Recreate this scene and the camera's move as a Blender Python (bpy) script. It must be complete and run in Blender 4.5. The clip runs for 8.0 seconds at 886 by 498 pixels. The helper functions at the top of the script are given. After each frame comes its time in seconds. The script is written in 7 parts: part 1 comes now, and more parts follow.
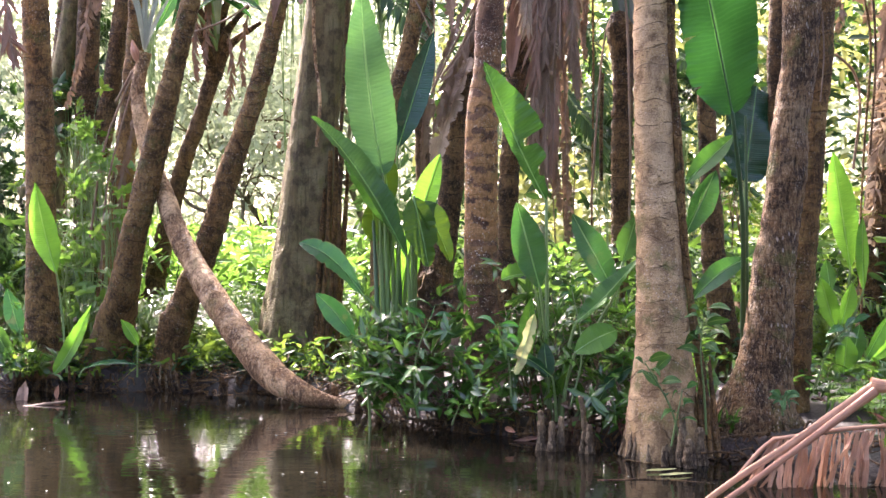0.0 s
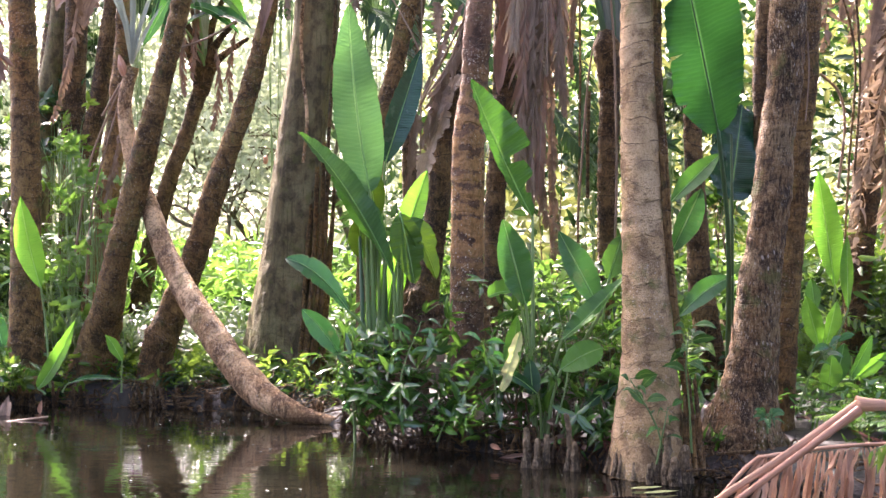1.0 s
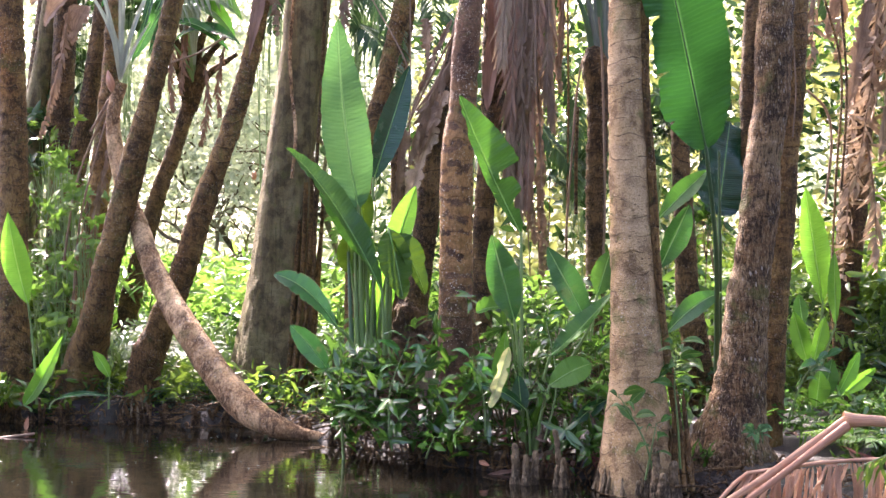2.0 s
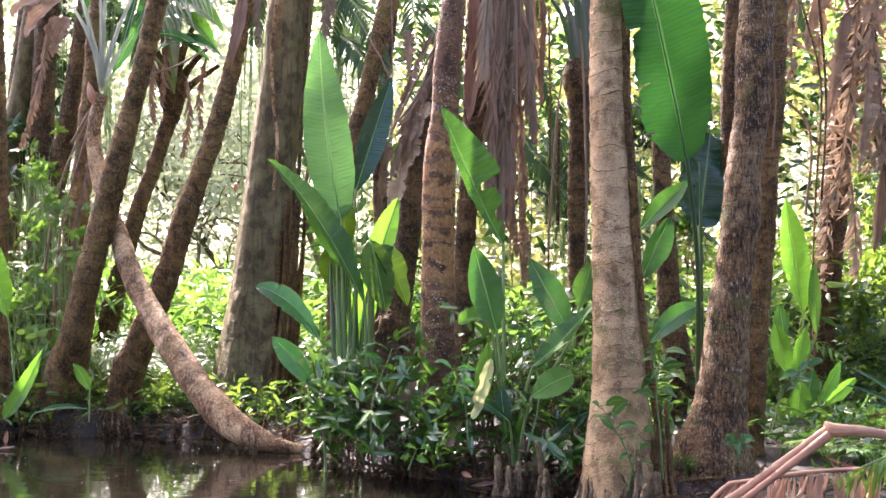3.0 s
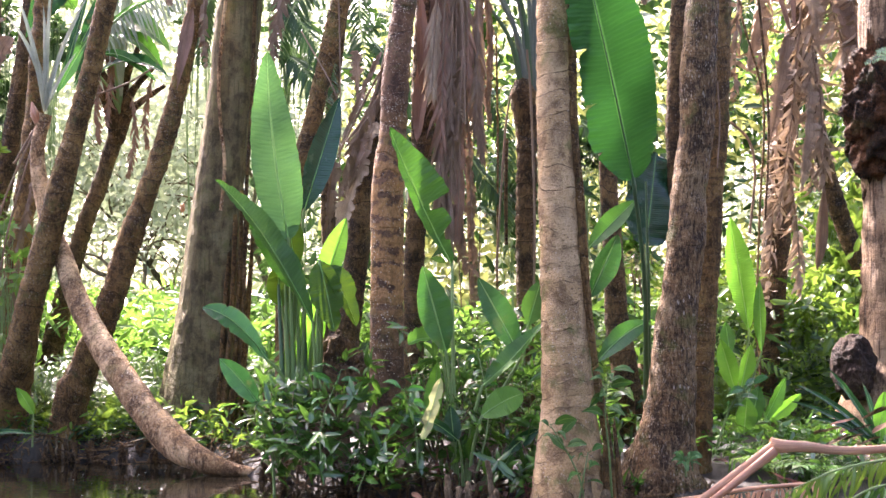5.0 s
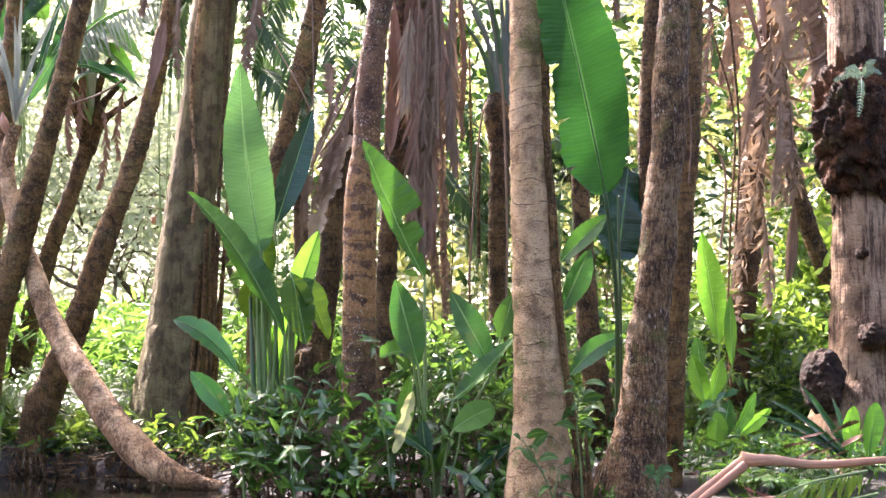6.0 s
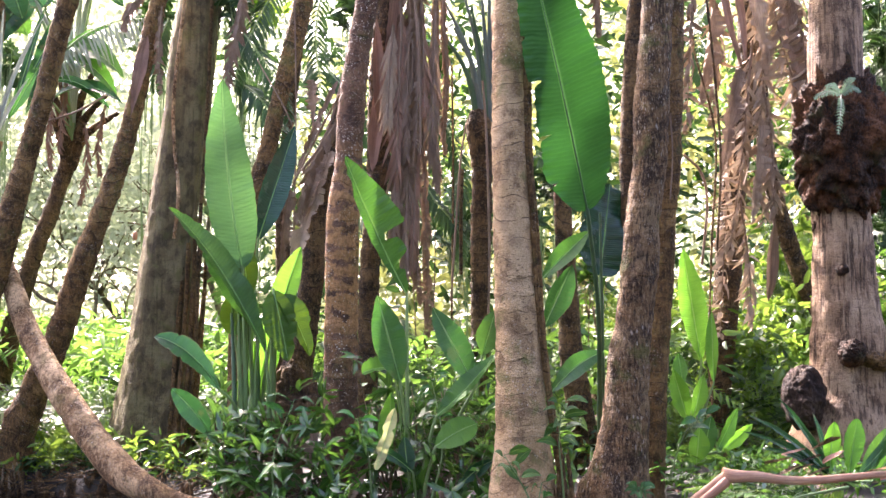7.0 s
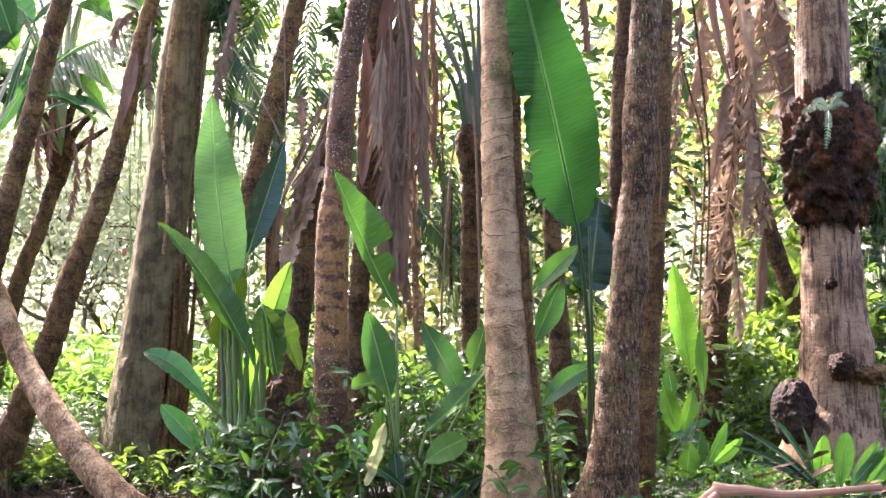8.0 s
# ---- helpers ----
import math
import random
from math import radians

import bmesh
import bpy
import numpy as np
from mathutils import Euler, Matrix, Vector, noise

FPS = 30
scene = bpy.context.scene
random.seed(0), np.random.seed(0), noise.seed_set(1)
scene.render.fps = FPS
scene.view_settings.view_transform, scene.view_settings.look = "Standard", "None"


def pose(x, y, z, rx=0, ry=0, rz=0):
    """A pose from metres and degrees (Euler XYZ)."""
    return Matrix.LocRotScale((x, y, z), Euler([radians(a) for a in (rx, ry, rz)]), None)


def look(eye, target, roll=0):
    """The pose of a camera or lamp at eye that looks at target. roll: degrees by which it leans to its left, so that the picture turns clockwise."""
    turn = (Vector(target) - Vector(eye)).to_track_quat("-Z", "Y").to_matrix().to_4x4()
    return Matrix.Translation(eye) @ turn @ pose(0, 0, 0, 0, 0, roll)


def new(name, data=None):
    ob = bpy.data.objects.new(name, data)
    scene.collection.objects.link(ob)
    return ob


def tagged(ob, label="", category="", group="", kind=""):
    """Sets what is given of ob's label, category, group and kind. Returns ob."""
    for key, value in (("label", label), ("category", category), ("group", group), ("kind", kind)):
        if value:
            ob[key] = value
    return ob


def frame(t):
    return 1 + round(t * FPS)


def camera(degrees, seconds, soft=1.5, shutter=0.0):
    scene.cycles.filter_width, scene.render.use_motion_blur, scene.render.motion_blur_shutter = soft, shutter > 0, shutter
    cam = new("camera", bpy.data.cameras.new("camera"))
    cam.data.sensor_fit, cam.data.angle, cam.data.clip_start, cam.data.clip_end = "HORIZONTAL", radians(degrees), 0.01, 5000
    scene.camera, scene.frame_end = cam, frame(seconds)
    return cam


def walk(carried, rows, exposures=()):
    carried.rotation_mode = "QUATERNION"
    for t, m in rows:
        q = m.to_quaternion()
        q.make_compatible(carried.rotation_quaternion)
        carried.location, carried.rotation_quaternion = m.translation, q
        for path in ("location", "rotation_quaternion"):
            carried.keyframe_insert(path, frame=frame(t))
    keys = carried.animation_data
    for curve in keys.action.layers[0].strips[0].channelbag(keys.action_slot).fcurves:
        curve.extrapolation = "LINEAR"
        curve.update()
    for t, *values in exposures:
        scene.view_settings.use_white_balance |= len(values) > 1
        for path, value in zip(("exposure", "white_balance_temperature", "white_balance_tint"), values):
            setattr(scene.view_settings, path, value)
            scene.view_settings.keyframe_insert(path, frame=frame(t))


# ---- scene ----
# ------------------------------------------------------------------ camera
cam = camera(41.4, 8.0, soft=1.5)
EYE = (0.0, 0.0, 1.5)          # a head's height over the pond, standing still
TURNS = [                      # seconds, yaw, pitch, roll in degrees
    (0.0, 0.0, 0.0, 0.0),
    (0.5, -0.365, 0.403, 0.117),
    (1.0, -0.666, 0.809, 0.308),
    (1.5, -0.940, 1.211, 0.360),
    (3.0, -2.088, 2.142, 0.161),
    (3.5, -2.760, 2.289, 0.125),
    (4.0, -3.348, 2.446, -0.005),
    (4.5, -3.904, 2.771, -0.214),
    (6.0, -5.937, 3.759, -0.066),
    (6.5, -6.364, 4.118, -0.063),
    (7.0, -6.805, 4.554, -0.077),
    (7.5, -7.158, 4.917, -0.221),
    (8.0, -7.312, 5.273, -0.246),
]
walk(cam, [(t, Matrix.Translation(EYE) @ pose(0, 0, 0, 0, 0, yaw) @ pose(0, 0, 0, 90 + pitch) @ pose(0, 0, 0, 0, 0, roll)) for t, yaw, pitch, roll in TURNS],
     exposures=[(0.0, 3.23, 6380, 31), (8.0, 3.23, 6380, 31)])

# ------------------------------------------------------------------ daylight
SUN_UP, SUN_ROUND = 47.0, -25.0      # elevation; bearing from straight ahead, to the right
sky_world = bpy.data.worlds.new("sky")
scene.world = sky_world
sky_world.use_nodes = True
sky = sky_world.node_tree.nodes.new("ShaderNodeTexSky")
sky.sky_type = "NISHITA"
sky.sun_disc = False
sky.sun_elevation = radians(SUN_UP)
sky.sun_rotation = radians(SUN_ROUND)
sky.air_density, sky.dust_density, sky.ozone_density = 0.7, 6.0, 0.0
background = sky_world.node_tree.nodes["Background"]
sky_world.node_tree.links.new(sky.outputs["Color"], background.inputs["Color"])
background.inputs["Strength"].default_value = 0.15
sun = new("sun", bpy.data.lights.new("sun", "SUN"))
sun.data.energy, sun.data.angle, sun.data.color = 5.0, radians(3.0), (1.0, 0.93, 0.82)
sun_from = Vector((math.sin(radians(SUN_ROUND)) * math.cos(radians(SUN_UP)), math.cos(radians(SUN_ROUND)) * math.cos(radians(SUN_UP)), math.sin(radians(SUN_UP))))
sun.matrix_world = look(sun_from * 60, (0, 0, 0))

# ------------------------------------------------------------------ materials
class Nodes:
    """Short hand for a material's node tree."""

    def __init__(self, name):
        self.material = bpy.data.materials.new(name)
        self.material.use_nodes = True
        self.tree = self.material.node_tree
        self.tree.nodes.clear()

    def add(self, kind, **inputs):
        node = self.tree.nodes.new(kind)
        for key, value in inputs.items():
            self.put(node.inputs[key.replace("_", " ")], value)
        return node

    def put(self, socket, value):
        if isinstance(value, bpy.types.NodeSocket):
            self.tree.links.new(value, socket)
        elif isinstance(value, tuple) and len(value) == 3 and socket.type == "RGBA":
            socket.default_value = (*value, 1.0)
        else:
            socket.default_value = value

    def sums(self, operation, a, b=0.0, c=0.0):
        node = self.tree.nodes.new("ShaderNodeMath")
        node.operation = operation
        for socket, value in zip(node.inputs, (a, b, c)):
            self.put(socket, value)
        return node.outputs[0]

    def mix(self, amount, a, b, blend="MIX"):
        node = self.tree.nodes.new("ShaderNodeMix")
        node.data_type = "RGBA"
        node.blend_type = blend
        self.put(node.inputs[0], amount)
        self.put(node.inputs[6], a)
        self.put(node.inputs[7], b)
        return node.outputs[2]

    def ramp(self, value, low, high):
        node = self.tree.nodes.new("ShaderNodeMapRange")
        self.put(node.inputs[0], value)
        node.inputs[1].default_value, node.inputs[2].default_value = low, high
        return node.outputs[0]

    def noise(self, scale, detail=4.0, stretch=(1, 1, 1), rough=0.6, uv=False):
        place = self.add("ShaderNodeTexCoord").outputs["UV" if uv else "Object"]
        mapped = self.add("ShaderNodeMapping", Vector=place, Scale=stretch).outputs[0]
        return self.add("ShaderNodeTexNoise", Vector=mapped, Scale=scale, Detail=detail, Roughness=rough).outputs["Fac"]

    def dots(self, scale, stretch=(1, 1, 1)):
        place = self.add("ShaderNodeTexCoord").outputs["Object"]
        mapped = self.add("ShaderNodeMapping", Vector=place, Scale=stretch).outputs[0]
        return self.add("ShaderNodeTexVoronoi", Vector=mapped, Scale=scale).outputs["Distance"]

    def uv(self):
        parts = self.add("ShaderNodeSeparateXYZ", Vector=self.add("ShaderNodeTexCoord").outputs["UV"])
        return parts.outputs[0], parts.outputs[1]

    def bump(self, height, strength=0.5, distance=0.01):
        return self.add("ShaderNodeBump", Height=height, Strength=strength, Distance=distance).outputs[0]

    def done(self, shader):
        self.tree.links.new(shader, self.add("ShaderNodeOutputMaterial").inputs[0])
        return self.material


def bark_material(name, dark, mid, light, ring_step=0.13, ring=0.6, flakes=0.4, spots=0.0, moss=0.0, band=None, rugged=1.0, cracks=0.7, long=0.22, pits=0.0, blotch=0.75, fissure=46.0, fleck=1.0):
    """Palm or tree bark: u runs round the trunk, v along it in metres. flakes: pale flecks; ring: how dark the leaf scars are;
    long: how far flecks and cracks are drawn out along the trunk (1: not at all); spots: pale lichen; pits: short dark level marks."""
    n = Nodes(name)
    u, v = n.uv()
    chance = n.add("ShaderNodeObjectInfo").outputs["Random"]
    mottle = n.noise(9.0, 4.0, (1, 1, 0.8), 0.55)
    patch = n.noise(3.4, 5.0, (1, 1, 0.7), 0.55)
    upright = n.noise(fissure, 5.0, (1, 1, long), 0.65)
    level = n.noise(34.0, 4.0, (0.3, 0.3, 1), 0.6)
    grain = n.noise(120.0, 3.0, (1, 1, 0.7), 0.7)
    colour = n.mix(n.ramp(mottle, 0.43, 0.54), dark, mid)
    colour = n.mix(n.sums("MULTIPLY", n.ramp(patch, 0.50, 0.60), blotch), colour, light)
    colour = n.mix(n.sums("MULTIPLY", n.ramp(upright, 0.54, 0.62), flakes), colour, light)
    colour = n.mix(n.sums("MULTIPLY", n.ramp(upright, 0.46, 0.39), 0.9 * cracks), colour, tuple(c * 0.4 for c in dark))
    colour = n.mix(n.sums("MULTIPLY", n.ramp(level, 0.43, 0.37), 0.4 * cracks), colour, tuple(c * 0.5 for c in dark))
    colour = n.mix(n.sums("MULTIPLY", n.ramp(grain, 0.52, 0.66), 0.35), colour, light)
    colour = n.mix(n.sums("MULTIPLY", n.ramp(grain, 0.46, 0.34), 0.55), colour, tuple(c * 0.6 for c in dark))
    warped = n.sums("ADD", v, n.sums("ADD", n.sums("MULTIPLY", n.noise(1.6, 2.0), 0.5 * ring_step / 0.13), n.sums("MULTIPLY", n.noise(9.0, 4.0), 0.035)))
    saw = n.sums("FRACT", n.sums("DIVIDE", warped, ring_step))
    gap = n.sums("ABSOLUTE", n.sums("SUBTRACT", saw, 0.5))
    line = n.ramp(n.sums("ADD", gap, n.sums("MULTIPLY", n.noise(40.0, 3.0), 0.05)), 0.485, 0.515)
    broken = n.sums("MULTIPLY", line, n.ramp(n.noise(6.0, 4.0), 0.42, 0.54))
    lip = n.sums("MULTIPLY", n.ramp(saw, 0.16, 0.03), n.ramp(n.noise(7.0, 4.0), 0.42, 0.58))
    under = n.sums("MULTIPLY", n.ramp(saw, 0.6, 1.0), n.ramp(n.noise(4.0, 3.0), 0.38, 0.6))
    colour = n.mix(n.sums("MULTIPLY", lip, ring * 0.5), colour, light)
    colour = n.mix(n.sums("MULTIPLY", under, ring * 0.8), colour, dark)
    colour = n.mix(n.sums("MULTIPLY", broken, min(1.0, ring * 1.4)), colour, tuple(c * 0.35 for c in dark))
    if band:
        where = n.sums("ADD", n.sums("MULTIPLY", n.sums("SINE", n.sums("MULTIPLY", warped, 42.0)), 0.45), n.sums("MULTIPLY", n.noise(8.0, 8.0, (1, 1, 1.3), 0.7), 6.0))
        high = n.add("ShaderNodeSeparateXYZ", Vector=n.add("ShaderNodeTexCoord").outputs["Object"]).outputs[2]
        zone = n.sums("MULTIPLY", n.ramp(n.sums("ADD", high, n.noise(2.0, 3.0)), 1.5, 2.1), n.ramp(n.sums("ADD", high, n.noise(2.5, 3.0)), 3.7, 2.9))
        orange = n.sums("MULTIPLY", n.ramp(where, 2.55, 2.95), zone)
        colour = n.mix(n.sums("MULTIPLY", orange, 0.9), colour, n.mix(n.ramp(upright, 0.38, 0.62), tuple(c * 0.55 for c in band), band))
    if pits:
        where = n.sums("MULTIPLY", n.ramp(n.dots(30.0, (0.55, 0.55, 2.2)), 0.26, 0.14), n.ramp(n.noise(2.6, 3.0), 0.42, 0.58))
        colour = n.mix(n.sums("MULTIPLY", where, pits), colour, tuple(c * 0.35 for c in dark))
    if moss:
        colour = n.mix(n.sums("MULTIPLY", n.ramp(n.noise(4.3, 8.0, rough=0.7), 0.55, 0.64), moss), colour, (0.10, 0.125, 0.025))
    if spots:
        where = n.sums("MULTIPLY", n.ramp(n.dots(34.0, (1, 1, fleck)), 0.26, 0.17), n.ramp(n.noise(4.0, 4.0), 0.47, 0.58))
        fine = n.sums("MULTIPLY", n.ramp(n.dots(75.0, (1, 1, fleck)), 0.26, 0.16), n.ramp(n.noise(5.0, 3.0), 0.46, 0.6))
        colour = n.mix(n.sums("MULTIPLY", n.sums("MAXIMUM", where, fine), spots), colour, (0.60, 0.52, 0.40))
    colour = n.mix(n.sums("MULTIPLY", chance, 0.15), colour, mid)
    height = n.sums("ADD", n.sums("MULTIPLY", mottle, 0.9), n.sums("ADD", n.sums("MULTIPLY", upright, 0.8), n.sums("ADD", n.sums("MULTIPLY", level, 0.35), n.sums("MULTIPLY", grain, 0.22))))
    height = n.sums("SUBTRACT", height, n.sums("MULTIPLY", broken, 0.6 * ring))
    return n.done(n.add("ShaderNodeBsdfPrincipled", Base_Color=colour, IOR=1.3, Roughness=n.sums("ADD", 0.55, n.sums("MULTIPLY", mottle, 0.35)), Normal=n.bump(height, 1.0, 0.035 * rugged)).outputs[0])


def leaf_material(name, low, high, glow, vein, rough=0.33, through_light=0.4, pleats=46.0, wear=0.0, wax=1.4):
    """A broad leaf: u across the blade with the rib at the middle, v along it."""
    n = Nodes(name)
    u, v = n.uv()
    side = n.sums("ABSOLUTE", n.sums("SUBTRACT", n.sums("MULTIPLY", u, 2.0), 1.0))
    chance = n.add("ShaderNodeObjectInfo").outputs["Random"]
    blotch = n.ramp(n.noise(3.5, 4.0), 0.3, 0.7)
    colour = n.mix(n.sums("ADD", n.sums("MULTIPLY", blotch, 0.6), n.sums("MULTIPLY", chance, 0.4)), low, high)
    wave = n.sums("SINE", n.sums("MULTIPLY", n.sums("ADD", n.sums("SUBTRACT", v, n.sums("MULTIPLY", side, 0.03)), n.sums("MULTIPLY", n.noise(5.0, 2.0), 0.02)), pleats * 6.283))
    wide = n.noise(1.0, 3.0, (1.5, 34.0, 1.0), uv=True)
    colour = n.mix(n.sums("MULTIPLY", n.ramp(wave, 0.2, 1.0), 0.10), colour, vein)
    colour = n.mix(n.sums("MULTIPLY", n.ramp(wide, 0.42, 0.66), 0.5), colour, tuple(c * 0.8 for c in low))
    colour = n.mix(n.ramp(side, 0.07, 0.04), colour, vein)
    if wear:
        spoilt = n.sums("MULTIPLY", n.ramp(n.noise(7.0, 6.0), 0.60, 0.66), wear)
        edge = n.sums("MULTIPLY", n.ramp(n.sums("ADD", side, n.sums("MULTIPLY", n.noise(12.0, 3.0), 0.35)), 1.08, 1.2), wear)
        colour = n.mix(n.sums("MAXIMUM", spoilt, edge), colour, (0.22, 0.15, 0.07))
    height = n.sums("ADD", n.sums("MULTIPLY", wave, 0.25), n.sums("MULTIPLY", wide, 2.6))
    normal = n.bump(height, 0.4, 0.006)
    gloss = n.add("ShaderNodeBsdfPrincipled", Base_Color=colour, Roughness=n.sums("ADD", rough, n.sums("MULTIPLY", n.noise(9.0, 3.0), 0.12)), IOR=wax, Normal=normal)
    lit = n.add("ShaderNodeBsdfTranslucent", Color=n.mix(0.6, colour, glow), Normal=normal)
    return n.done(two(n, through_light, gloss.outputs[0], lit.outputs[0]))


def two(n, amount, first, second):
    node = n.tree.nodes.new("ShaderNodeMixShader")
    n.put(node.inputs[0], amount)
    n.put(node.inputs[1], first)
    n.put(node.inputs[2], second)
    return node.outputs[0]


def foliage_material(name, low, high, glow, rough=0.4, through_light=0.45, wax=1.5):
    """Small leaves of bushes and crowns, each leaf a shade of its own."""
    n = Nodes(name)
    u, v = n.uv()
    side = n.sums("ABSOLUTE", n.sums("SUBTRACT", n.sums("MULTIPLY", u, 2.0), 1.0))
    chance = n.add("ShaderNodeNewGeometry").outputs["Random Per Island"]
    colour = n.mix(chance, low, high)
    colour = n.mix(n.sums("MULTIPLY", n.ramp(n.noise(0.9, 3.0), 0.4, 0.65), 0.5), colour, low)
    colour = n.mix(n.sums("MULTIPLY", n.ramp(side, 0.12, 0.03), 0.5), colour, glow)
    gloss = n.add("ShaderNodeBsdfPrincipled", Base_Color=colour, Roughness=rough, IOR=wax)
    lit = n.add("ShaderNodeBsdfTranslucent", Color=n.mix(0.6, colour, glow))
    return n.done(two(n, through_light, gloss.outputs[0], lit.outputs[0]))


def fibre_material(name, dark, light, through_light=0.15, stretch=(1, 1, 1), rough=0.75):
    """Dry fronds, sheaths, husks and stems."""
    n = Nodes(name)
    u, v = n.uv()
    grain = n.noise(1.0, 5.0, (30.0, 3.0, 1.0), uv=True)
    big = n.noise(5.0, 4.0)
    chance = n.add("ShaderNodeNewGeometry").outputs["Random Per Island"]
    colour = n.mix(n.ramp(grain, 0.3, 0.7), dark, light)
    colour = n.mix(n.sums("MULTIPLY", n.ramp(big, 0.45, 0.7), 0.6), colour, dark)
    colour = n.mix(n.sums("MULTIPLY", chance, 0.35), colour, light)
    gloss = n.add("ShaderNodeBsdfPrincipled", Base_Color=colour, Roughness=rough, Normal=n.bump(grain, 0.5, 0.006))
    if not through_light:
        return n.done(gloss.outputs[0])
    return n.done(two(n, through_light, gloss.outputs[0], n.add("ShaderNodeBsdfTranslucent", Color=colour).outputs[0]))


def mud_material():
    n = Nodes("wet mud and leaf litter")
    litter = n.noise(22.0, 5.0)
    big = n.noise(1.3, 5.0)
    colour = n.mix(n.ramp(litter, 0.35, 0.65), (0.004, 0.003, 0.002), (0.022, 0.015, 0.010))
    colour = n.mix(n.sums("MULTIPLY", n.ramp(big, 0.45, 0.65), 0.7), colour, (0.014, 0.02, 0.006))
    colour = n.mix(n.ramp(n.dots(9.0), 0.2, 0.1), colour, (0.06, 0.042, 0.028))
    return n.done(n.add("ShaderNodeBsdfPrincipled", Base_Color=colour, Roughness=0.7, Normal=n.bump(n.sums("ADD", litter, big), 0.9, 0.04)).outputs[0])


def water_material():
    n = Nodes("dark pond water")
    ripples = n.noise(2.2, 2.0, (0.6, 2.4, 1.0))
    small = n.noise(9.0, 2.0, (0.6, 2.8, 1.0))
    height = n.sums("ADD", ripples, n.sums("MULTIPLY", small, 0.07))
    node = n.add("ShaderNodeBsdfPrincipled", Base_Color=n.mix(n.ramp(n.noise(0.8, 3.0), 0.35, 0.7), (0.005, 0.0046, 0.003), (0.0085, 0.0078, 0.005)), Roughness=0.03, IOR=1.33, Normal=n.bump(height, 0.16, 0.02))
    return n.done(node.outputs[0])


def woods_material():
    n = Nodes("dense dark woods")
    leaf = n.noise(5.0, 8.0, (1, 1, 1), 0.7)
    big = n.noise(0.6, 3.0)
    colour = n.mix(n.ramp(leaf, 0.4, 0.62), (0.012, 0.018, 0.008), (0.055, 0.095, 0.03))
    colour = n.mix(n.sums("MULTIPLY", n.ramp(big, 0.45, 0.6), 0.5), colour, (0.06, 0.05, 0.03))
    return n.done(n.add("ShaderNodeBsdfPrincipled", Base_Color=colour, Roughness=0.8, Normal=n.bump(leaf, 1.0, 0.3)).outputs[0])


MUD, WATER, WOODS = mud_material(), water_material(), woods_material()
BARK_PALE = bark_material("pale ringed palm bark", (0.176, 0.110, 0.050), (0.405, 0.272, 0.126), (0.590, 0.430, 0.232), 0.14, 0.6, 0.2, 0.45, 0.6, rugged=0.8, cracks=0.15, long=0.8, pits=0.9, blotch=0.6, fissure=60.0)
BARK_ROUGH = bark_material("rough fibrous palm bark", (0.0350, 0.0182, 0.0078), (0.172, 0.099, 0.0420), (0.465, 0.327, 0.168), 0.16, 0.3, 0.5, 0.6, 0.55, rugged=2.2, cracks=1.0, long=0.22, fissure=50.0, blotch=0.4, fleck=0.35)
BARK_BROWN = bark_material("brown ringed palm bark", (0.0377, 0.0199, 0.00683), (0.163, 0.0915, 0.0308), (0.377, 0.234, 0.0811), 0.15, 0.6, 0.35, 0.35, 0.4, rugged=1.5, cracks=0.7, long=0.45, blotch=0.5)
BARK_DARK = bark_material("dark wet palm bark", (0.0177, 0.0104, 0.00427), (0.0874, 0.0495, 0.019), (0.314, 0.198, 0.0788), 0.12, 0.65, 0.4, 0.25, 0.0, rugged=1.8, long=0.45, blotch=0.5)
BARK_BANDED = bark_material("banded orange and brown palm bark", (0.0426, 0.022, 0.0125), (0.125, 0.0669, 0.0359), (0.234, 0.134, 0.0718), 0.15, 0.8, 0.3, 1.0, 0.3, band=(0.470, 0.258, 0.098), cracks=0.5, long=0.6, blotch=0.5)
BARK_GREY = bark_material("grey-green smooth bark", (0.0586, 0.0446, 0.021), (0.150, 0.120, 0.0552), (0.234, 0.202, 0.0972), 0.55, 0.2, 0.2, 0.0, 0.4, rugged=1.2, cracks=0.5, long=0.05, fissure=30.0, pits=0.6)
BARK_LOG = bark_material("mottled log bark", (0.0686, 0.034, 0.0141), (0.302, 0.172, 0.0755), (0.797, 0.534, 0.279), 0.15, 0.5, 0.5, 0.6, 0.3, cracks=0.7, long=0.6, blotch=0.85)
BARK_WEATHERED = bark_material("weathered bare wood", (0.0814, 0.0451, 0.0239), (0.252, 0.158, 0.0876), (0.407, 0.284, 0.169), 2.0, 0.0, 0.6, 0.0, 0.0, long=0.045, cracks=1.0, fissure=34.0)
BURL_BARK = bark_material("dark corky burl bark", (0.008, 0.00475, 0.0021), (0.034, 0.0181, 0.0077), (0.25, 0.0997, 0.035), 5.0, 0.0, 0.2, 0.0, 0.2, rugged=2.0, long=0.8, blotch=0.55)
BURL_ROOT = bark_material("knotted root bark", (0.0078, 0.00403, 0.00231), (0.0292, 0.0151, 0.00834), (0.0663, 0.0385, 0.0208), 5.0, 0.0, 0.3, 0.0, 0.0, rugged=1.2, long=0.6)
WOOD_KNEE = bark_material("wet grey root wood", (0.04, 0.0281, 0.015), (0.155, 0.112, 0.06), (0.36, 0.281, 0.165), 3.0, 0.0, 0.6, 0.1, 0.0)
LEAF_LIME = leaf_material("lime green paddle leaf", (0.0436, 0.128, 0.0407), (0.0727, 0.179, 0.057), (0.107, 0.274, 0.0509), (0.213, 0.343, 0.132), rough=0.36, through_light=0.3, wax=1.33)
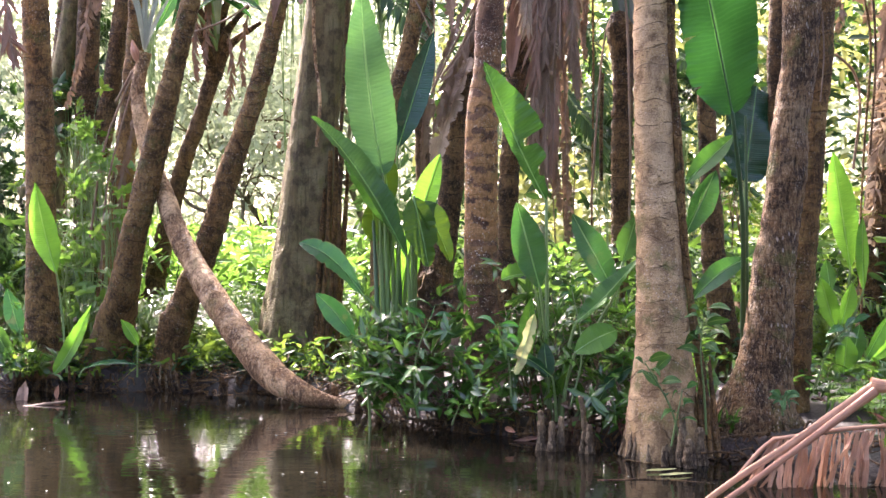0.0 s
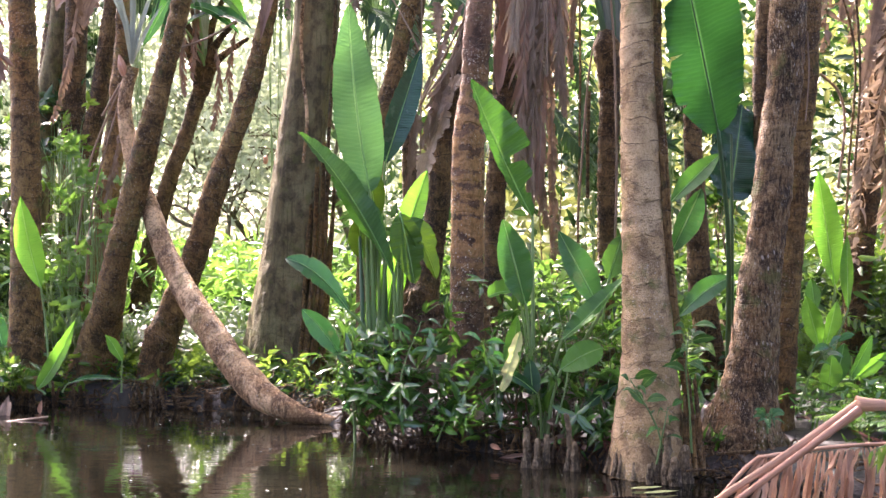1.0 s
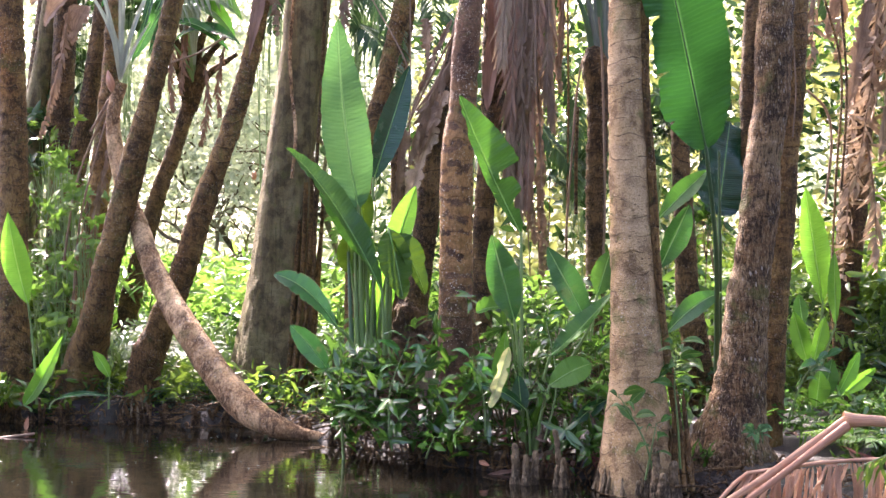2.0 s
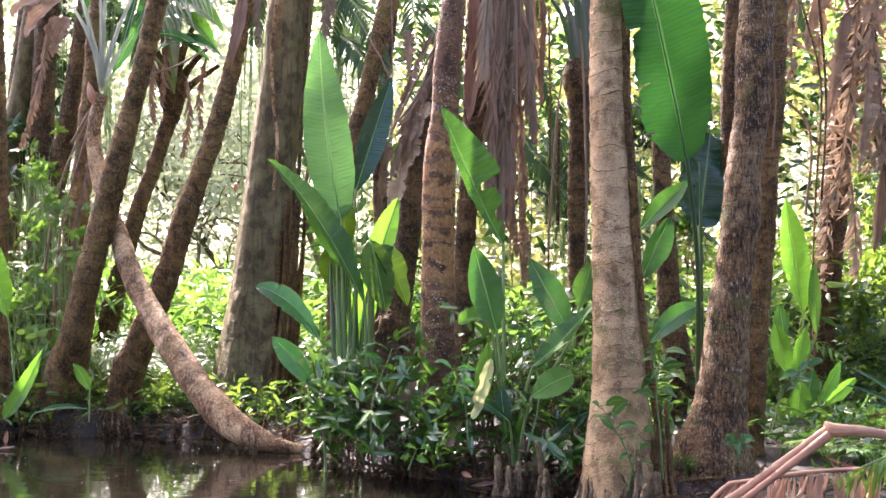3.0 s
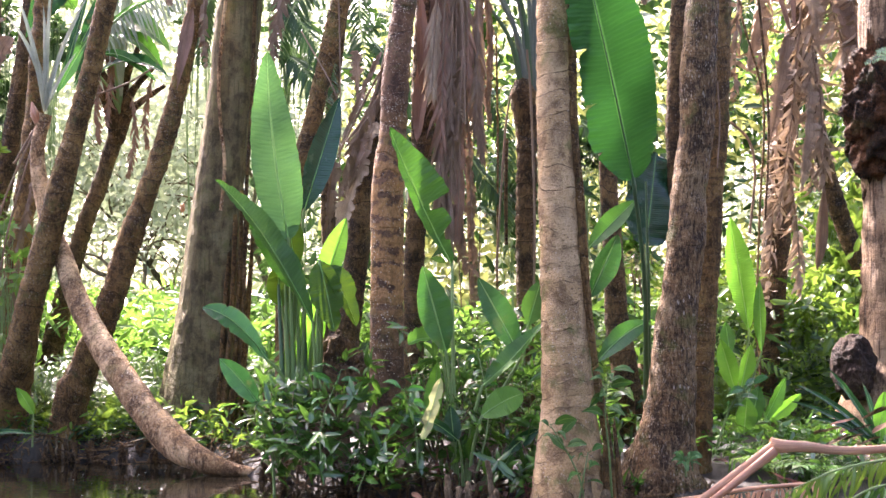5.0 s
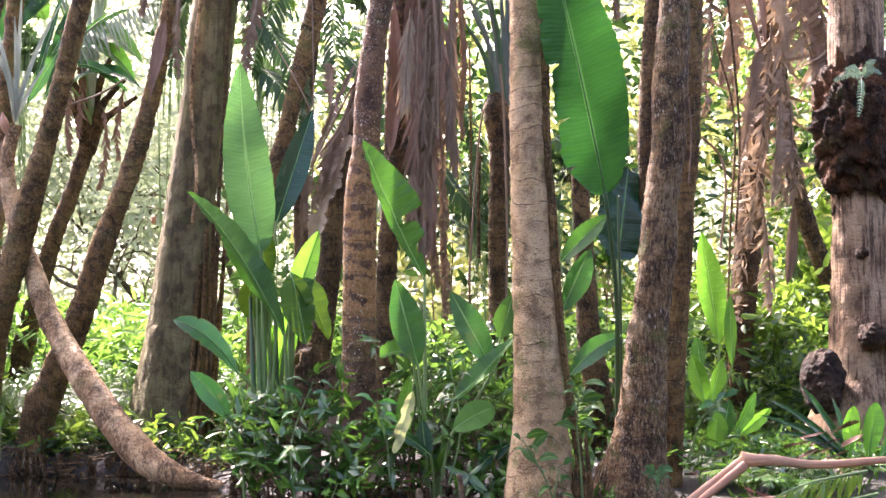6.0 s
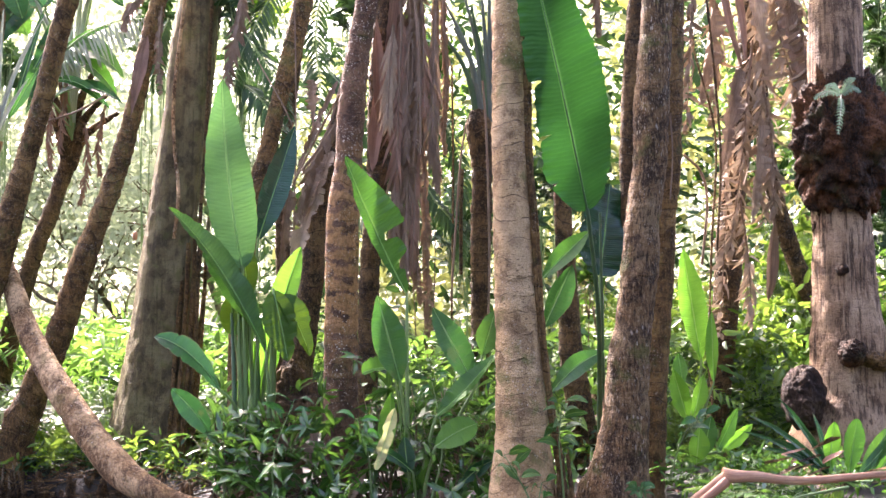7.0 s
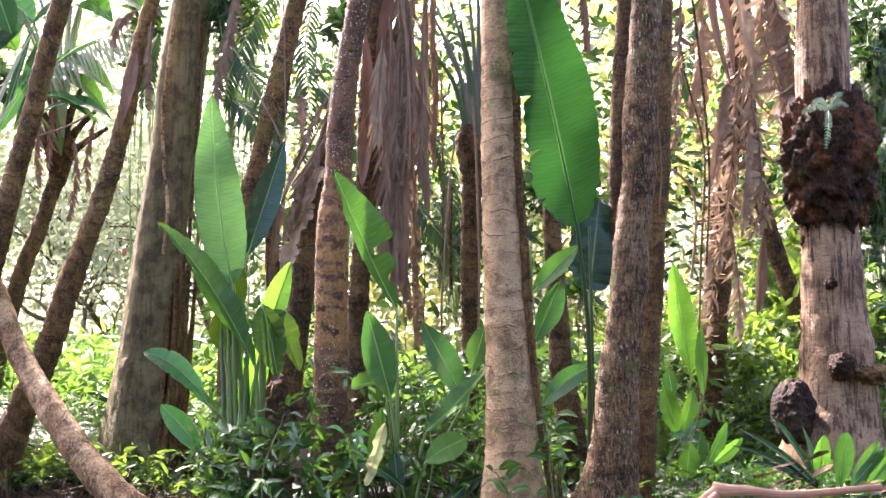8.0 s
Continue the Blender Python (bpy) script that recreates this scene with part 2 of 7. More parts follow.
# Leaf colour and glow raised to carry light from behind.
LEAF_GLOW = leaf_material("yellow-green paddle leaf with backlight in colour", (0.061, 0.19, 0.0213), (0.11, 0.26, 0.0298), (0.159, 0.42, 0.0255), (0.207, 0.37, 0.0595), 0.3, 0.5)
LEAF_DARK = leaf_material("dark rippled paddle leaf", (0.006, 0.034, 0.020), (0.014, 0.058, 0.032), (0.02, 0.08, 0.03), (0.05, 0.12, 0.07), 0.2, 0.06, wax=1.45)
LEAF_GLOSS = leaf_material("glossy mid-green paddle leaf", (0.0198, 0.0914, 0.0182), (0.0439, 0.144, 0.0318), (0.0659, 0.235, 0.0266), (0.285, 0.365, 0.152), 0.13, 0.25, pleats=60.0, wear=0.25, wax=1.42)
LEAF_YELLOW = leaf_material("yellowing paddle leaf", (0.30, 0.28, 0.03), (0.45, 0.38, 0.05), (0.7, 0.6, 0.05), (0.5, 0.45, 0.15), 0.4, 0.5)
LEAF_FRESH = leaf_material("fresh green paddle leaf", (0.0241, 0.0914, 0.0122), (0.0461, 0.144, 0.0197), (0.0824, 0.252, 0.019), (0.176, 0.296, 0.0607), 0.28, 0.3, wax=1.35)
LEAF_FADED = leaf_material("pale yellow-green torn leaf", (0.34, 0.36, 0.13), (0.52, 0.54, 0.24), (0.6, 0.65, 0.25), (0.5, 0.55, 0.25), 0.4, 0.35, wear=0.6)
# The great leaf's shade is darkened into its base colour.
LEAF_GREAT = leaf_material("deep green paddle leaf with shade in colour", (0.0131, 0.0704, 0.0125), (0.0263, 0.108, 0.0196), (0.0329, 0.16, 0.0179), (0.112, 0.232, 0.0625), 0.36, 0.16, pleats=60.0, wax=1.32)
LEAF_SAP = leaf_material("glossy sapling leaf", (0.0145, 0.08, 0.0143), (0.0373, 0.145, 0.0286), (0.0622, 0.26, 0.0268), (0.0726, 0.19, 0.0625), 0.12, 0.28, wax=1.6)
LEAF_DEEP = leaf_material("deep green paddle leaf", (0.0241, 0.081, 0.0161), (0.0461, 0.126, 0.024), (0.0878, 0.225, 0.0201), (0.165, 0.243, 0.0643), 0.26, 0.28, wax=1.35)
LEAF_BLUE = leaf_material("blue-green glossy paddle leaf", (0.00936, 0.0525, 0.0167), (0.0205, 0.0863, 0.0289), (0.0374, 0.15, 0.0266), (0.186, 0.255, 0.114), 0.17, 0.2, wear=0.5, wax=1.42)
# Olive blades, with their shade mixed into the colour.
LEAF_OLIVE = leaf_material("olive paddle leaf with shade in colour", (0.0195, 0.066, 0.0068), (0.0439, 0.115, 0.0102), (0.11, 0.2, 0.0085), (0.11, 0.15, 0.034), 0.33, 0.3, wax=1.3)
STEM_GREEN = fibre_material("green leaf stalk", (0.06, 0.12, 0.03), (0.18, 0.28, 0.09), 0.0, rough=0.45)
STEM_DARK = fibre_material("dark green leaf stalk", (0.016, 0.05, 0.018), (0.05, 0.11, 0.045), 0.0, rough=0.4)
STEM_DUSK = fibre_material("dark grey-green leaf stalk", (0.03, 0.042, 0.034), (0.13, 0.165, 0.13), 0.0, rough=0.6)
STEM_GREY = fibre_material("grey-green leaf stalk", (0.12, 0.155, 0.10), (0.34, 0.39, 0.29), 0.0, rough=0.5)
SWORD = fibre_material("silvery sword leaf", (0.17, 0.20, 0.14), (0.46, 0.50, 0.39), 0.15, rough=0.45)
DRY_GREY = fibre_material("grey-brown dead leaf", (0.0525, 0.032, 0.0198), (0.294, 0.2, 0.127), 0.10)
DRY_TAN = fibre_material("tan dead frond", (0.22, 0.092, 0.045), (0.72, 0.455, 0.28), 0.2)
DRY_RED = fibre_material("red-brown dry stalk", (0.17, 0.06, 0.028), (0.58, 0.30, 0.165), 0.0, rough=0.5)
# Pale dead leaf; sunlit highlights are held in this colour as well.
DRY_PALE = fibre_material("pale dead leaf, partly lit by colour", (0.126, 0.085, 0.055), (0.504, 0.385, 0.258), 0.12)
RIB_PALE = fibre_material("pale green leaf rib", (0.13, 0.30, 0.07), (0.24, 0.46, 0.13), 0.3, rough=0.4)
SILVER = foliage_material("silvery fern", (0.064, 0.12, 0.064), (0.136, 0.216, 0.128), (0.2, 0.304, 0.16), 0.4, 0.3)
HUSK_RED = fibre_material("dark red dead leaf", (0.06, 0.012, 0.009), (0.2, 0.05, 0.035), 0.0)
HUSK_PURPLE = fibre_material("purple-brown dead leaf sheath", (0.0616, 0.0316, 0.0205), (0.358, 0.204, 0.127), 0.0)
SHRUB = foliage_material("dark glossy shrub leaves", (0.015, 0.062, 0.011), (0.0772, 0.19, 0.0306), (0.15, 0.32, 0.0339), 0.11, 0.28, 1.6)
CREEPER = foliage_material("green creeper leaves", (0.0461, 0.11, 0.0169), (0.131, 0.24, 0.0424), (0.264, 0.4, 0.0424), 0.2, 0.4, 1.5)
# Sun put into the leaf colour; the lit partner of DUSK.
BRIGHT = foliage_material("lime undergrowth with sun in colour", (0.0395, 0.125, 0.0204), (0.145, 0.26, 0.0466), (0.198, 0.38, 0.0466), 0.35, 0.42)
# Washed out by sun glare that is held in the colour.
PALE_LEAF = foliage_material("pale leaves with sun glare in colour", (0.0933, 0.148, 0.031), (0.24, 0.266, 0.0756), (0.35, 0.355, 0.104), 0.4, 0.5)
# Dark green with shade put into the colour; the dark partner of BRIGHT.
DUSK = foliage_material("dark green foliage with shade in colour", (0.0131, 0.04, 0.011), (0.0369, 0.082, 0.0204), (0.0659, 0.15, 0.0254), 0.4, 0.12, 1.35)
# Paler than real leaves: distance haze and sun glare are in the colour.
FAR = foliage_material("far foliage with haze and sun in colour", (0.202, 0.25, 0.141), (0.373, 0.425, 0.261), (0.448, 0.513, 0.294), 0.5, 0.5)

# ------------------------------------------------------------------ shapes
rng = np.random.default_rng(7)


class Geo:
    """Gathers grids of points into one mesh with texture coordinates."""

    def __init__(self):
        self.points, self.faces, self.coords, self.count = [], [], [], 0

    def grid(self, p, uv, closed=False):
        rows, cols = p.shape[:2]
        index = np.arange(rows * cols).reshape(rows, cols) + self.count
        if closed:
            index = np.concatenate([index, index[:, :1]], 1)
            uv = np.concatenate([uv, uv[:, :1] + np.array([1.0, 0.0])], 1)
        quads = np.stack([index[:-1, :-1], index[:-1, 1:], index[1:, 1:], index[1:, :-1]], -1).reshape(-1, 4)
        corner = np.stack([uv[:-1, :-1], uv[:-1, 1:], uv[1:, 1:], uv[1:, :-1]], 2).reshape(-1, 2)
        self.points.append(p.reshape(-1, 3))
        self.faces.append(quads)
        self.coords.append(corner)
        self.count += rows * cols

    def cap(self, ring):
        """Closes the end of a tube with a shallow dome of quads."""
        middle = ring.mean(0)
        inner = middle + (ring - middle) * 0.02
        self.grid(np.stack([ring, middle + (ring - middle) * 0.6, inner]), np.zeros((3, len(ring), 2)), True)

    def mesh(self, name):
        data = bpy.data.meshes.new(name)
        points, faces = np.concatenate(self.points), np.concatenate(self.faces)
        data.vertices.add(len(points))
        data.vertices.foreach_set("co", points.astype(np.float32).ravel())
        data.loops.add(faces.size)
        data.loops.foreach_set("vertex_index", faces.astype(np.int32).ravel())
        data.polygons.add(len(faces))
        data.polygons.foreach_set("loop_start", np.arange(0, faces.size, 4, dtype=np.int32))
        data.polygons.foreach_set("use_smooth", np.ones(len(faces), dtype=bool))
        layer = data.uv_layers.new(name="UVMap")
        layer.data.foreach_set("uv", np.concatenate(self.coords).astype(np.float32).ravel())
        data.update(calc_edges=True)
        data.validate()
        return data


def thing(name, base, label, category, group=""):
    ob = new(name)
    ob.location = base
    ob.empty_display_size = 0.1
    return tagged(ob, label, category, group)


def part(name, geo, material, parent, label="", kind=""):
    """Links a gathered mesh, given in world places, as one part under a thing or under a part."""
    data = geo.mesh(name)
    data.materials.append(material)
    ob = new(name, data)
    root = parent.parent if parent.parent else parent
    data.transform(Matrix.Translation(-Vector(root.location)))
    ob.parent = parent
    return tagged(ob, label, "", "", kind)


def alone(name, geo, material, label, category, kind="", group=""):
    data = geo.mesh(name)
    data.materials.append(material)
    return tagged(new(name, data), label, category, group, kind)


def unit(v):
    v = np.asarray(v, float)
    return v / (np.linalg.norm(v, axis=-1, keepdims=True) + 1e-12)


def spline(points, count):
    """A smooth line through points (rows of any length), resampled by length of its first three numbers."""
    p = np.asarray(points, float)
    if len(p) == 2:
        return p[0] + np.linspace(0, 1, count)[:, None] * (p[1] - p[0])
    ends = np.concatenate([[2 * p[0] - p[1]], p, [2 * p[-1] - p[-2]]])
    fine = []
    for a, b, c, d in zip(ends, ends[1:], ends[2:], ends[3:]):
        t = np.linspace(0, 1, 16, endpoint=False)[:, None]
        fine.append(0.5 * (2 * b + (c - a) * t + (2 * a - 5 * b + 4 * c - d) * t ** 2 + (3 * b - a - 3 * c + d) * t ** 3))
    fine = np.concatenate([*fine, p[-1:]])
    along = np.concatenate([[0], np.cumsum(np.linalg.norm(np.diff(fine[:, :3], axis=0), axis=1))])
    s = np.linspace(0, along[-1], count)
    return np.stack([np.interp(s, along, fine[:, k]) for k in range(fine.shape[1])], 1)


def rough_at(p, scale, seed=0.0):
    return np.array([noise.noise(Vector((q[0] * scale + seed, q[1] * scale, q[2] * scale))) for q in p.reshape(-1, 3)]).reshape(p.shape[:-1])


def tube(geo, points, radii, sides=8, count=0, lumps=0.0, scale=6.0, rings=0.0, ring_step=0.1, flutes=0.0, flat=1.0, cap=True):
    """A tapered, bent, uneven tube. lumps: noise as a part of the radius; rings: raised leaf scars, in metres; flutes: folds towards the foot."""
    rows = np.concatenate([np.asarray(points, float), np.asarray(radii, float)[:, None]], 1)
    length = np.linalg.norm(np.diff(rows[:, :3], axis=0), axis=1).sum()
    count = count or max(6, int(length / 0.032))
    line = spline(rows, count)
    centre, radius = line[:, :3], np.maximum(line[:, 3], 0.0005)
    ahead = unit(np.gradient(centre, axis=0))
    first = np.cross(ahead[0], (0.0, 1.0, 0.05))
    across = [unit(first)]
    for a in ahead[1:]:
        across.append(unit(across[-1] - a * np.dot(across[-1], a)))
    across = np.array(across)
    other = np.cross(ahead, across)
    turn = np.arange(sides) / sides * 2 * math.pi
    along = np.linspace(0, length, count)
    r = np.repeat(radius[:, None], sides, 1)
    ring = centre[:, None] + r[..., None] * (np.cos(turn)[None, :, None] * across[:, None] + np.sin(turn)[None, :, None] * other[:, None] * flat)
    if lumps:
        r = r * (1 + lumps * (rough_at(ring, scale) + 0.5 * rough_at(ring, scale * 2.7, 9.1)))
    if rings:
        saw = (along / ring_step + 0.25 * np.sin(along * 3.1)) % 1.0
        r = r + rings * (1 - saw)[:, None]
    if flutes:
        low = 0.3 + 0.7 * np.exp(-along / (length * 0.35))[:, None]
        r = r * (1 + flutes * low * (np.cos(5 * turn + 1.0) + 0.5 * np.cos(9 * turn + 2.0))[None, :])
    ring = centre[:, None] + r[..., None] * (np.cos(turn)[None, :, None] * across[:, None] + np.sin(turn)[None, :, None] * other[:, None] * flat)
    uv = np.stack(np.broadcast_arrays((np.arange(sides) / sides)[None, :], along[:, None]), -1)
    geo.grid(ring, uv, True)
    if cap:
        geo.cap(ring[-1])
    return centre, ahead


def blade(geo, base, tip, width, sag=0.0, turn=0.0, fold=15.0, full=0.42, cuts=(), wave=0.02, rows=44, bow=0.0, strip=0.0, power=0.8, face=(0.0, -0.85, 0.45), curl=0.0, ripple=0.035):
    """One broad leaf from base to tip. turn: degrees round its own axis away from facing the pond; sag: metres that its middle lies above the straight line;
    full: where it is widest; cuts: (place, share kept on one side, on the other); bow: sideways bend. Returns the line of its rib."""
    base, tip = np.asarray(base, float), np.asarray(tip, float)
    way = unit(tip - base)
    out = unit(np.asarray(face) - way * np.dot(face, way))
    right = np.cross(way, out)
    a = radians(turn)
    right, out = right * math.cos(a) + out * math.sin(a), out * math.cos(a) - right * math.sin(a)
    s = np.linspace(0, 1, rows)
    arch = 4 * s * (1 - s)
    rib = base + s[:, None] * (tip - base) + arch[:, None] * (np.array([0, 0, sag]) + right * bow) - (s ** 2)[:, None] * out * curl
    k = math.log(0.5) / math.log(full)
    half = np.clip(np.sin(math.pi * np.clip(s, 0, 1) ** k), 0, 1) ** power * width / 2
    half = half * (1 - strip) + strip * width / 2 * np.clip((1.0 - s) * 12, 0.3, 1)
    half[0] = max(half[0], width * 0.02)
    keep = np.ones((rows, 2))
    if cuts:
        keep = np.stack([np.interp(s, [c[0] for c in cuts], [c[j] for c in cuts]) for j in (1, 2)], 1)
    across = np.array([-1, -0.8, -0.5, -0.2, 0.0, 0.2, 0.5, 0.8, 1.0])
    share = np.where(across[None] < 0, keep[:, :1], keep[:, 1:]) * half[:, None] * across[None]
    lift = np.abs(share) * math.tan(radians(fold))
    p = rib[:, None] + share[..., None] * right + lift[..., None] * out
    p = p + (rough_at(p, 5.0, base[0] * 7) * wave * np.abs(across)[None])[..., None] * out
    p = p + (rough_at(p, 16.0, base[2] * 5) * wave * 0.5 * (np.abs(across) ** 2)[None])[..., None] * (out + right * 0.6)
    folds = np.linalg.norm(tip - base) / 0.085
    pleat = np.sin((s[:, None] - 0.05 * np.abs(across)[None]) * folds * 6.283 + 1.3 * np.sin(s * 17.0 + base[0] * 9)[:, None]) * (0.4 + 0.6 * np.sin(s * 9.0 + base[2] * 5) ** 2)[:, None]
    p = p + (pleat * ripple * width * (np.abs(across) ** 0.7)[None] * 0.5)[..., None] * out
    uv = np.stack(np.broadcast_arrays(0.5 + across[None] / 2, s[:, None]), -1)
    geo.grid(p, uv)
    return rib


def paddle_leaf(plant, base, tip, width, material, foot=None, stalk=0.012, stalk_material=None, label="", **shape):
    """A paddle leaf as parts of a plant: blade with its rib, and the stalk down to the foot."""
    g = Geo()
    rib = blade(g, base, tip, width, **shape)
    leaf = part("leaf_blade", g, material, plant, label)
    g = Geo()
    tube(g, rib[::3], np.linspace(stalk * 0.6, 0.0015, len(rib[::3])), 6, 18)
    part("midrib", g, stalk_material or RIB_PALE, leaf)
    if foot is not None:
        g = Geo()
        a, b = np.asarray(foot, float), np.asarray(base, float)
        middle = (a + b) / 2 + np.array([0, 0, 0.06 * np.linalg.norm(b - a)]) + (b - a) * np.array([-0.12, 0, 0])
        tube(g, [a, middle, b, rib[1]], [stalk * 1.7, stalk * 1.25, stalk, stalk * 0.8], 8, 20, 0.06, 20)
        part("leaf_stalk", g, stalk_material or STEM_GREEN, plant)
    return rib


LEAF_V = np.array([0.0, 0.22, 0.62, 1.0])
LEAF_W = np.array([0.06, 0.9, 0.8, 0.03])


def leaves(geo, at, way, out, length, width, droop=0.15, fold=0.25, spread=LEAF_W):
    """Many small pointed leaves at once: places, directions, upper sides, lengths and widths as arrays."""
    way, out = unit(way), np.asarray(out, float)
    right = unit(np.cross(way, out))
    out = np.cross(right, way)
    n = len(at)
    s = LEAF_V[None, :, None]
    rib = at[:, None] + way[:, None] * (length[:, None, None] * s) - out[:, None] * (length[:, None, None] * droop * s ** 2)
    half = (width[:, None] * spread[None] / 2)[..., None]
    p = np.stack([rib - right[:, None] * half + out[:, None] * half * fold, rib, rib + right[:, None] * half + out[:, None] * half * fold], 2)
    index = np.arange(n * 12).reshape(n, 4, 3) + geo.count
    quads = np.stack([index[:, :-1, :-1], index[:, :-1, 1:], index[:, 1:, 1:], index[:, 1:, :-1]], -1).reshape(-1, 4)
    uv = np.broadcast_to(np.stack(np.broadcast_arrays(np.array([0, 0.5, 1.0])[None], LEAF_V[:, None]), -1), (n, 4, 3, 2))
    corner = np.stack([uv[:, :-1, :-1], uv[:, :-1, 1:], uv[:, 1:, 1:], uv[:, 1:, :-1]], 3).reshape(-1, 2)
    geo.points.append(p.reshape(-1, 3))
    geo.faces.append(quads)
    geo.coords.append(corner)
    geo.count += n * 12


def random_ways(n, up=0.3, flat=1.0):
    v = rng.normal(size=(n, 3))
    v[:, 2] = v[:, 2] * flat + up
    return unit(v)


def whorls(geo, tips, ways, per=7, length=0.13, width=0.035):
    """Tufts of narrow leaves round the ends of twigs."""
    for tip, way in zip(tips, ways):
        k = per + int(rng.integers(-2, 3))
        around = rng.uniform(0, 6.28, k)
        a = unit(np.cross(way, (0.3, 0.9, 0.2)))
        b = np.cross(way, a)
        out = np.cos(around)[:, None] * a + np.sin(around)[:, None] * b
        lift = rng.uniform(0.05, 0.7, (k, 1))
        size = length * rng.uniform(0.5, 1.5, k)
        leaves(geo, np.repeat(tip[None], k, 0) - way * rng.uniform(0, 0.06, (k, 1)), out + lift * way, way - out * 0.3 + rng.normal(size=(k, 3)) * 0.2, size, width * size / length, 0.3, 0.35)


def bush(name, middle, size, stems, tufts, leaf, wide, material, label, category="shrub", per=7, foot=None, group="undergrowth", twig=0.006):
    """A shrub: stems from one foot that fork into twigs with tufts of leaves."""
    middle, size = np.asarray(middle, float), np.asarray(size, float)
    rear = max(middle[1], np.interp(middle[0], BANK_X, BANK_Y) + 0.15)
    base = np.array([middle[0], rear, ground_z(middle[0], rear)]) if foot is None else np.asarray(foot, float)
    plant = thing(name, tuple(base), label, category, group)
    wood, green = Geo(), Geo()
    bark = STEM_GREEN if material is not SHRUB else WOOD_KNEE
    ends = middle + rng.uniform(-1, 1, (stems, 3)) * size * 0.7
    for end in ends:
        start = base + np.append(np.abs(rng.normal(size=2)) * 0.06, -0.03)
        bend = (start + end) / 2 + rng.normal(size=3) * 0.06 + np.array([0, 0, 0.06])
        g = Geo()
        tube(g, [start, bend, end], [twig * 1.6, twig * 1.2, twig * 0.6], 6, 10)
        part("stem", g, bark, plant)
    tips = middle + rng.normal(size=(tufts, 3)) * size * 0.52
    tips[:, 2] = np.maximum(tips[:, 2], base[2] + 0.04)
    near = ends[rng.integers(0, stems, tufts)]
    for tip, end in zip(tips, near):
        mid = (tip + end) / 2 + np.array([0, 0, -0.03])
        tube(wood, [end * 0.7 + base * 0.3, mid, tip], [twig * 0.6, twig * 0.45, twig * 0.25], 4, 6, cap=False)
    whorls(green, tips, unit((tips - near) * 0.5 + random_ways(tufts, 0.8)), per, leaf, wide)
    part("twig_work", wood, bark, plant, kind="stuff")
    part("foliage", green, material, plant, kind="stuff")
    return plant


def frond(geo_rib, geo_leaf, points, radius, pairs, length, width, droop=0.5, hang=0.4, spread=0.9, skip=0.12, out=(0, -0.3, 1.0), ragged=0.15):
    """A feather frond: a bent rib with rows of leaflets on both sides, gathered in one mesh or, for a list, one mesh each.
    hang: how far the leaflets drop straight down."""
    line, ahead = tube(geo_rib, points, np.linspace(radius, radius * 0.25, len(points)), 7, 30, 0.05, 15)
    s = np.linspace(skip, 0.99, pairs)
    where = np.stack([np.interp(s * (len(line) - 1), np.arange(len(line)), line[:, k]) for k in range(3)], 1)
    way = np.stack([np.interp(s * (len(line) - 1), np.arange(len(line)), ahead[:, k]) for k in range(3)], 1)
    side = unit(np.cross(way, np.asarray(out, float)))
    size = length * np.sin(math.pi * (0.12 + 0.8 * s)) ** 0.7
    for sign in (-1, 1):
        n = len(s)
        d = side * sign * spread + way * 0.55 + np.array([0, 0, -hang]) + rng.normal(size=(n, 3)) * ragged
        face, long = np.asarray(out, float) + rng.normal(size=(n, 3)) * ragged, size * rng.uniform(0.8, 1.1, n)
        if not isinstance(geo_leaf, list):
            leaves(geo_leaf, where, d, face, long, np.full(n, width), droop, 0.3)
            continue
        for k in range(n):
            g = Geo()
            leaves(g, where[k:k + 1], d[k:k + 1], face[k:k + 1], long[k:k + 1], np.full(1, width), droop, 0.3)
            geo_leaf.append(g)


BANK_X = (-30.0, -7.0, -3.0, -1.6, -0.7, 0.1, 1.2, 2.0, 2.6, 3.4, 5.0, 30.0)
BANK_Y = (13.0, 12.7, 12.5, 12.2, 10.9, 9.75, 9.0, 8.6, 8.1, 7.2, 6.4, 5.0)


def ground_z(x, y):
    """The ground's height: pond bed, a low steep bank, then forest floor."""
    s = y - np.interp(x, BANK_X, BANK_Y) + 0.12 * math.sin(x * 5.1) + 0.07 * math.sin(x * 13.0)
    if s < 0:
        far = max(0.0, -14.0 - y)
        return max(-0.6, s * 0.7) + min(1.2, far * 0.3)
    high = 0.13 + 0.09 * min(max((-0.9 - x) / 0.6, 0.0), 1.0)
    rise = high * (1 - math.exp(-s / 0.08)) + 0.022 * min(s, 25.0)
    rise += 0.07 * min(max(x - 2.6, 0.0), 4.0) * min(1.0, s)
    return rise + 0.05 * noise.noise(Vector((x * 1.7, y * 1.7, 0.0))) * min(1.0, s * 3)

# ------------------------------------------------------------------ ground and water
def build_ground():
    def axis(fine_from, fine_to, step, far):
        grow = [fine_to]
        while grow[-1] < far:
            grow.append(grow[-1] + max(step, (grow[-1] - fine_to) * 0.25 + step))
        back = [fine_from]
        while back[-1] > -far:
            back.append(back[-1] - max(step, (fine_from - back[-1]) * 0.25 + step))
        return np.array(sorted(set(back + list(np.arange(fine_from, fine_to, step)) + grow)))
    xs, ys = axis(-9.0, 8.0, 0.10, 400.0), axis(5.0, 18.0, 0.10, 400.0)
    p = np.array([[(x, y, ground_z(x, y)) for x in xs] for y in ys])
    g = Geo()
    g.grid(p, p[..., :2].copy())
    alone("ground", g, MUD, "dark wet mud bank with leaf litter", "ground", "structure")


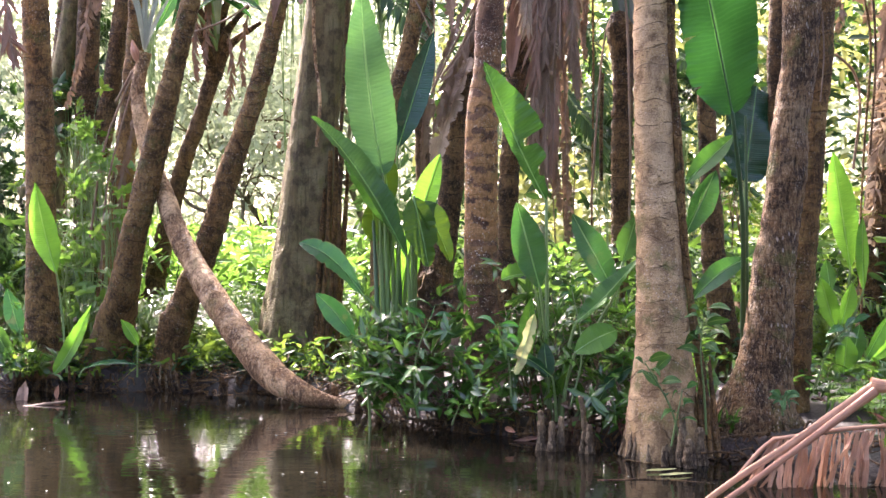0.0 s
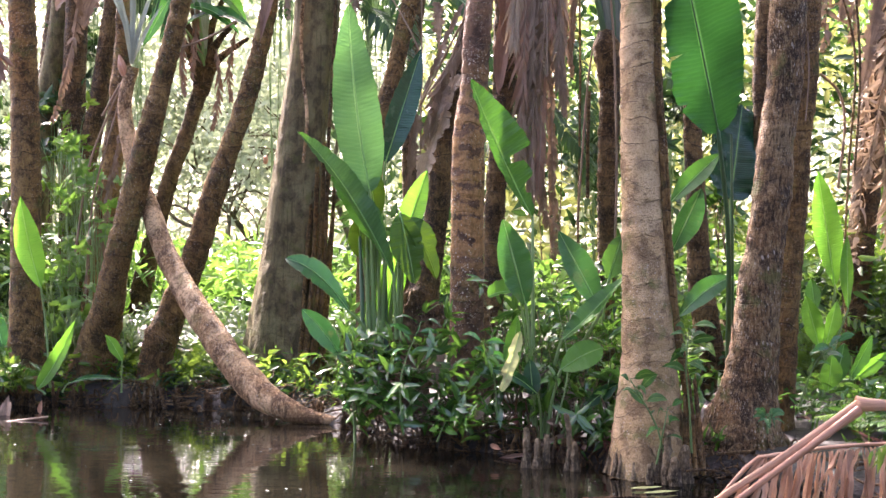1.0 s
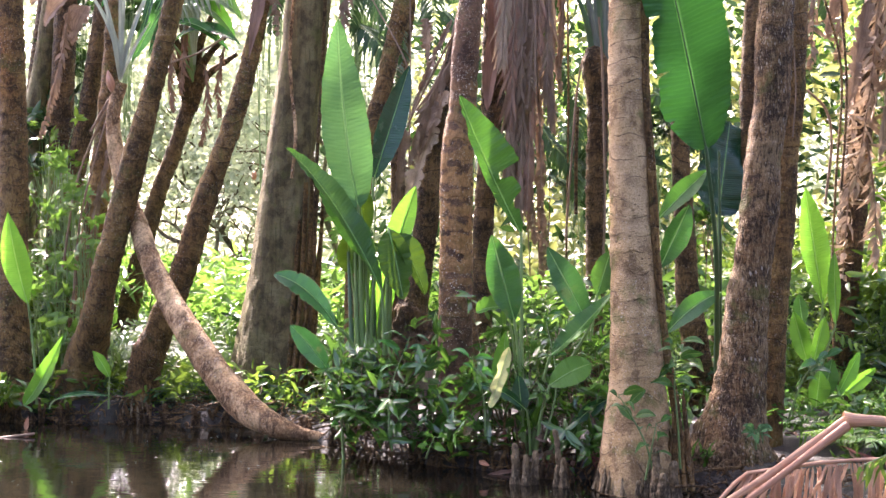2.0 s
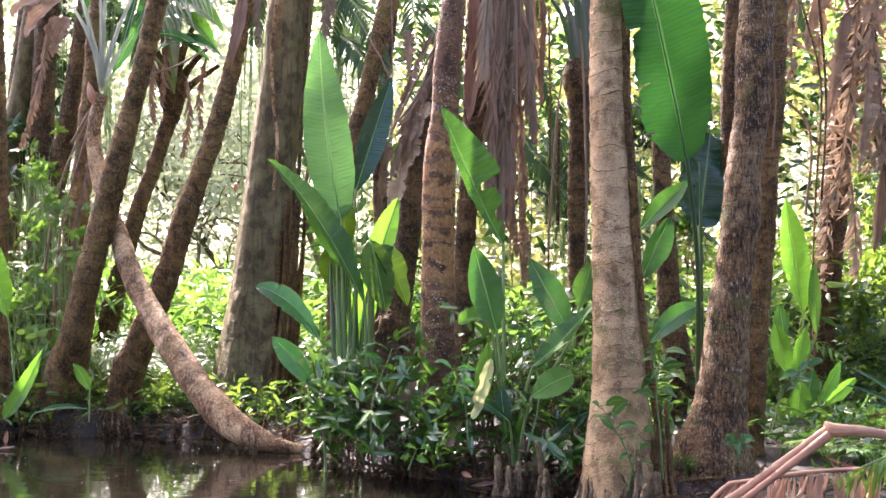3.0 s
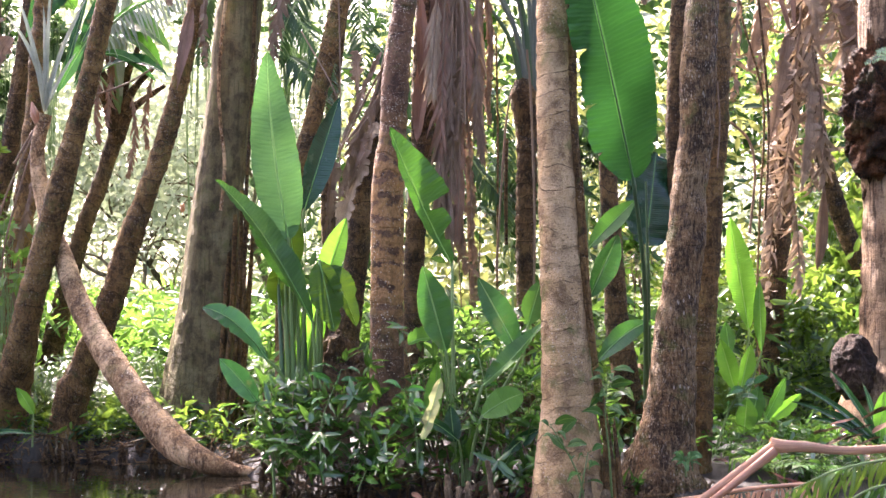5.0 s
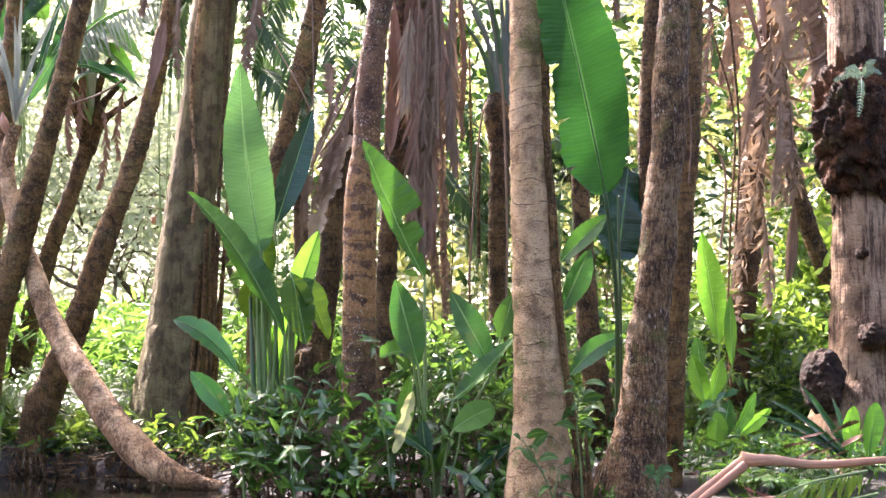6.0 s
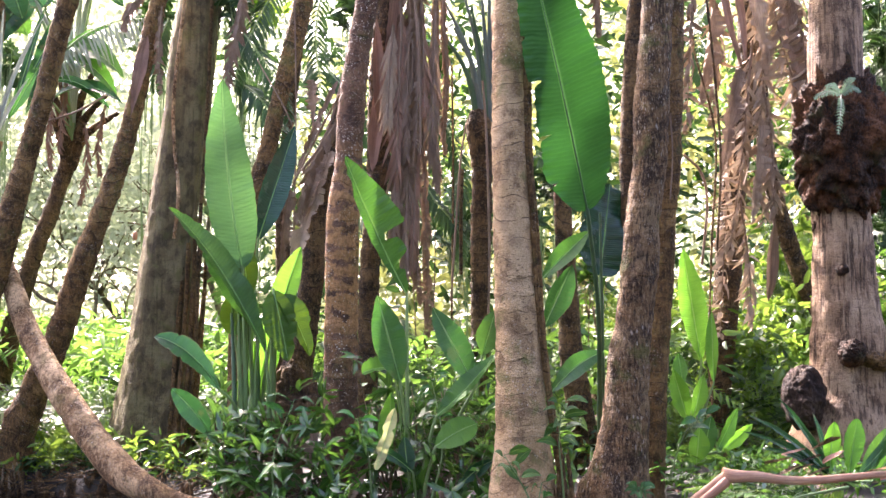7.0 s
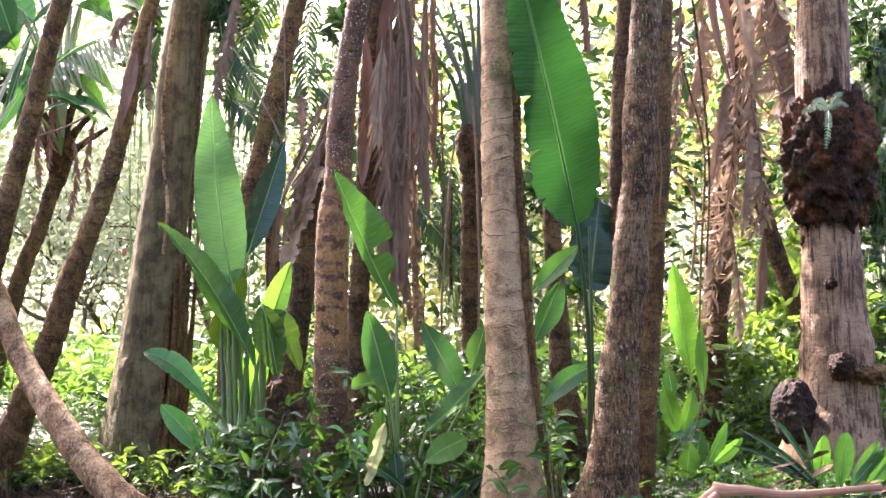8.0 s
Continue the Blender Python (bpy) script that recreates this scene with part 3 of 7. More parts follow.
def build_water():
    xs, ys = np.linspace(-120, 120, 40), np.linspace(-16, 18, 40)
    x, y = np.meshgrid(xs, ys)
    p = np.stack([x, y, np.zeros_like(x)], -1)
    g = Geo()
    g.grid(p, p[..., :2].copy())
    alone("water", g, WATER, "dark still pond water with faint ripples", "water", "structure")


def build_unseen_woods():
    """Unseen dense dark woods, added to cut sky light; they close the pond on the near side and at both ends."""
    turn = np.radians(np.linspace(64, 296, 120))
    up = np.linspace(0.0, 1.0, 26)
    p = np.stack(np.broadcast_arrays(np.sin(turn)[None] * 17.0, np.cos(turn)[None] * 17.0 - 2.0, -0.6 + 8.6 * up[:, None]), -1).copy()
    lump_by = rough_at(p, 0.45) * 2.2 + rough_at(p, 1.3, 5.0) * 0.9
    p[..., 0] += np.sin(turn)[None] * lump_by
    p[..., 1] += np.cos(turn)[None] * lump_by
    p[..., 2] += rough_at(p, 0.5, 3.0) * 2.4 * up[:, None]
    g = Geo()
    g.grid(p, p[..., :2].copy())
    alone("backdrop", g, WOODS, "unseen dark woods added to dim light from the near side of the pond", "backdrop", "structure")


build_ground()
build_water()
build_unseen_woods()


# ------------------------------------------------------------------ palm and tree trunks
def crown(tree, top, count, length, width, material, seed):
    """The head of broad leaves over the trunk, out of view, added to shade the bank."""
    local = np.random.default_rng(seed)
    g = Geo()
    for k in range(count):
        a = k / count * 6.283 + local.uniform(-0.3, 0.3)
        up = local.uniform(0.1, 1.3)
        way = unit((math.cos(a), math.sin(a), up))
        base = np.asarray(top, float) + way * 0.5
        blade(g, base, base + way * length * local.uniform(0.8, 1.15), width, sag=0.25, turn=local.uniform(-40, 40), fold=20, rows=12, face=(0.0, 0.0, 1.0))
    part("crown", g, material, tree, kind="stuff")


def trunk(rows, material, label, name="palm_tree", sides=24, lumps=0.06, rings=0.009, ring_step=0.13, flutes=0.0, leaves_on=4, group="pond-side palms", crown_material=None, extra=1.6, scale=6.0, seed=1, count=0):
    """A tree trunk through rows of (place, width), from its foot to above the view, with its crown."""
    foot = np.array(rows[0][0])
    floor = min(ground_z(foot[0], foot[1]), foot[2])
    tree = thing(name, (foot[0], foot[1], floor), label, "tree", group)
    points = [np.array([foot[0], foot[1], floor - 0.12])] + [np.array(p) for p, w in rows]
    widths = [rows[0][1] * 1.05] + [w for p, w in rows]
    if points[1][2] - points[0][2] < 0.05:
        points[1] = points[1] + np.array([0, 0, 0.06])
    if extra:
        points.append(points[-1] + unit(points[-1] - points[-2]) * extra)
        widths.append(widths[-1] * 0.95)
    g = Geo()
    tube(g, points, np.array(widths) / 2, sides, count, lumps, scale, rings, ring_step, flutes)
    part("trunk", g, material, tree)
    if leaves_on:
        crown(tree, points[-1], leaves_on, 1.8, 0.42, crown_material or LEAF_DEEP, seed)
    return tree


def roots(tree, centre, radius, count, material, reach=0.16, high=0.3, seed=3):
    """A skirt of short fibrous roots round a palm's foot, each of its own."""
    local = np.random.default_rng(seed)
    for k in range(count):
        a = math.pi + (k + local.uniform(0.2, 0.8)) / count * math.pi * 1.1 - 0.15
        d = np.array([math.cos(a), math.sin(a), 0.0])
        c = np.asarray(centre, float)
        h = high * local.uniform(0.5, 1.1)
        g = Geo()
        tube(g, [c + d * radius * 0.9 + np.array([0, 0, h]), c + d * (radius + reach * 0.35) + np.array([0, 0, h * 0.45]), c + d * (radius + reach) * local.uniform(0.9, 1.15) + np.array([0, 0, -0.1])],
             np.array([0.006, 0.013, 0.017]) * local.uniform(0.7, 1.3), 7, 12, 0.2, 22)
        part("root", g, material, tree)


pale = trunk([((1.590, 8.450, 0.110), 0.562), ((1.587, 8.450, 0.377), 0.506), ((1.592, 8.450, 0.580), 0.441), ((1.584, 8.450, 0.783), 0.400), ((1.569, 8.450, 1.191), 0.344), ((1.554, 8.450, 1.601), 0.312), ((1.534, 8.450, 2.011), 0.287), ((1.519, 8.450, 2.424), 0.272), ((1.508, 8.450, 2.838), 0.260), ((1.506, 8.450, 3.671), 0.248), ((1.504, 8.450, 4.152), 0.241)],
             BARK_PALE, "pale grey-brown ringed palm trunk standing at the water's edge", leaves_on=2, seed=11)
roots(pale, (1.590, 8.450, 0.110), 0.235, 20, WOOD_KNEE, 0.05, 0.3)
roots(pale, (1.822, 8.400, 0.133), 0.10, 14, BARK_BROWN, 0.07, 0.55, 6)
rough = trunk([((2.410, 9.000, 0.084), 0.697), ((2.411, 9.000, 0.301), 0.582), ((2.452, 9.000, 0.518), 0.456), ((2.489, 9.000, 0.735), 0.390), ((2.513, 9.000, 0.953), 0.349), ((2.528, 9.000, 1.172), 0.332), ((2.547, 9.000, 1.390), 0.318), ((2.584, 9.000, 1.610), 0.287), ((2.608, 9.000, 1.829), 0.284), ((2.637, 9.000, 2.050), 0.285), ((2.671, 9.000, 2.492), 0.267), ((2.733, 9.000, 2.936), 0.260), ((2.754, 9.000, 3.381), 0.278), ((2.789, 9.000, 3.829), 0.257), ((2.834, 9.000, 4.387), 0.240)],
              BARK_ROUGH, "rough brown fibrous palm trunk with a flared foot on the bank", lumps=0.09, seed=12)
roots(rough, (2.410, 9.000, 0.058), 0.32, 22, BARK_ROUGH, 0.12, 0.2, 5)
trunk([((2.853, 9.500, 0.233), 0.212), ((2.871, 9.500, 0.692), 0.222), ((2.893, 9.500, 1.153), 0.213), ((2.930, 9.500, 1.616), 0.213), ((2.967, 9.500, 2.081), 0.213), ((2.994, 9.500, 2.548), 0.214), ((3.045, 9.500, 3.017), 0.214), ((3.064, 9.500, 3.488), 0.215), ((3.087, 9.500, 3.960), 0.206), ((3.116, 9.500, 4.544), 0.188)], BARK_BROWN, "slim dark brown palm trunk close beside a thicker one", seed=13)
trunk([((2.866, 10.200, 0.525), 0.168), ((2.906, 10.200, 1.948), 0.159), ((2.911, 10.200, 2.623), 0.160), ((2.904, 10.200, 3.125), 0.160), ((2.928, 10.200, 3.630), 0.160), ((2.963, 10.200, 4.137), 0.160), ((3.008, 10.200, 4.773), 0.151)], BARK_DARK, "slim dark palm trunk behind thicker palms", seed=14)
banded = trunk([((0.332, 10.000, 0.159), 0.355), ((0.331, 10.000, 0.655), 0.307), ((0.320, 10.000, 1.134), 0.279), ((0.323, 10.000, 1.615), 0.275), ((0.327, 10.000, 2.098), 0.275), ((0.330, 10.000, 2.582), 0.266), ((0.378, 10.000, 3.069), 0.227), ((0.405, 10.000, 3.558), 0.223), ((0.463, 10.000, 4.050), 0.193), ((0.554, 10.000, 4.613), 0.183)], BARK_BANDED, "brown palm trunk with orange bands and white lichen", leaves_on=1, seed=15)
roots(banded, (0.328, 10.000, 0.083), 0.183, 12, BARK_DARK, 0.2, 0.4, 8)
trunk([((-0.163, 11.000, 0.556), 0.343), ((-0.061, 11.000, 1.192), 0.292), ((0.053, 11.000, 1.880), 0.220), ((0.089, 11.000, 2.156), 0.217), ((0.124, 11.000, 2.689), 0.179), ((0.218, 11.000, 3.203), 0.146), ((0.408, 11.000, 3.947), 0.134), ((0.691, 11.000, 4.947), 0.134)], BARK_DARK, "dark smooth palm trunk leaning over behind the banded palm", leaves_on=1, seed=16)
grey = trunk([((-1.680, 13.400, -0.009), 1.008), ((-1.677, 13.400, 0.372), 0.893), ((-1.632, 13.400, 1.009), 0.740), ((-1.581, 13.400, 1.648), 0.626), ((-1.516, 13.400, 2.291), 0.602), ((-1.464, 13.400, 2.936), 0.532), ((-1.386, 13.400, 3.585), 0.526), ((-1.314, 13.400, 4.236), 0.502), ((-1.262, 13.400, 4.889), 0.516), ((-1.170, 13.400, 5.573), 0.489)],
             BARK_GREY, "tall grey-green tree trunk with a fluted foot", "broadleaf_tree", 40, 0.03, 0.0, 0.5, 0.10, 5, "far bank trees", extra=3.0, seed=18)
lean_palm = trunk([((-2.995, 12.800, 0.063), 0.399), ((-2.970, 12.800, 0.425), 0.360), ((-2.890, 12.800, 0.727), 0.346), ((-2.767, 12.800, 1.030), 0.300), ((-2.534, 12.800, 1.639), 0.260), ((-2.360, 12.800, 2.251), 0.251), ((-2.148, 12.800, 2.866), 0.216), ((-1.954, 12.800, 3.485), 0.202), ((-1.807, 12.800, 4.106), 0.181), ((-1.697, 12.800, 4.730), 0.176), ((-1.526, 12.800, 5.509), 0.170)], BARK_BROWN, "dark leaning palm trunk with peeling bark on the far bank", lumps=0.16, seed=19, group="far bank trees")
roots(lean_palm, (-3.036, 12.750, 0.019), 0.210, 13, WOOD_KNEE, 0.10, 0.24, 9)
trunk([((-3.731, 12.950, 0.109), 0.587), ((-3.662, 12.900, 0.418), 0.492), ((-3.438, 12.600, 1.037), 0.333), ((-3.284, 12.450, 1.633), 0.273), ((-3.110, 12.350, 2.220), 0.260), ((-2.948, 12.250, 2.801), 0.247), ((-2.794, 12.200, 3.383), 0.202), ((-2.630, 12.100, 3.953), 0.195), ((-2.490, 12.000, 4.515), 0.194), ((-2.318, 11.900, 5.118), 0.187)], BARK_BROWN, "brown leaning palm trunk with a swollen foot on the far bank", lumps=0.08, seed=20, group="far bank trees")
trunk([((-4.344, 12.800, 0.118), 0.444), ((-4.381, 12.800, 1.136), 0.327), ((-4.399, 12.800, 2.678), 0.302), ((-4.455, 12.800, 4.221), 0.278), ((-4.498, 12.800, 5.332), 0.265)], BARK_BROWN, "upright brown palm trunk on the far bank", seed=21, group="far bank trees")
trunk([((-5.121, 15.200, 0.335), 0.264), ((-5.012, 15.200, 3.266), 0.249), ((-4.850, 15.200, 4.365), 0.234), ((-4.645, 15.200, 6.050), 0.220)], BARK_GREY, "pale grey trunk in the shade of the far bank", "broadleaf_tree", leaves_on=3, seed=22, group="far bank trees")
trunk([((-4.680, 14.800, 0.223), 0.285), ((-4.523, 14.800, 1.792), 0.257), ((-4.238, 14.800, 3.219), 0.235), ((-4.024, 14.800, 4.646), 0.221), ((-3.881, 14.800, 5.930), 0.214)], BARK_DARK, "slim dark leaning trunk hung with creepers", seed=23, group="far bank trees")
trunk([((-4.076, 14.000, 0.427), 0.270), ((-3.907, 14.000, 1.777), 0.256), ((-3.772, 14.000, 2.856), 0.243), ((-3.685, 14.000, 3.801), 0.202), ((-3.604, 14.000, 5.151), 0.189)], BARK_BROWN, "shaggy brown palm trunk wrapped in dead leaf bases", lumps=0.2, leaves_on=2, seed=24, group="far bank trees")
trunk([((2.801, 11.500, 0.235), 0.278), ((2.769, 11.500, 0.624), 0.266), ((2.704, 11.500, 1.080), 0.254), ((2.660, 11.500, 1.359), 0.228), ((2.645, 11.500, 1.638), 0.212), ((2.635, 11.500, 1.918), 0.196), ((2.588, 11.500, 2.761), 0.168), ((2.578, 11.500, 3.116), 0.157), ((2.554, 11.500, 5.107), 0.147)], BARK_DARK, "dark ringed palm trunk further back with a swollen foot", ring_step=0.16, rings=0.01, leaves_on=7, seed=25)
trunk([((4.160, 11.500, 0.805), 0.227), ((4.239, 11.500, 1.601), 0.251), ((4.295, 11.500, 2.175), 0.264), ((4.340, 11.500, 2.755), 0.265), ((4.403, 11.500, 3.341), 0.254), ((4.548, 11.500, 4.231), 0.233), ((4.584, 11.500, 5.132), 0.212), ((4.596, 11.500, 6.043), 0.202)], BARK_DARK, "dark palm trunk under a skirt of dead fronds", lumps=0.1, ring_step=0.16, rings=0.012, seed=26, group="right bank palms")
trunk([((5.536, 12.000, 1.602), 0.180), ((5.342, 12.000, 2.086), 0.181), ((5.142, 12.000, 2.633), 0.185), ((5.011, 12.000, 3.120), 0.179), ((4.920, 12.000, 3.734), 0.170), ((4.863, 12.000, 4.665), 0.160), ((4.865, 12.000, 5.926), 0.161)], BARK_DARK, "dark slanting trunk behind the burl tree", leaves_on=4, seed=27, group="right bank palms")


# the bare tree with its great burl
burl_tree = trunk([((4.664, 9.800, 0.458), 0.929), ((4.691, 9.800, 0.798), 0.813), ((4.727, 9.800, 1.091), 0.670), ((4.739, 9.800, 1.583), 0.605), ((4.722, 9.800, 1.830), 0.556), ((4.718, 9.800, 2.329), 0.504), ((4.709, 9.800, 2.680), 0.490), ((4.695, 9.800, 3.848), 0.474), ((4.711, 9.800, 4.622), 0.437), ((4.723, 9.800, 5.302), 0.419)],
                  BARK_WEATHERED, "weathered bare tree trunk with a great dark burl and knots", "burl_tree", 36, 0.05, 0.0, 0.5, 0.06, 6, "right bank palms", extra=2.5, seed=28)


def lump(parent, name, centre, size, material, rough_by=0.3, scale=7.0, n=40, label=""):
    """A knobbly closed swelling."""
    v = np.linspace(0.02, math.pi - 0.02, n)[:, None]
    u = np.linspace(0, 2 * math.pi, n * 2, endpoint=False)[None]
    d = np.stack(np.broadcast_arrays(np.sin(v) * np.cos(u), np.sin(v) * np.sin(u), np.cos(v)), -1)
    q = d * np.asarray(size) + np.asarray(centre)
    r = 1 + rough_by * (rough_at(q, scale) + 0.6 * rough_at(q, scale * 2.6, 4.0) + 0.35 * rough_at(q, scale * 6, 8.0))
    p = np.asarray(centre) + d * np.asarray(size) * r[..., None]
    uv = np.stack(np.broadcast_arrays(u / 6.283, v * 0.2), -1)
    g = Geo()
    g.grid(p, uv, True)
    if parent is None:
        return g
    return part(name, g, material, parent, label)


lump(burl_tree, "burl", (4.713, 9.780, 3.232), (0.405, 0.40, 0.76), BURL_BARK, 0.2, 6.0, 110, "dark corky burl swelling round the trunk")
lump(burl_tree, "knot", (4.609, 9.460, 1.408), (0.115, 0.12, 0.115), BURL_BARK, 0.22, 12.0, 36)
lump(burl_tree, "knot", (4.880, 9.500, 1.340), (0.2, 0.12, 0.085), BARK_BROWN, 0.3, 9.0, 32)
lump(burl_tree, "knot", (4.591, 9.560, 2.113), (0.055, 0.06, 0.05), BURL_BARK, 0.3, 20.0, 20)
lump(burl_tree, "root_burl", (4.233, 9.600, 1.017), (0.17, 0.2, 0.28), BURL_ROOT, 0.2, 5.0, 72, "knotted dark root burl at the foot")

# ------------------------------------------------------------------ the fallen, curving log
def build_log():
    log = thing("leaning_palm", (-0.984, 11.100, -0.003), "pale curving palm trunk bowed down into the water", "tree", "far bank trees")
    g = Geo()
    rows = [((-0.611, 11.000, 0.029), 0.021), ((-0.750, 11.050, 0.028), 0.029), ((-0.938, 11.100, 0.038), 0.045), ((-1.128, 11.150, 0.058), 0.072), ((-1.372, 11.200, 0.132), 0.112), ((-1.672, 11.400, 0.292), 0.152), ((-1.962, 11.600, 0.568), 0.143), ((-2.244, 11.800, 0.910), 0.135), ((-2.523, 12.050, 1.275), 0.123), ((-2.777, 12.300, 1.656), 0.111), ((-2.969, 12.500, 2.081), 0.101), ((-3.140, 12.650, 2.425), 0.093), ((-3.272, 12.720, 2.886), 0.085), ((-3.315, 12.750, 3.292), 0.073), ((-3.230, 12.750, 3.636), 0.067)]
    tube(g, [p for p, w in rows], [w for p, w in rows], 24, 140, 0.08, 5.0, 0.003, 0.14)
    part("trunk", g, BARK_LOG, log)
    for tip, bow, w in (((-3.601, 12.500, 4.657), 0.10, 0.055), ((-3.486, 12.500, 4.870), 0.04, 0.055), ((-3.212, 12.500, 4.753), 0.02, 0.055), ((-3.139, 12.500, 4.997), 0.00, 0.055), ((-2.832, 12.500, 4.668), -0.05, 0.055), ((-2.728, 12.500, 4.912), -0.06, 0.055), ((-2.862, 12.500, 4.262), -0.02, 0.055), ((-2.937, 12.500, 4.515), -0.02, 0.055), ((-3.264, 12.500, 4.208), 0.02, 0.055)):
        g = Geo()
        blade(g, (-3.245, 12.750, 3.662), tip, w, fold=35, full=0.3, power=0.55, wave=0.004, bow=bow)
        part("sword_leaf", g, SWORD, log, "stiff silver-green sword leaf")
    g = Geo()
    tube(g, [(-3.311, 12.720, 3.542), (-3.342, 12.700, 3.649), (-3.367, 12.700, 3.759)], [0.035, 0.045, 0.01], 8, 14, 0.1, 20)
    part("leaf_sheath", g, DRY_RED, log, "torn orange-red leaf sheath")


build_log()

# ------------------------------------------------------------------ paddle-leaved plants
clump_foot = (-0.452, 10.200, 0.472)
clump = thing("paddle_leaf_plant", clump_foot, "tall clump of banana-like paddle leaves, lime and deep green", "plant", "paddle-leaved plants")
paddle_leaf(clump, (-0.516, 10.100, 2.129), (-0.699, 10.000, 3.740), 0.408, LEAF_LIME, (-0.479, 10.200, 0.931), 0.014, fold=8, full=0.38, power=0.69, bow=-0.035, rows=60, wave=0.03, label="broad upright lime-green blade")
paddle_leaf(clump, (-0.394, 10.300, 2.390), (-0.082, 10.350, 3.417), 0.248, LEAF_DARK, (-0.464, 10.400, 0.920), 0.012, turn=-20, fold=22, full=0.45, label="folded blue-green blade")
paddle_leaf(clump, (-0.305, 10.000, 1.412), (-1.125, 9.900, 2.623), 0.240, LEAF_DEEP, (-0.281, 10.100, 0.865), 0.012, sag=0.13, turn=-25, fold=34, full=0.45, rows=50, wave=0.03, label="long dark arching blade")
paddle_leaf(clump, (-0.368, 10.120, 1.590), (-0.857, 10.120, 2.264), 0.282, LEAF_FRESH, (-0.407, 10.220, 0.881), 0.012, sag=0.05, turn=-15, fold=24, full=0.5)
paddle_leaf(clump, (-0.460, 10.200, 1.836), (-0.527, 10.200, 2.386), 0.216, LEAF_OLIVE, (-0.472, 10.300, 1.320), 0.012, fold=26, full=0.55)
paddle_leaf(clump, (-0.581, 10.250, 2.009), (-0.687, 10.250, 2.414), 0.177, LEAF_DEEP, (-0.513, 10.350, 1.319), 0.010, fold=30, full=0.55)
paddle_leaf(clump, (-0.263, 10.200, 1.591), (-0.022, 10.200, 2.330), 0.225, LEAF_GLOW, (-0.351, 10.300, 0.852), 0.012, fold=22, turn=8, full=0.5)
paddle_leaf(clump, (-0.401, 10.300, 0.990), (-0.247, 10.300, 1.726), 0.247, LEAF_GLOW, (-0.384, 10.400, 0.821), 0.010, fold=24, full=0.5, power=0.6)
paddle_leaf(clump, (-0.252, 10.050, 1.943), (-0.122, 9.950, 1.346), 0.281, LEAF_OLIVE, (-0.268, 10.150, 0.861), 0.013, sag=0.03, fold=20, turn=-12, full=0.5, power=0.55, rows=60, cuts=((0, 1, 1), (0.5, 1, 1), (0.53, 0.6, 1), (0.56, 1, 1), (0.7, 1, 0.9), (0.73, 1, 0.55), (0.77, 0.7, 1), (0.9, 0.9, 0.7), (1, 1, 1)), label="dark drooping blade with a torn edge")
paddle_leaf(clump, (-0.214, 10.120, 1.907), (0.064, 10.020, 1.383), 0.244, LEAF_OLIVE, (-0.250, 10.220, 0.857), 0.013, sag=0.07, fold=26, turn=20, full=0.45, power=0.6, rows=50, cuts=((0, 1, 1), (0.6, 1, 1), (0.63, 1, 0.5), (0.67, 0.8, 1), (1, 1, 1)))
paddle_leaf(clump, (-0.681, 10.000, 1.105), (-1.214, 9.900, 1.553), 0.220, LEAF_BLUE, (-0.522, 10.100, 0.865), 0.011, sag=0.09, turn=-15, fold=12, full=0.55, power=0.6, rows=60, cuts=((0, 1, 1), (0.5, 1, 1), (0.53, 0.8, 1), (0.56, 1, 1), (0.7, 1, 0.95), (0.72, 0.9, 0.75), (0.74, 1, 1), (1, 1, 1)), label="worn blue-green blade with a brown edge")
paddle_leaf(clump, (-0.733, 9.900, 0.722), (-1.069, 9.850, 1.130), 0.189, LEAF_BLUE, (-0.577, 10.000, 0.561), 0.010, sag=0.03, turn=15, fold=20, full=0.5)
paddle_leaf(clump, (-0.581, 10.300, 1.557), (-0.633, 10.300, 1.932), 0.217, LEAF_OLIVE, (-0.540, 10.400, 1.119), 0.012, fold=20)
for k, (x0, x1) in enumerate(((-0.570, -0.606), (-0.522, -0.547), (-0.473, -0.499), (-0.425, -0.450), (-0.376, -0.391))):
    g = Geo()
    tube(g, [(x0 + 0.02, 10.18, 0.3), (x0, 10.15 + 0.03 * k, 1.0), (x1, 10.2, 1.75)], [0.032, 0.022, 0.012], 9, 20, 0.05, 9)
    part("leaf_sheath", g, STEM_GREEN if k % 2 else STEM_DARK, clump)

g = lump(None, "", (-0.104, 10.300, 0.827), (0.26, 0.2, 0.42), None, 0.35, 5.0, 48)
part("root_mound", g, BARK_DARK, clump, "brown fibrous mound of old leaf bases")

torn_foot = (0.816, 9.200, 0.174)
torn = thing("paddle_leaf_plant", torn_foot, "young paddle-leaved plant with torn and glossy green leaves", "plant", "paddle-leaved plants")
paddle_leaf(torn, (0.827, 9.400, 1.882), (0.320, 9.300, 2.982), 0.46, LEAF_FRESH, (0.828, 9.300, 0.268), fold=12, full=0.46, rows=70, bow=-0.02, wave=0.03, cuts=((0, 0.3, 0.6), (0.16, 0.3, 0.55), (0.17, 0.3, 0.3), (0.24, 0.3, 0.35), (0.25, 0.3, 0.72), (0.30, 0.3, 0.8), (0.38, 0.3, 0.62), (0.39, 0.3, 0.15), (0.44, 0.3, 0.25), (0.45, 0.3, 1.05), (0.6, 0.3, 1.0), (1, 0.3, 1)), label="torn upright blade with its edge ripped away")
paddle_leaf(torn, (0.760, 9.200, 1.190), (0.571, 9.100, 1.865), 0.266, LEAF_GLOSS, (0.846, 9.300, 0.179), 0.012, fold=10, turn=4, full=0.48, rows=40, label="glossy blade with a pale rib")
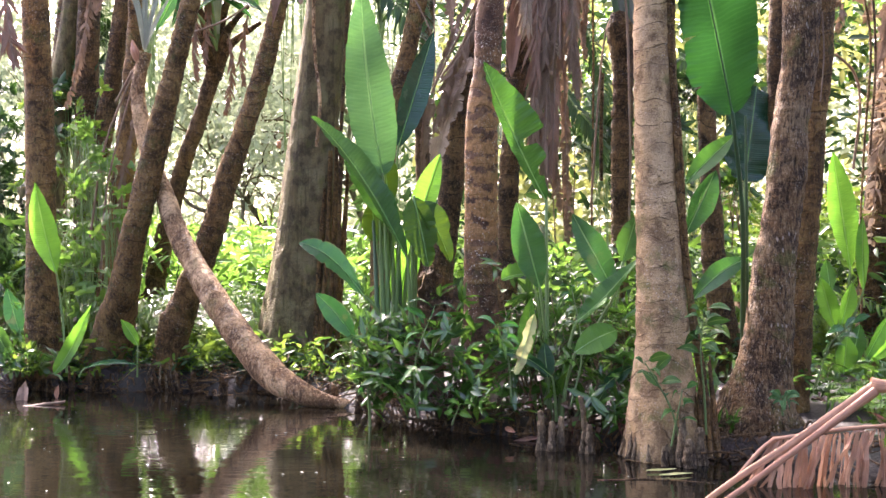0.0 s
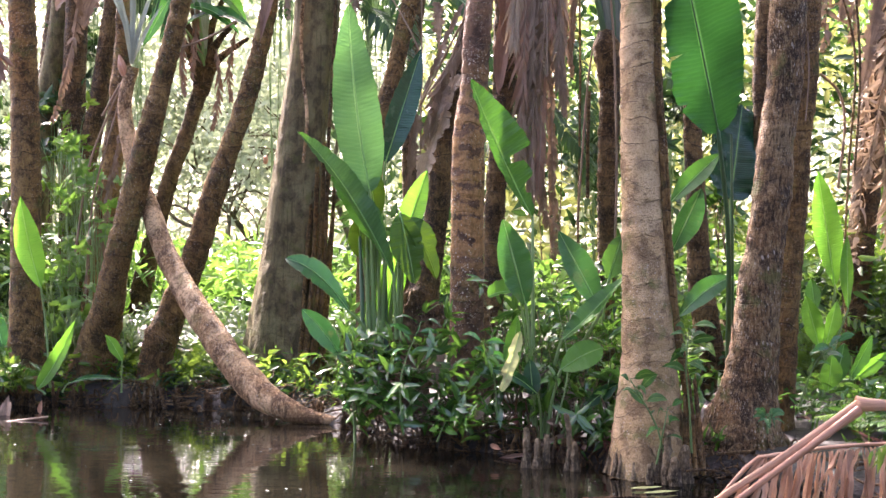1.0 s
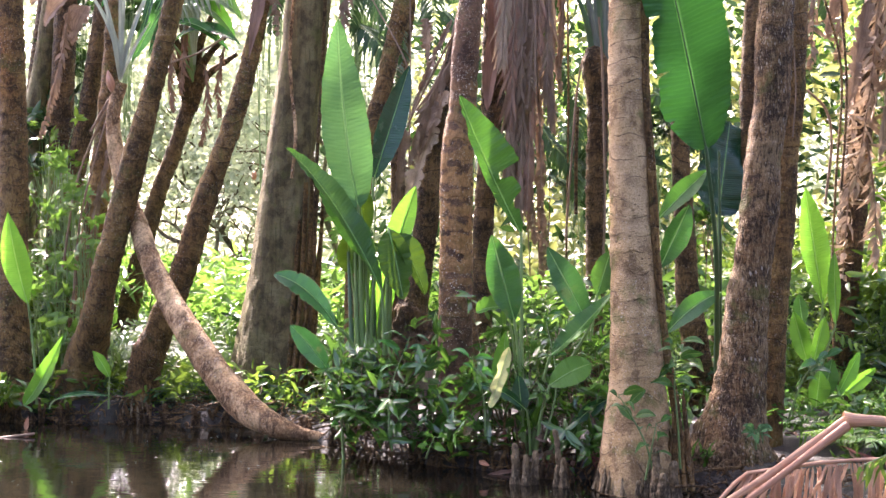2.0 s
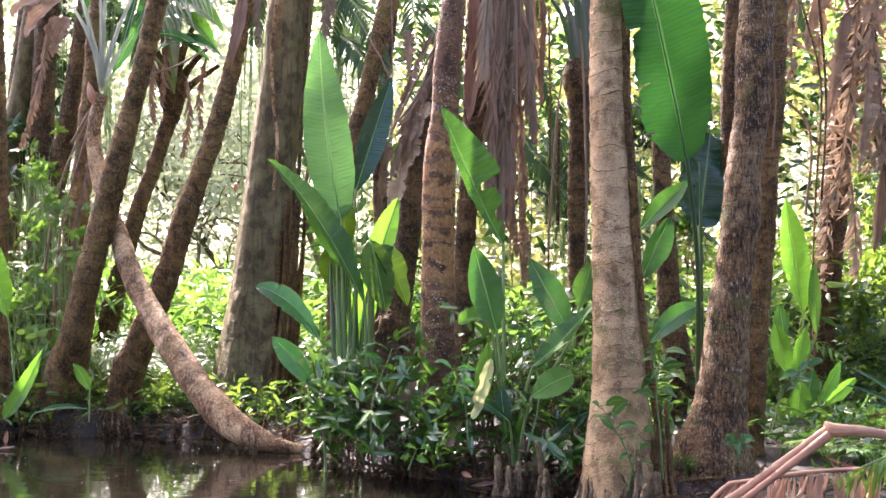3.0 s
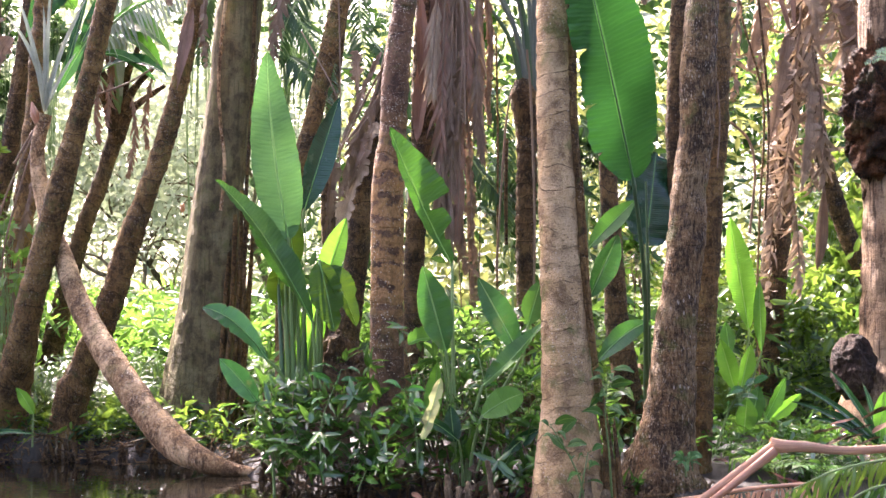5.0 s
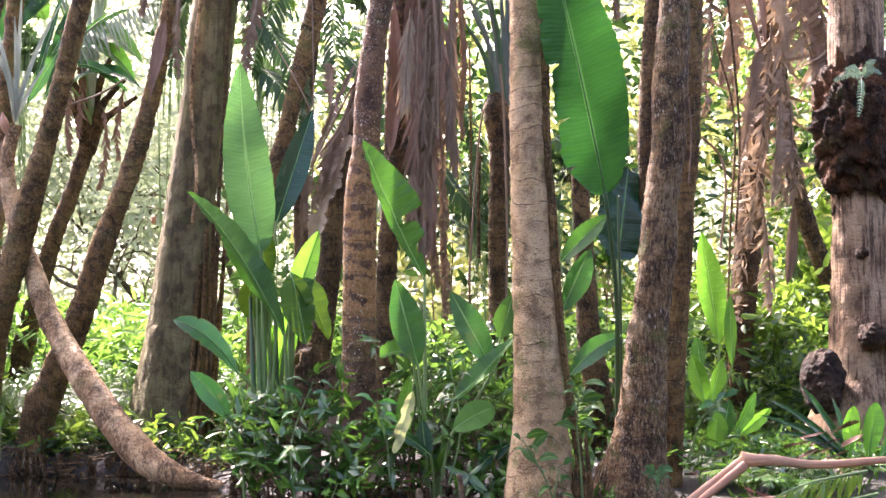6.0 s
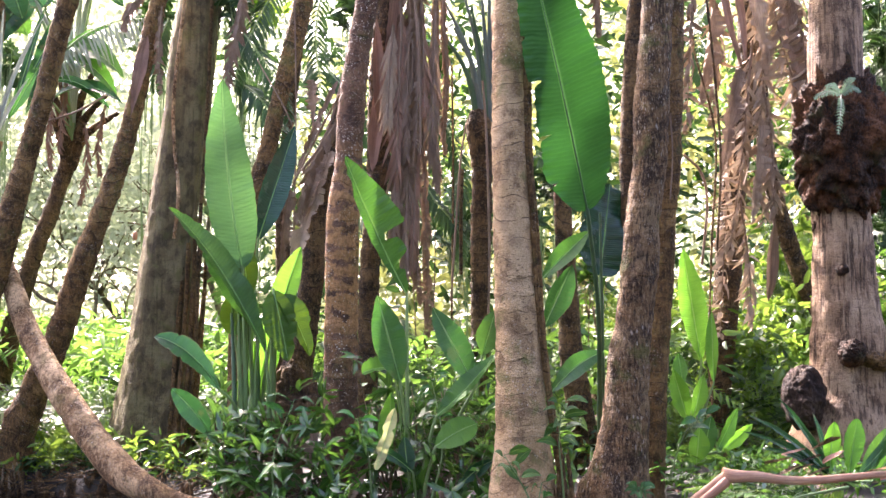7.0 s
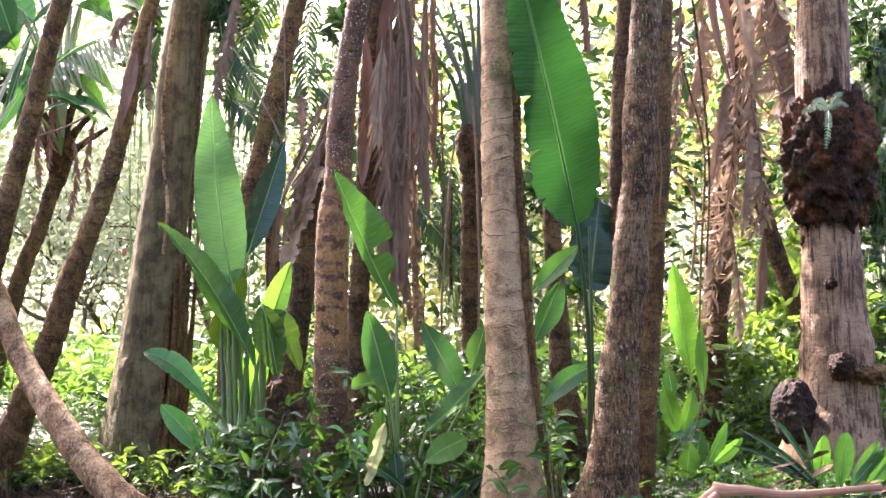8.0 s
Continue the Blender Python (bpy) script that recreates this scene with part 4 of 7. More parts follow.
paddle_leaf(torn, (1.369, 9.300, 1.142), (1.026, 9.300, 1.780), 0.261, LEAF_GLOSS, (1.004, 9.400, 0.164), 0.012, fold=14, turn=-8, full=0.5, rows=40)
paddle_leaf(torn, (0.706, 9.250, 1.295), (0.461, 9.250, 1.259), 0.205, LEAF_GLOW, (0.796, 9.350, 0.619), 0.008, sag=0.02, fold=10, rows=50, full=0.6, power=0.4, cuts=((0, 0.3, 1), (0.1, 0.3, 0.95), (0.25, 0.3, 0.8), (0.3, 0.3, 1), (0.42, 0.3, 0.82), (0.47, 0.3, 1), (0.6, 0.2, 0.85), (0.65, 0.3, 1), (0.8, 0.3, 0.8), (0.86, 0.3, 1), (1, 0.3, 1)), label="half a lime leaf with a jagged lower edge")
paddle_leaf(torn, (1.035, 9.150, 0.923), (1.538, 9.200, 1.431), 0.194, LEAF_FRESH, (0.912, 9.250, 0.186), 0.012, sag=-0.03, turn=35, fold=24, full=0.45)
paddle_leaf(torn, (1.014, 9.000, 0.704), (1.325, 8.950, 0.879), 0.234, LEAF_GLOW, (0.920, 9.100, 0.164), 0.010, sag=0.02, fold=6, full=0.55, power=0.55, label="rounded lime blade coloured as backlit")
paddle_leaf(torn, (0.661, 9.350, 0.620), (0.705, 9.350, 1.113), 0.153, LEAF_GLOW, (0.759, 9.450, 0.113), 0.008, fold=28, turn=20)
paddle_leaf(torn, (0.840, 9.000, 0.514), (0.443, 8.950, 0.713), 0.087, LEAF_BLUE, (0.880, 9.100, 0.164), 0.008, sag=0.05, turn=20, fold=20, full=0.5)
paddle_leaf(torn, (0.810, 9.100, 0.503), (0.783, 9.100, 0.774), 0.140, LEAF_BLUE, (0.854, 9.200, 0.127), 0.008, fold=15, power=0.6)
paddle_leaf(torn, (1.219, 9.000, 0.427), (1.463, 9.000, 0.599), 0.113, LEAF_BLUE, (1.016, 9.100, 0.163), 0.008, sag=0.02, turn=-20, fold=20)
paddle_leaf(torn, (0.701, 8.950, 1.001), (0.552, 8.900, 0.543), 0.111, LEAF_FADED, None, 0.006, fold=22, full=0.5, power=0.5, cuts=((0, 1, 1), (0.3, 1, 0.9), (0.34, 0.5, 0.9), (0.4, 1, 0.5), (0.7, 0.8, 1), (0.75, 1, 0.4), (1, 1, 1)), rows=40, label="pale torn blade hanging down")
paddle_leaf(torn, (1.131, 9.000, 0.229), (1.253, 9.000, 0.435), 0.113, LEAF_FRESH, (1.060, 9.100, 0.076), 0.008, fold=20)
paddle_leaf(torn, (1.062, 9.000, 0.255), (1.031, 9.000, 0.414), 0.069, LEAF_GLOW, (1.047, 9.100, 0.076), 0.006, fold=25)
paddle_leaf(torn, (1.469, 9.600, 1.390), (1.583, 9.600, 1.763), 0.214, LEAF_DEEP, (1.413, 9.700, 0.678), 0.010, fold=16, turn=-15, full=0.5)

great_foot = (2.541, 9.800, 0.749)
great = thing("paddle_leaf_plant", great_foot, "paddle-leaved plant carrying one very large upright green leaf", "plant", "paddle-leaved plants")
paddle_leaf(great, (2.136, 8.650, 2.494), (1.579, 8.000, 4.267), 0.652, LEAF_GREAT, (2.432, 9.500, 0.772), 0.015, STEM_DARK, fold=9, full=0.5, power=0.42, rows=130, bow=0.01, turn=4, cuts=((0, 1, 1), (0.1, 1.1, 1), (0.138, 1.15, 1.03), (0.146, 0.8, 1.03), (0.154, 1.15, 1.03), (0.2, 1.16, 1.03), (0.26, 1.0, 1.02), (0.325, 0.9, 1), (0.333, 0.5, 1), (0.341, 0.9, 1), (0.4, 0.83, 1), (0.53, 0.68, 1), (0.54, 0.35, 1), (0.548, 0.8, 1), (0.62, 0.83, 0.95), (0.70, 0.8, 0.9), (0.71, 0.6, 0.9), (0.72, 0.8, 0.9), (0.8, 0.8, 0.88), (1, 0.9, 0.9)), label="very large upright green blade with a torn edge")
paddle_leaf(great, (2.599, 10.100, 2.076), (2.731, 10.200, 2.923), 0.52, LEAF_DARK, (2.577, 10.000, 1.038), 0.012, fold=6, wave=0.10, rows=50, power=0.5, face=(0.15, -1.0, -0.1), label="broad rippled blue-green blade")
paddle_leaf(great, (1.958, 9.500, 2.021), (2.362, 9.500, 2.422), 0.185, LEAF_FRESH, (1.960, 9.600, 0.964), 0.010, sag=0.01, fold=18, turn=10, full=0.5)
paddle_leaf(great, (1.945, 9.400, 1.613), (2.188, 9.400, 2.136), 0.210, LEAF_GLOSS, (1.953, 9.500, 0.877), 0.010, fold=30, turn=-20, full=0.5)
paddle_leaf(great, (1.977, 9.300, 1.093), (2.426, 9.300, 1.427), 0.180, LEAF_GLOSS, (1.950, 9.400, 0.612), 0.010, sag=0.05, fold=16, full=0.5)
g = Geo()
tube(g, [(2.487, 9.600, 0.870), (2.461, 9.500, 1.708), (2.427, 9.400, 2.570)], [0.018, 0.014, 0.01], 8, 24)
part("leaf_stalk", g, STEM_DARK, great)

right_foot = (3.345, 9.800, 0.489)
rightp = thing("paddle_leaf_plant", right_foot, "slender lime-green paddle-leaved plant on the bank", "plant", "paddle-leaved plants")
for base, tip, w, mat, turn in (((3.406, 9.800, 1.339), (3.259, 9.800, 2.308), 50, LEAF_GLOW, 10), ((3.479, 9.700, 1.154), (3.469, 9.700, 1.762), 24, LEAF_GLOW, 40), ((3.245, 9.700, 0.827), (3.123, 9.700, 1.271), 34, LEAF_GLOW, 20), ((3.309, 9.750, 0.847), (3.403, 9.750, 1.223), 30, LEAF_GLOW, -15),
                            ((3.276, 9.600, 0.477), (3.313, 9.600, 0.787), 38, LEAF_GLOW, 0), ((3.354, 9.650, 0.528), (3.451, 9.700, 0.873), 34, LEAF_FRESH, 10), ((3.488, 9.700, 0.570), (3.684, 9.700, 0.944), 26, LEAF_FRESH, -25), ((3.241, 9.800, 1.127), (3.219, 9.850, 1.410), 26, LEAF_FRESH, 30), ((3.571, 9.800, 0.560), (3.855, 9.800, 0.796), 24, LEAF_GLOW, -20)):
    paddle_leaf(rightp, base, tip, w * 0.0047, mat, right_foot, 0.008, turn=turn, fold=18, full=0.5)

leftp = thing("paddle_leaf_plant", (-3.841, 12.000, 0.187), "slender lime-green paddle leaves at the far water's edge", "plant", "paddle-leaved plants")
paddle_leaf(leftp, (-3.956, 12.000, 1.245), (-4.176, 12.000, 2.188), 0.272, LEAF_GLOW, (-3.884, 12.100, 0.223), 0.009, fold=14, full=0.45, power=0.95, bow=-0.02)
paddle_leaf(leftp, (-3.980, 12.000, 0.222), (-3.598, 12.000, 0.927), 0.174, LEAF_GLOW, (-3.899, 12.000, 0.164), 0.009, fold=20, sag=-0.06)
paddle_leaf(leftp, (-3.124, 12.000, 0.511), (-3.297, 12.000, 0.777), 0.116, LEAF_GLOW, (-3.129, 12.000, 0.187), 0.006, fold=15, sag=0.02)
paddle_leaf(leftp, (-3.637, 11.900, 0.290), (-3.063, 11.900, 0.313), 0.052, LEAF_BLUE, (-3.694, 11.900, 0.198), 0.006, sag=0.05, fold=10)
paddle_leaf(leftp, (-4.405, 12.200, 0.624), (-4.540, 12.200, 1.094), 0.197, LEAF_BLUE, (-4.375, 12.200, 0.165), 0.007, fold=15)
paddle_leaf(leftp, (-4.493, 12.200, 0.330), (-4.728, 12.200, 0.800), 0.174, LEAF_DEEP, (-4.434, 12.200, 0.165), 0.007, fold=15)
paddle_leaf(rightp, (4.870, 10.400, 1.655), (4.766, 10.400, 2.155), 0.164, LEAF_FRESH, (4.740, 10.300, 1.137), 0.008, fold=15, label="single green blade beside the burl tree")

# ------------------------------------------------------------------ undergrowth along the bank
for x, y, d, w, h, tufts in ((655, 600, 9.9, 60, 70, 30), (700, 650, 9.7, 80, 60, 34), (655, 680, 9.9, 40, 40, 12), (770, 610, 9.6, 60, 70, 34), (760, 690, 9.5, 80, 40, 18), (820, 680, 9.5, 50, 50, 15), (900, 640, 9.3, 60, 70, 34),
                            (900, 705, 9.2, 70, 40, 14), (1000, 640, 9.4, 70, 80, 36), (1060, 560, 9.6, 60, 50, 26), (1050, 690, 9.1, 60, 50, 30), (1120, 620, 9.2, 40, 60, 20), (690, 570, 10.4, 70, 60, 26), (940, 560, 9.7, 60, 60, 24), (1240, 660, 10.2, 40, 70, 20)):
    bush("shrub", (d * (x - 784) / 2074.6, d, 1.5 + d * (441 - y) / 2074.6), (w * d / 2075, 0.25, h * d / 2075), 5, int(tufts * 0.95), 0.14, 0.043, SHRUB, "dark glossy-leaved shrub crowding the bank", per=6)
def sapling(foot, way, leaf, wide, count, material, label, spread=1.0, seed=1, name="sapling"):
    """A thin stem with broad leaves set one by one along its upper part."""
    local = np.random.default_rng(seed)
    t = thing(name, foot[0], label, "plant", "saplings")
    line = spline(np.array(foot), 40)
    g = Geo()
    tube(g, foot, np.linspace(0.009, 0.003, len(foot)), 6, 30, 0.1, 20)
    part("stem", g, STEM_GREEN, t)
    for k in range(count):
        at = line[int(39 - (39 - 14 * way) * (k / count) ** 1.3)]
        a = k * 2.4 + local.uniform(-0.4, 0.4)
        d = unit((math.cos(a) * spread, -0.45 + 0.5 * math.sin(a), local.uniform(-0.25, 0.55)))
        size = leaf * local.uniform(0.4, 1.1)
        g = Geo()
        blade(g, at + d * 0.03, at + d * size, wide * size / leaf, sag=0.02, fold=16, rows=12, face=(0, -0.8, 0.55), turn=local.uniform(-50, 50), curl=local.uniform(0.0, 0.06), wave=0.02)
        tube(g, [at, at + d * 0.035], [0.0025, 0.002], 4, 3, cap=False)
        part("leaf_blade", g, material, t)


sapling([(1.853, 8.250, 0.192), (1.826, 8.200, 0.516), (1.791, 8.150, 0.797), (1.804, 8.100, 1.094)], 1.6, 0.2, 0.07, 14, LEAF_DEEP, "young glossy sapling in front of the pale palm", seed=3)
sapling([(1.654, 8.150, 0.129), (1.585, 8.100, 0.372), (1.478, 8.050, 0.573), (1.373, 8.000, 0.733)], 1.4, 0.17, 0.06, 8, LEAF_DEEP, "thin-stemmed sapling leaning over the water", seed=4)
sapling([(1.587, 8.150, 0.129), (1.624, 8.100, 0.372), (1.655, 8.100, 0.528)], 1.0, 0.15, 0.055, 6, LEAF_FRESH, "small sapling among the root knees", seed=5)
sapling([(0.071, 9.150, 0.128), (0.097, 9.100, 0.210), (0.135, 9.050, 0.305)], 1.0, 0.14, 0.06, 7, LEAF_GLOW, "bright seedling at the water's edge", seed=6)
sapling([(2.909, 9.200, 0.396), (3.009, 9.100, 0.759), (3.128, 9.000, 0.919)], 1.4, 0.17, 0.06, 9, LEAF_SAP, "leafy sapling beside the rough palm", seed=7)
sapling([(-0.609, 9.800, 0.031), (-0.633, 9.800, 0.324), (-0.680, 9.800, 0.560)], 1.2, 0.15, 0.045, 8, LEAF_SAP, "slender sapling at the water's edge", seed=8)
sapling([(-0.199, 9.400, 0.145), (-0.222, 9.400, 0.598), (-0.063, 9.400, 1.051)], 1.4, 0.2, 0.05, 12, LEAF_SAP, "slender glossy sapling over the shrubs", seed=9)
sapling([(0.531, 9.100, 0.276), (0.509, 9.100, 0.627), (0.421, 9.100, 0.912)], 1.4, 0.18, 0.05, 10, LEAF_SAP, "slender glossy sapling over the shrubs", seed=10)
sapling([(0.980, 9.000, 0.290), (1.079, 9.100, 0.715), (1.013, 9.300, 1.236)], 1.6, 0.19, 0.05, 14, LEAF_SAP, "slender glossy sapling over the shrubs", seed=11)
sapling([(2.497, 8.620, 0.278), (2.487, 8.600, 0.352), (2.490, 8.580, 0.416)], 1.8, 0.12, 0.05, 14, LEAF_LIME, "small fresh seedling on the palm's foot", seed=12, name="seedling")
bush("shrub", (1.313, 8.900, 0.303), (0.16, 0.1, 0.08), 3, 9, 0.12, 0.04, SHRUB, "low shrub on the bank beside the pale palm")
bush("shrub", (2.050, 8.750, 0.239), (0.1, 0.1, 0.07), 3, 7, 0.1, 0.035, SHRUB, "low shrub between two palm feet")
for x, y, d, w, h, n, material in ((20, 620, 12.2, 60, 60, 30, SHRUB), (-40, 560, 13.0, 60, 90, 40, SHRUB), (60, 640, 12.4, 40, 30, 18, CREEPER), (150, 330, 14.4, 70, 170, 90, CREEPER), (110, 480, 14.2, 70, 120, 60, CREEPER), (0, 360, 14.8, 60, 160, 150, DUSK), (-30, 200, 15.5, 60, 120, 80, DUSK), (30, 500, 14.0, 60, 80, 60, DUSK), (200, 560, 14.0, 60, 90, 40, CREEPER), (175, 300, 13.4, 45, 60, 16, BRIGHT), (205, 380, 13.3, 40, 50, 12, BRIGHT), (125, 420, 13.3, 40, 70, 16, BRIGHT), (150, 220, 13.5, 30, 40, 8, BRIGHT), (160, 520, 13.2, 40, 60, 14, BRIGHT)):
    bush("creeper", (d * (x - 784) / 2074.6, d, 1.5 + d * (441 - y) / 2074.6), (w * d / 2075, 0.4, h * d / 2075), 6, n, 0.10, 0.05, material, "leafy creeper climbing between the trunks", "creeper", 8)
for x, y, d, w, h, n, material in ((1400, 590, 12.5, 60, 90, 70, CREEPER), (1330, 640, 11.5, 60, 60, 30, CREEPER), (1380, 480, 13.0, 70, 90, 70, CREEPER), (1590, 330, 12.0, 70, 200, 200, DUSK), (1590, 80, 12.0, 60, 150, 170, DUSK), (1570, 560, 11.5, 40, 100, 60, SHRUB)):
    p = (d * ((x + 285) - 784) / 2074.6, d, 1.5 + d * (441 - (y - 190)) / 2074.6)
    bush("shrub", p, (w * d / 2075, 0.5, h * d / 2075), 6, n, 0.12, 0.055, material, "leafy green shrub behind the burl tree", "shrub", 8)


# ------------------------------------------------------------------ undergrowth and woods further back, sun and shade in their colours
def thicket(name, n, xs, ys, low, high, size, wide, material, label, clumps=40, spread=0.5):
    g = Geo()
    c = np.stack([rng.uniform(*xs, clumps), rng.uniform(*ys, clumps), rng.uniform(0, 1, clumps)], 1)
    pick = c[rng.integers(0, clumps, n)]
    at = pick + rng.normal(size=(n, 3)) * np.array([spread, spread, 0.0])
    at[:, 2] = low + (high - low) * np.clip(pick[:, 2] + rng.normal(size=n) * 0.1, 0, 1.05)
    length = size * rng.uniform(0.6, 1.3, n)
    leaves(g, at, random_ways(n, -0.1, 0.6), random_ways(n, 0.9), length, length * wide, 0.25, 0.3)
    return alone(name, g, material, label, "foliage", "stuff")


# Bright patches and dark gaps between them come from the leaf colours.
thicket("undergrowth", 18000, (-8, 0.5), (14.0, 23), 0.15, 1.75, 0.26, 0.22, BRIGHT, "lime-green undergrowth on the forest floor, coloured as sunlit", 320, 0.3)
thicket("undergrowth", 6000, (-8, 0.5), (13.6, 22), 0.1, 1.3, 0.26, 0.26, DUSK, "dark green undergrowth on the forest floor, coloured as shaded", 150, 0.3)
thicket("undergrowth", 5000, (-7, -0.3), (12.75, 14.2), 0.14, 0.55, 0.16, 0.3, CREEPER, "low green undergrowth along the far bank", 150, 0.18)
thicket("undergrowth", 4600, (2.9, 7.0), (8.4, 11.0), 0.18, 0.55, 0.12, 0.3, SHRUB, "low dark undergrowth on the muddy bank", 130, 0.15)
thicket("undergrowth", 8000, (0.5, 6.0), (11.5, 18), 0.2, 1.5, 0.18, 0.36, BRIGHT, "green undergrowth behind the palms, coloured as sunlit", 170, 0.3)
thicket("undergrowth", 4500, (0.4, 6.0), (10.9, 14.5), 0.15, 1.4, 0.14, 0.36, DUSK, "dark green undergrowth behind the palms, coloured as shaded", 110, 0.25)
thicket("undergrowth", 2600, (4.2, 8.5), (11.2, 14), 0.2, 1.8, 0.11, 0.42, DUSK, "dark green undergrowth behind the burl tree, coloured as shaded", 90, 0.3)
thicket("undergrowth", 9000, (4.0, 10.0), (11.0, 18), 0.2, 2.0, 0.16, 0.42, CREEPER, "mixed green undergrowth behind the burl tree", 130, 0.35)
thicket("thicket_leaves", 6500, (0.0, 9.0), (15, 22), 1.5, 7.5, 0.26, 0.4, PALE_LEAF, "pale leaves hanging among the trunks, coloured as sunlit", 60, 0.4)
thicket("thicket_leaves", 6000, (-1.0, 9.0), (14, 20), 1.5, 8.0, 0.24, 0.35, DUSK, "dark leaves hanging among the trunks, coloured as shaded", 120, 0.4)
thicket("undergrowth", 9000, (-15, 9), (22, 31), 0.2, 1.9, 0.24, 0.4, BRIGHT, "undergrowth across the clearing, coloured as sunlit", 260, 0.5)
thicket("far_woods", 16000, (-17, -1), (26, 36), 4.0, 14.0, 0.24, 0.5, FAR, "tree tops in the distance, haze and sun in their colour", 200, 0.7)
thicket("far_woods", 105000, (-22, 26), (28, 44), 0.5, 15.0, 0.27, 0.5, FAR, "woods in the distance, haze and sun in their colour", 1500, 0.8)


# low dark plants that fringe the far bank, and feathery ferns behind them
fringe_rng = np.random.default_rng(77)
for material, count, reach, tall in ((DUSK, 2600, 0.35, 0.2), (CREEPER, 1300, 0.5, 0.3)):
    g = Geo()
    x = fringe_rng.uniform(-6.4, -0.9, 60)[fringe_rng.integers(0, 60, count)] + fringe_rng.normal(size=count) * 0.1
    y = np.interp(x, BANK_X, BANK_Y) + fringe_rng.uniform(0.12, 0.12 + reach, count)
    z = np.array([ground_z(a, b) for a, b in zip(x, y)]) + np.abs(fringe_rng.normal(size=count)) * tall * 0.5
    ln = fringe_rng.uniform(0.07, 0.17, count)
    leaves(g, np.stack([x, y, z], 1), random_ways(count, 0.2, 0.6), random_ways(count, 0.8), ln, ln * 0.28, 0.25, 0.3)
    alone("bank_plants", g, material, "low dark plants fringing the muddy bank", "foliage", "stuff")
for material, count, xs, ys in ((BRIGHT, 60, (-6.5, -0.6), (13.6, 17.5)), (CREEPER, 46, (-6.5, -0.8), (13.2, 15.0)), (CREEPER, 30, (0.6, 6.0), (11.2, 14.0))):
    rib, green = Geo(), Geo()
    for k in range(count):
        x, y = fringe_rng.uniform(*xs), fringe_rng.uniform(*ys)
        root = np.array([x, y, ground_z(x, y)])
        for j in range(5):
            a = fringe_rng.uniform(0, 6.283)
            way = np.array([math.cos(a), math.sin(a) * 0.7, 0.0]) * fringe_rng.uniform(0.7, 1.2)
            up = fringe_rng.uniform(0.35, 0.75)
            frond(rib, green, [root, root + way * 0.22 + np.array([0, 0, up]), root + way * 0.62 + np.array([0, 0, up * 0.85])], 0.005, 13, 0.2, 0.035, 0.25, 0.15, 0.8, 0.2, (0, -0.4, 0.9), 0.1)
    alone("fern_stems", rib, STEM_GREEN, "thin green stems of ferns on the forest floor", "foliage", "stuff")
    alone("fern_patch", green, material, "feathery green ferns on the forest floor", "foliage", "stuff")

# ------------------------------------------------------------------ dead and living fronds among the trunks
def hanging(label, points, radius=0.012, pairs=34, length=0.16, width=0.05, material=None, name="dead_frond", hang=0.7, spread=0.6, droop=0.4, out=(0, -1.0, 0.2), ragged=0.3, group="dead fronds", rib=None, skip=0.05):
    t = thing(name, points[0], label, "frond", group)
    a, b = Geo(), []
    frond(a, b, points, radius, pairs, length, width, droop, hang, spread, skip, out, ragged)
    part("rachis", a, rib or DRY_GREY, t)
    for leaflet in b:
        part("leaflet", leaflet, material or DRY_GREY, t)
    return t


def petiole_fan(tree, foot, tips, thick, material, label=""):
    for k, tip in enumerate(tips):
        a, b = np.asarray(foot, float), np.asarray(tip, float)
        mid = (a + b) / 2 + (b - a) * np.array([-0.18, 0, 0.08])
        g = Geo()
        tube(g, [a, mid, b], [thick, thick * 0.62, thick * 0.3], 9, 24, 0.06, 8, flat=0.6)
        part("leaf_stalk", g, material, tree, label)


fan = trunk([((1.806, 12.000, 0.581), 0.180), ((1.814, 12.000, 1.741), 0.180), ((1.821, 12.000, 2.224), 0.192), ((1.834, 12.000, 2.809), 0.199), ((1.847, 12.000, 3.397), 0.211), ((1.818, 12.000, 3.691), 0.268), ((1.806, 12.000, 3.838), 0.222), ((1.807, 12.000, 3.956), 0.082)], BARK_DARK, "dark palm trunk topped by a fan of grey-green stalks", "fan_palm", lumps=0.12, rings=0.015, ring_step=0.14, leaves_on=0, extra=0, seed=31)
for k, (at, bend, tip) in enumerate((((1.831, 12.000, 3.683), (1.656, 11.880, 4.319), (1.318, 11.750, 4.760)), ((1.846, 12.000, 3.683), (1.702, 11.880, 4.452), (1.424, 11.750, 5.001)), ((1.862, 12.000, 3.684), (1.745, 11.880, 4.305), (1.523, 11.750, 4.736)), ((1.878, 12.000, 3.684), (1.783, 11.880, 4.537), (1.601, 11.750, 5.157)), ((1.893, 12.000, 3.684), (1.826, 11.880, 4.423), (1.701, 11.750, 4.951)), ((1.909, 12.000, 3.685), (1.867, 11.880, 4.589), (1.791, 11.750, 5.254)), ((1.924, 12.000, 3.685), (1.910, 11.880, 4.723), (1.888, 11.750, 5.498)), ((1.940, 12.000, 3.685), (1.951, 11.880, 4.625), (1.982, 11.750, 5.321)), ((1.956, 12.000, 3.685), (1.998, 11.880, 4.759), (2.092, 11.750, 5.567)), ((1.971, 12.000, 3.686), (2.047, 11.880, 4.627), (2.209, 11.750, 5.329)))):
    g = Geo()
    tube(g, [at, bend, tip], [0.05, 0.026, 0.012], 9, 24, 0.06, 8, flat=0.6)
    part("leaf_stalk", g, STEM_DUSK if k % 4 else STEM_DARK, fan)
g = Geo()
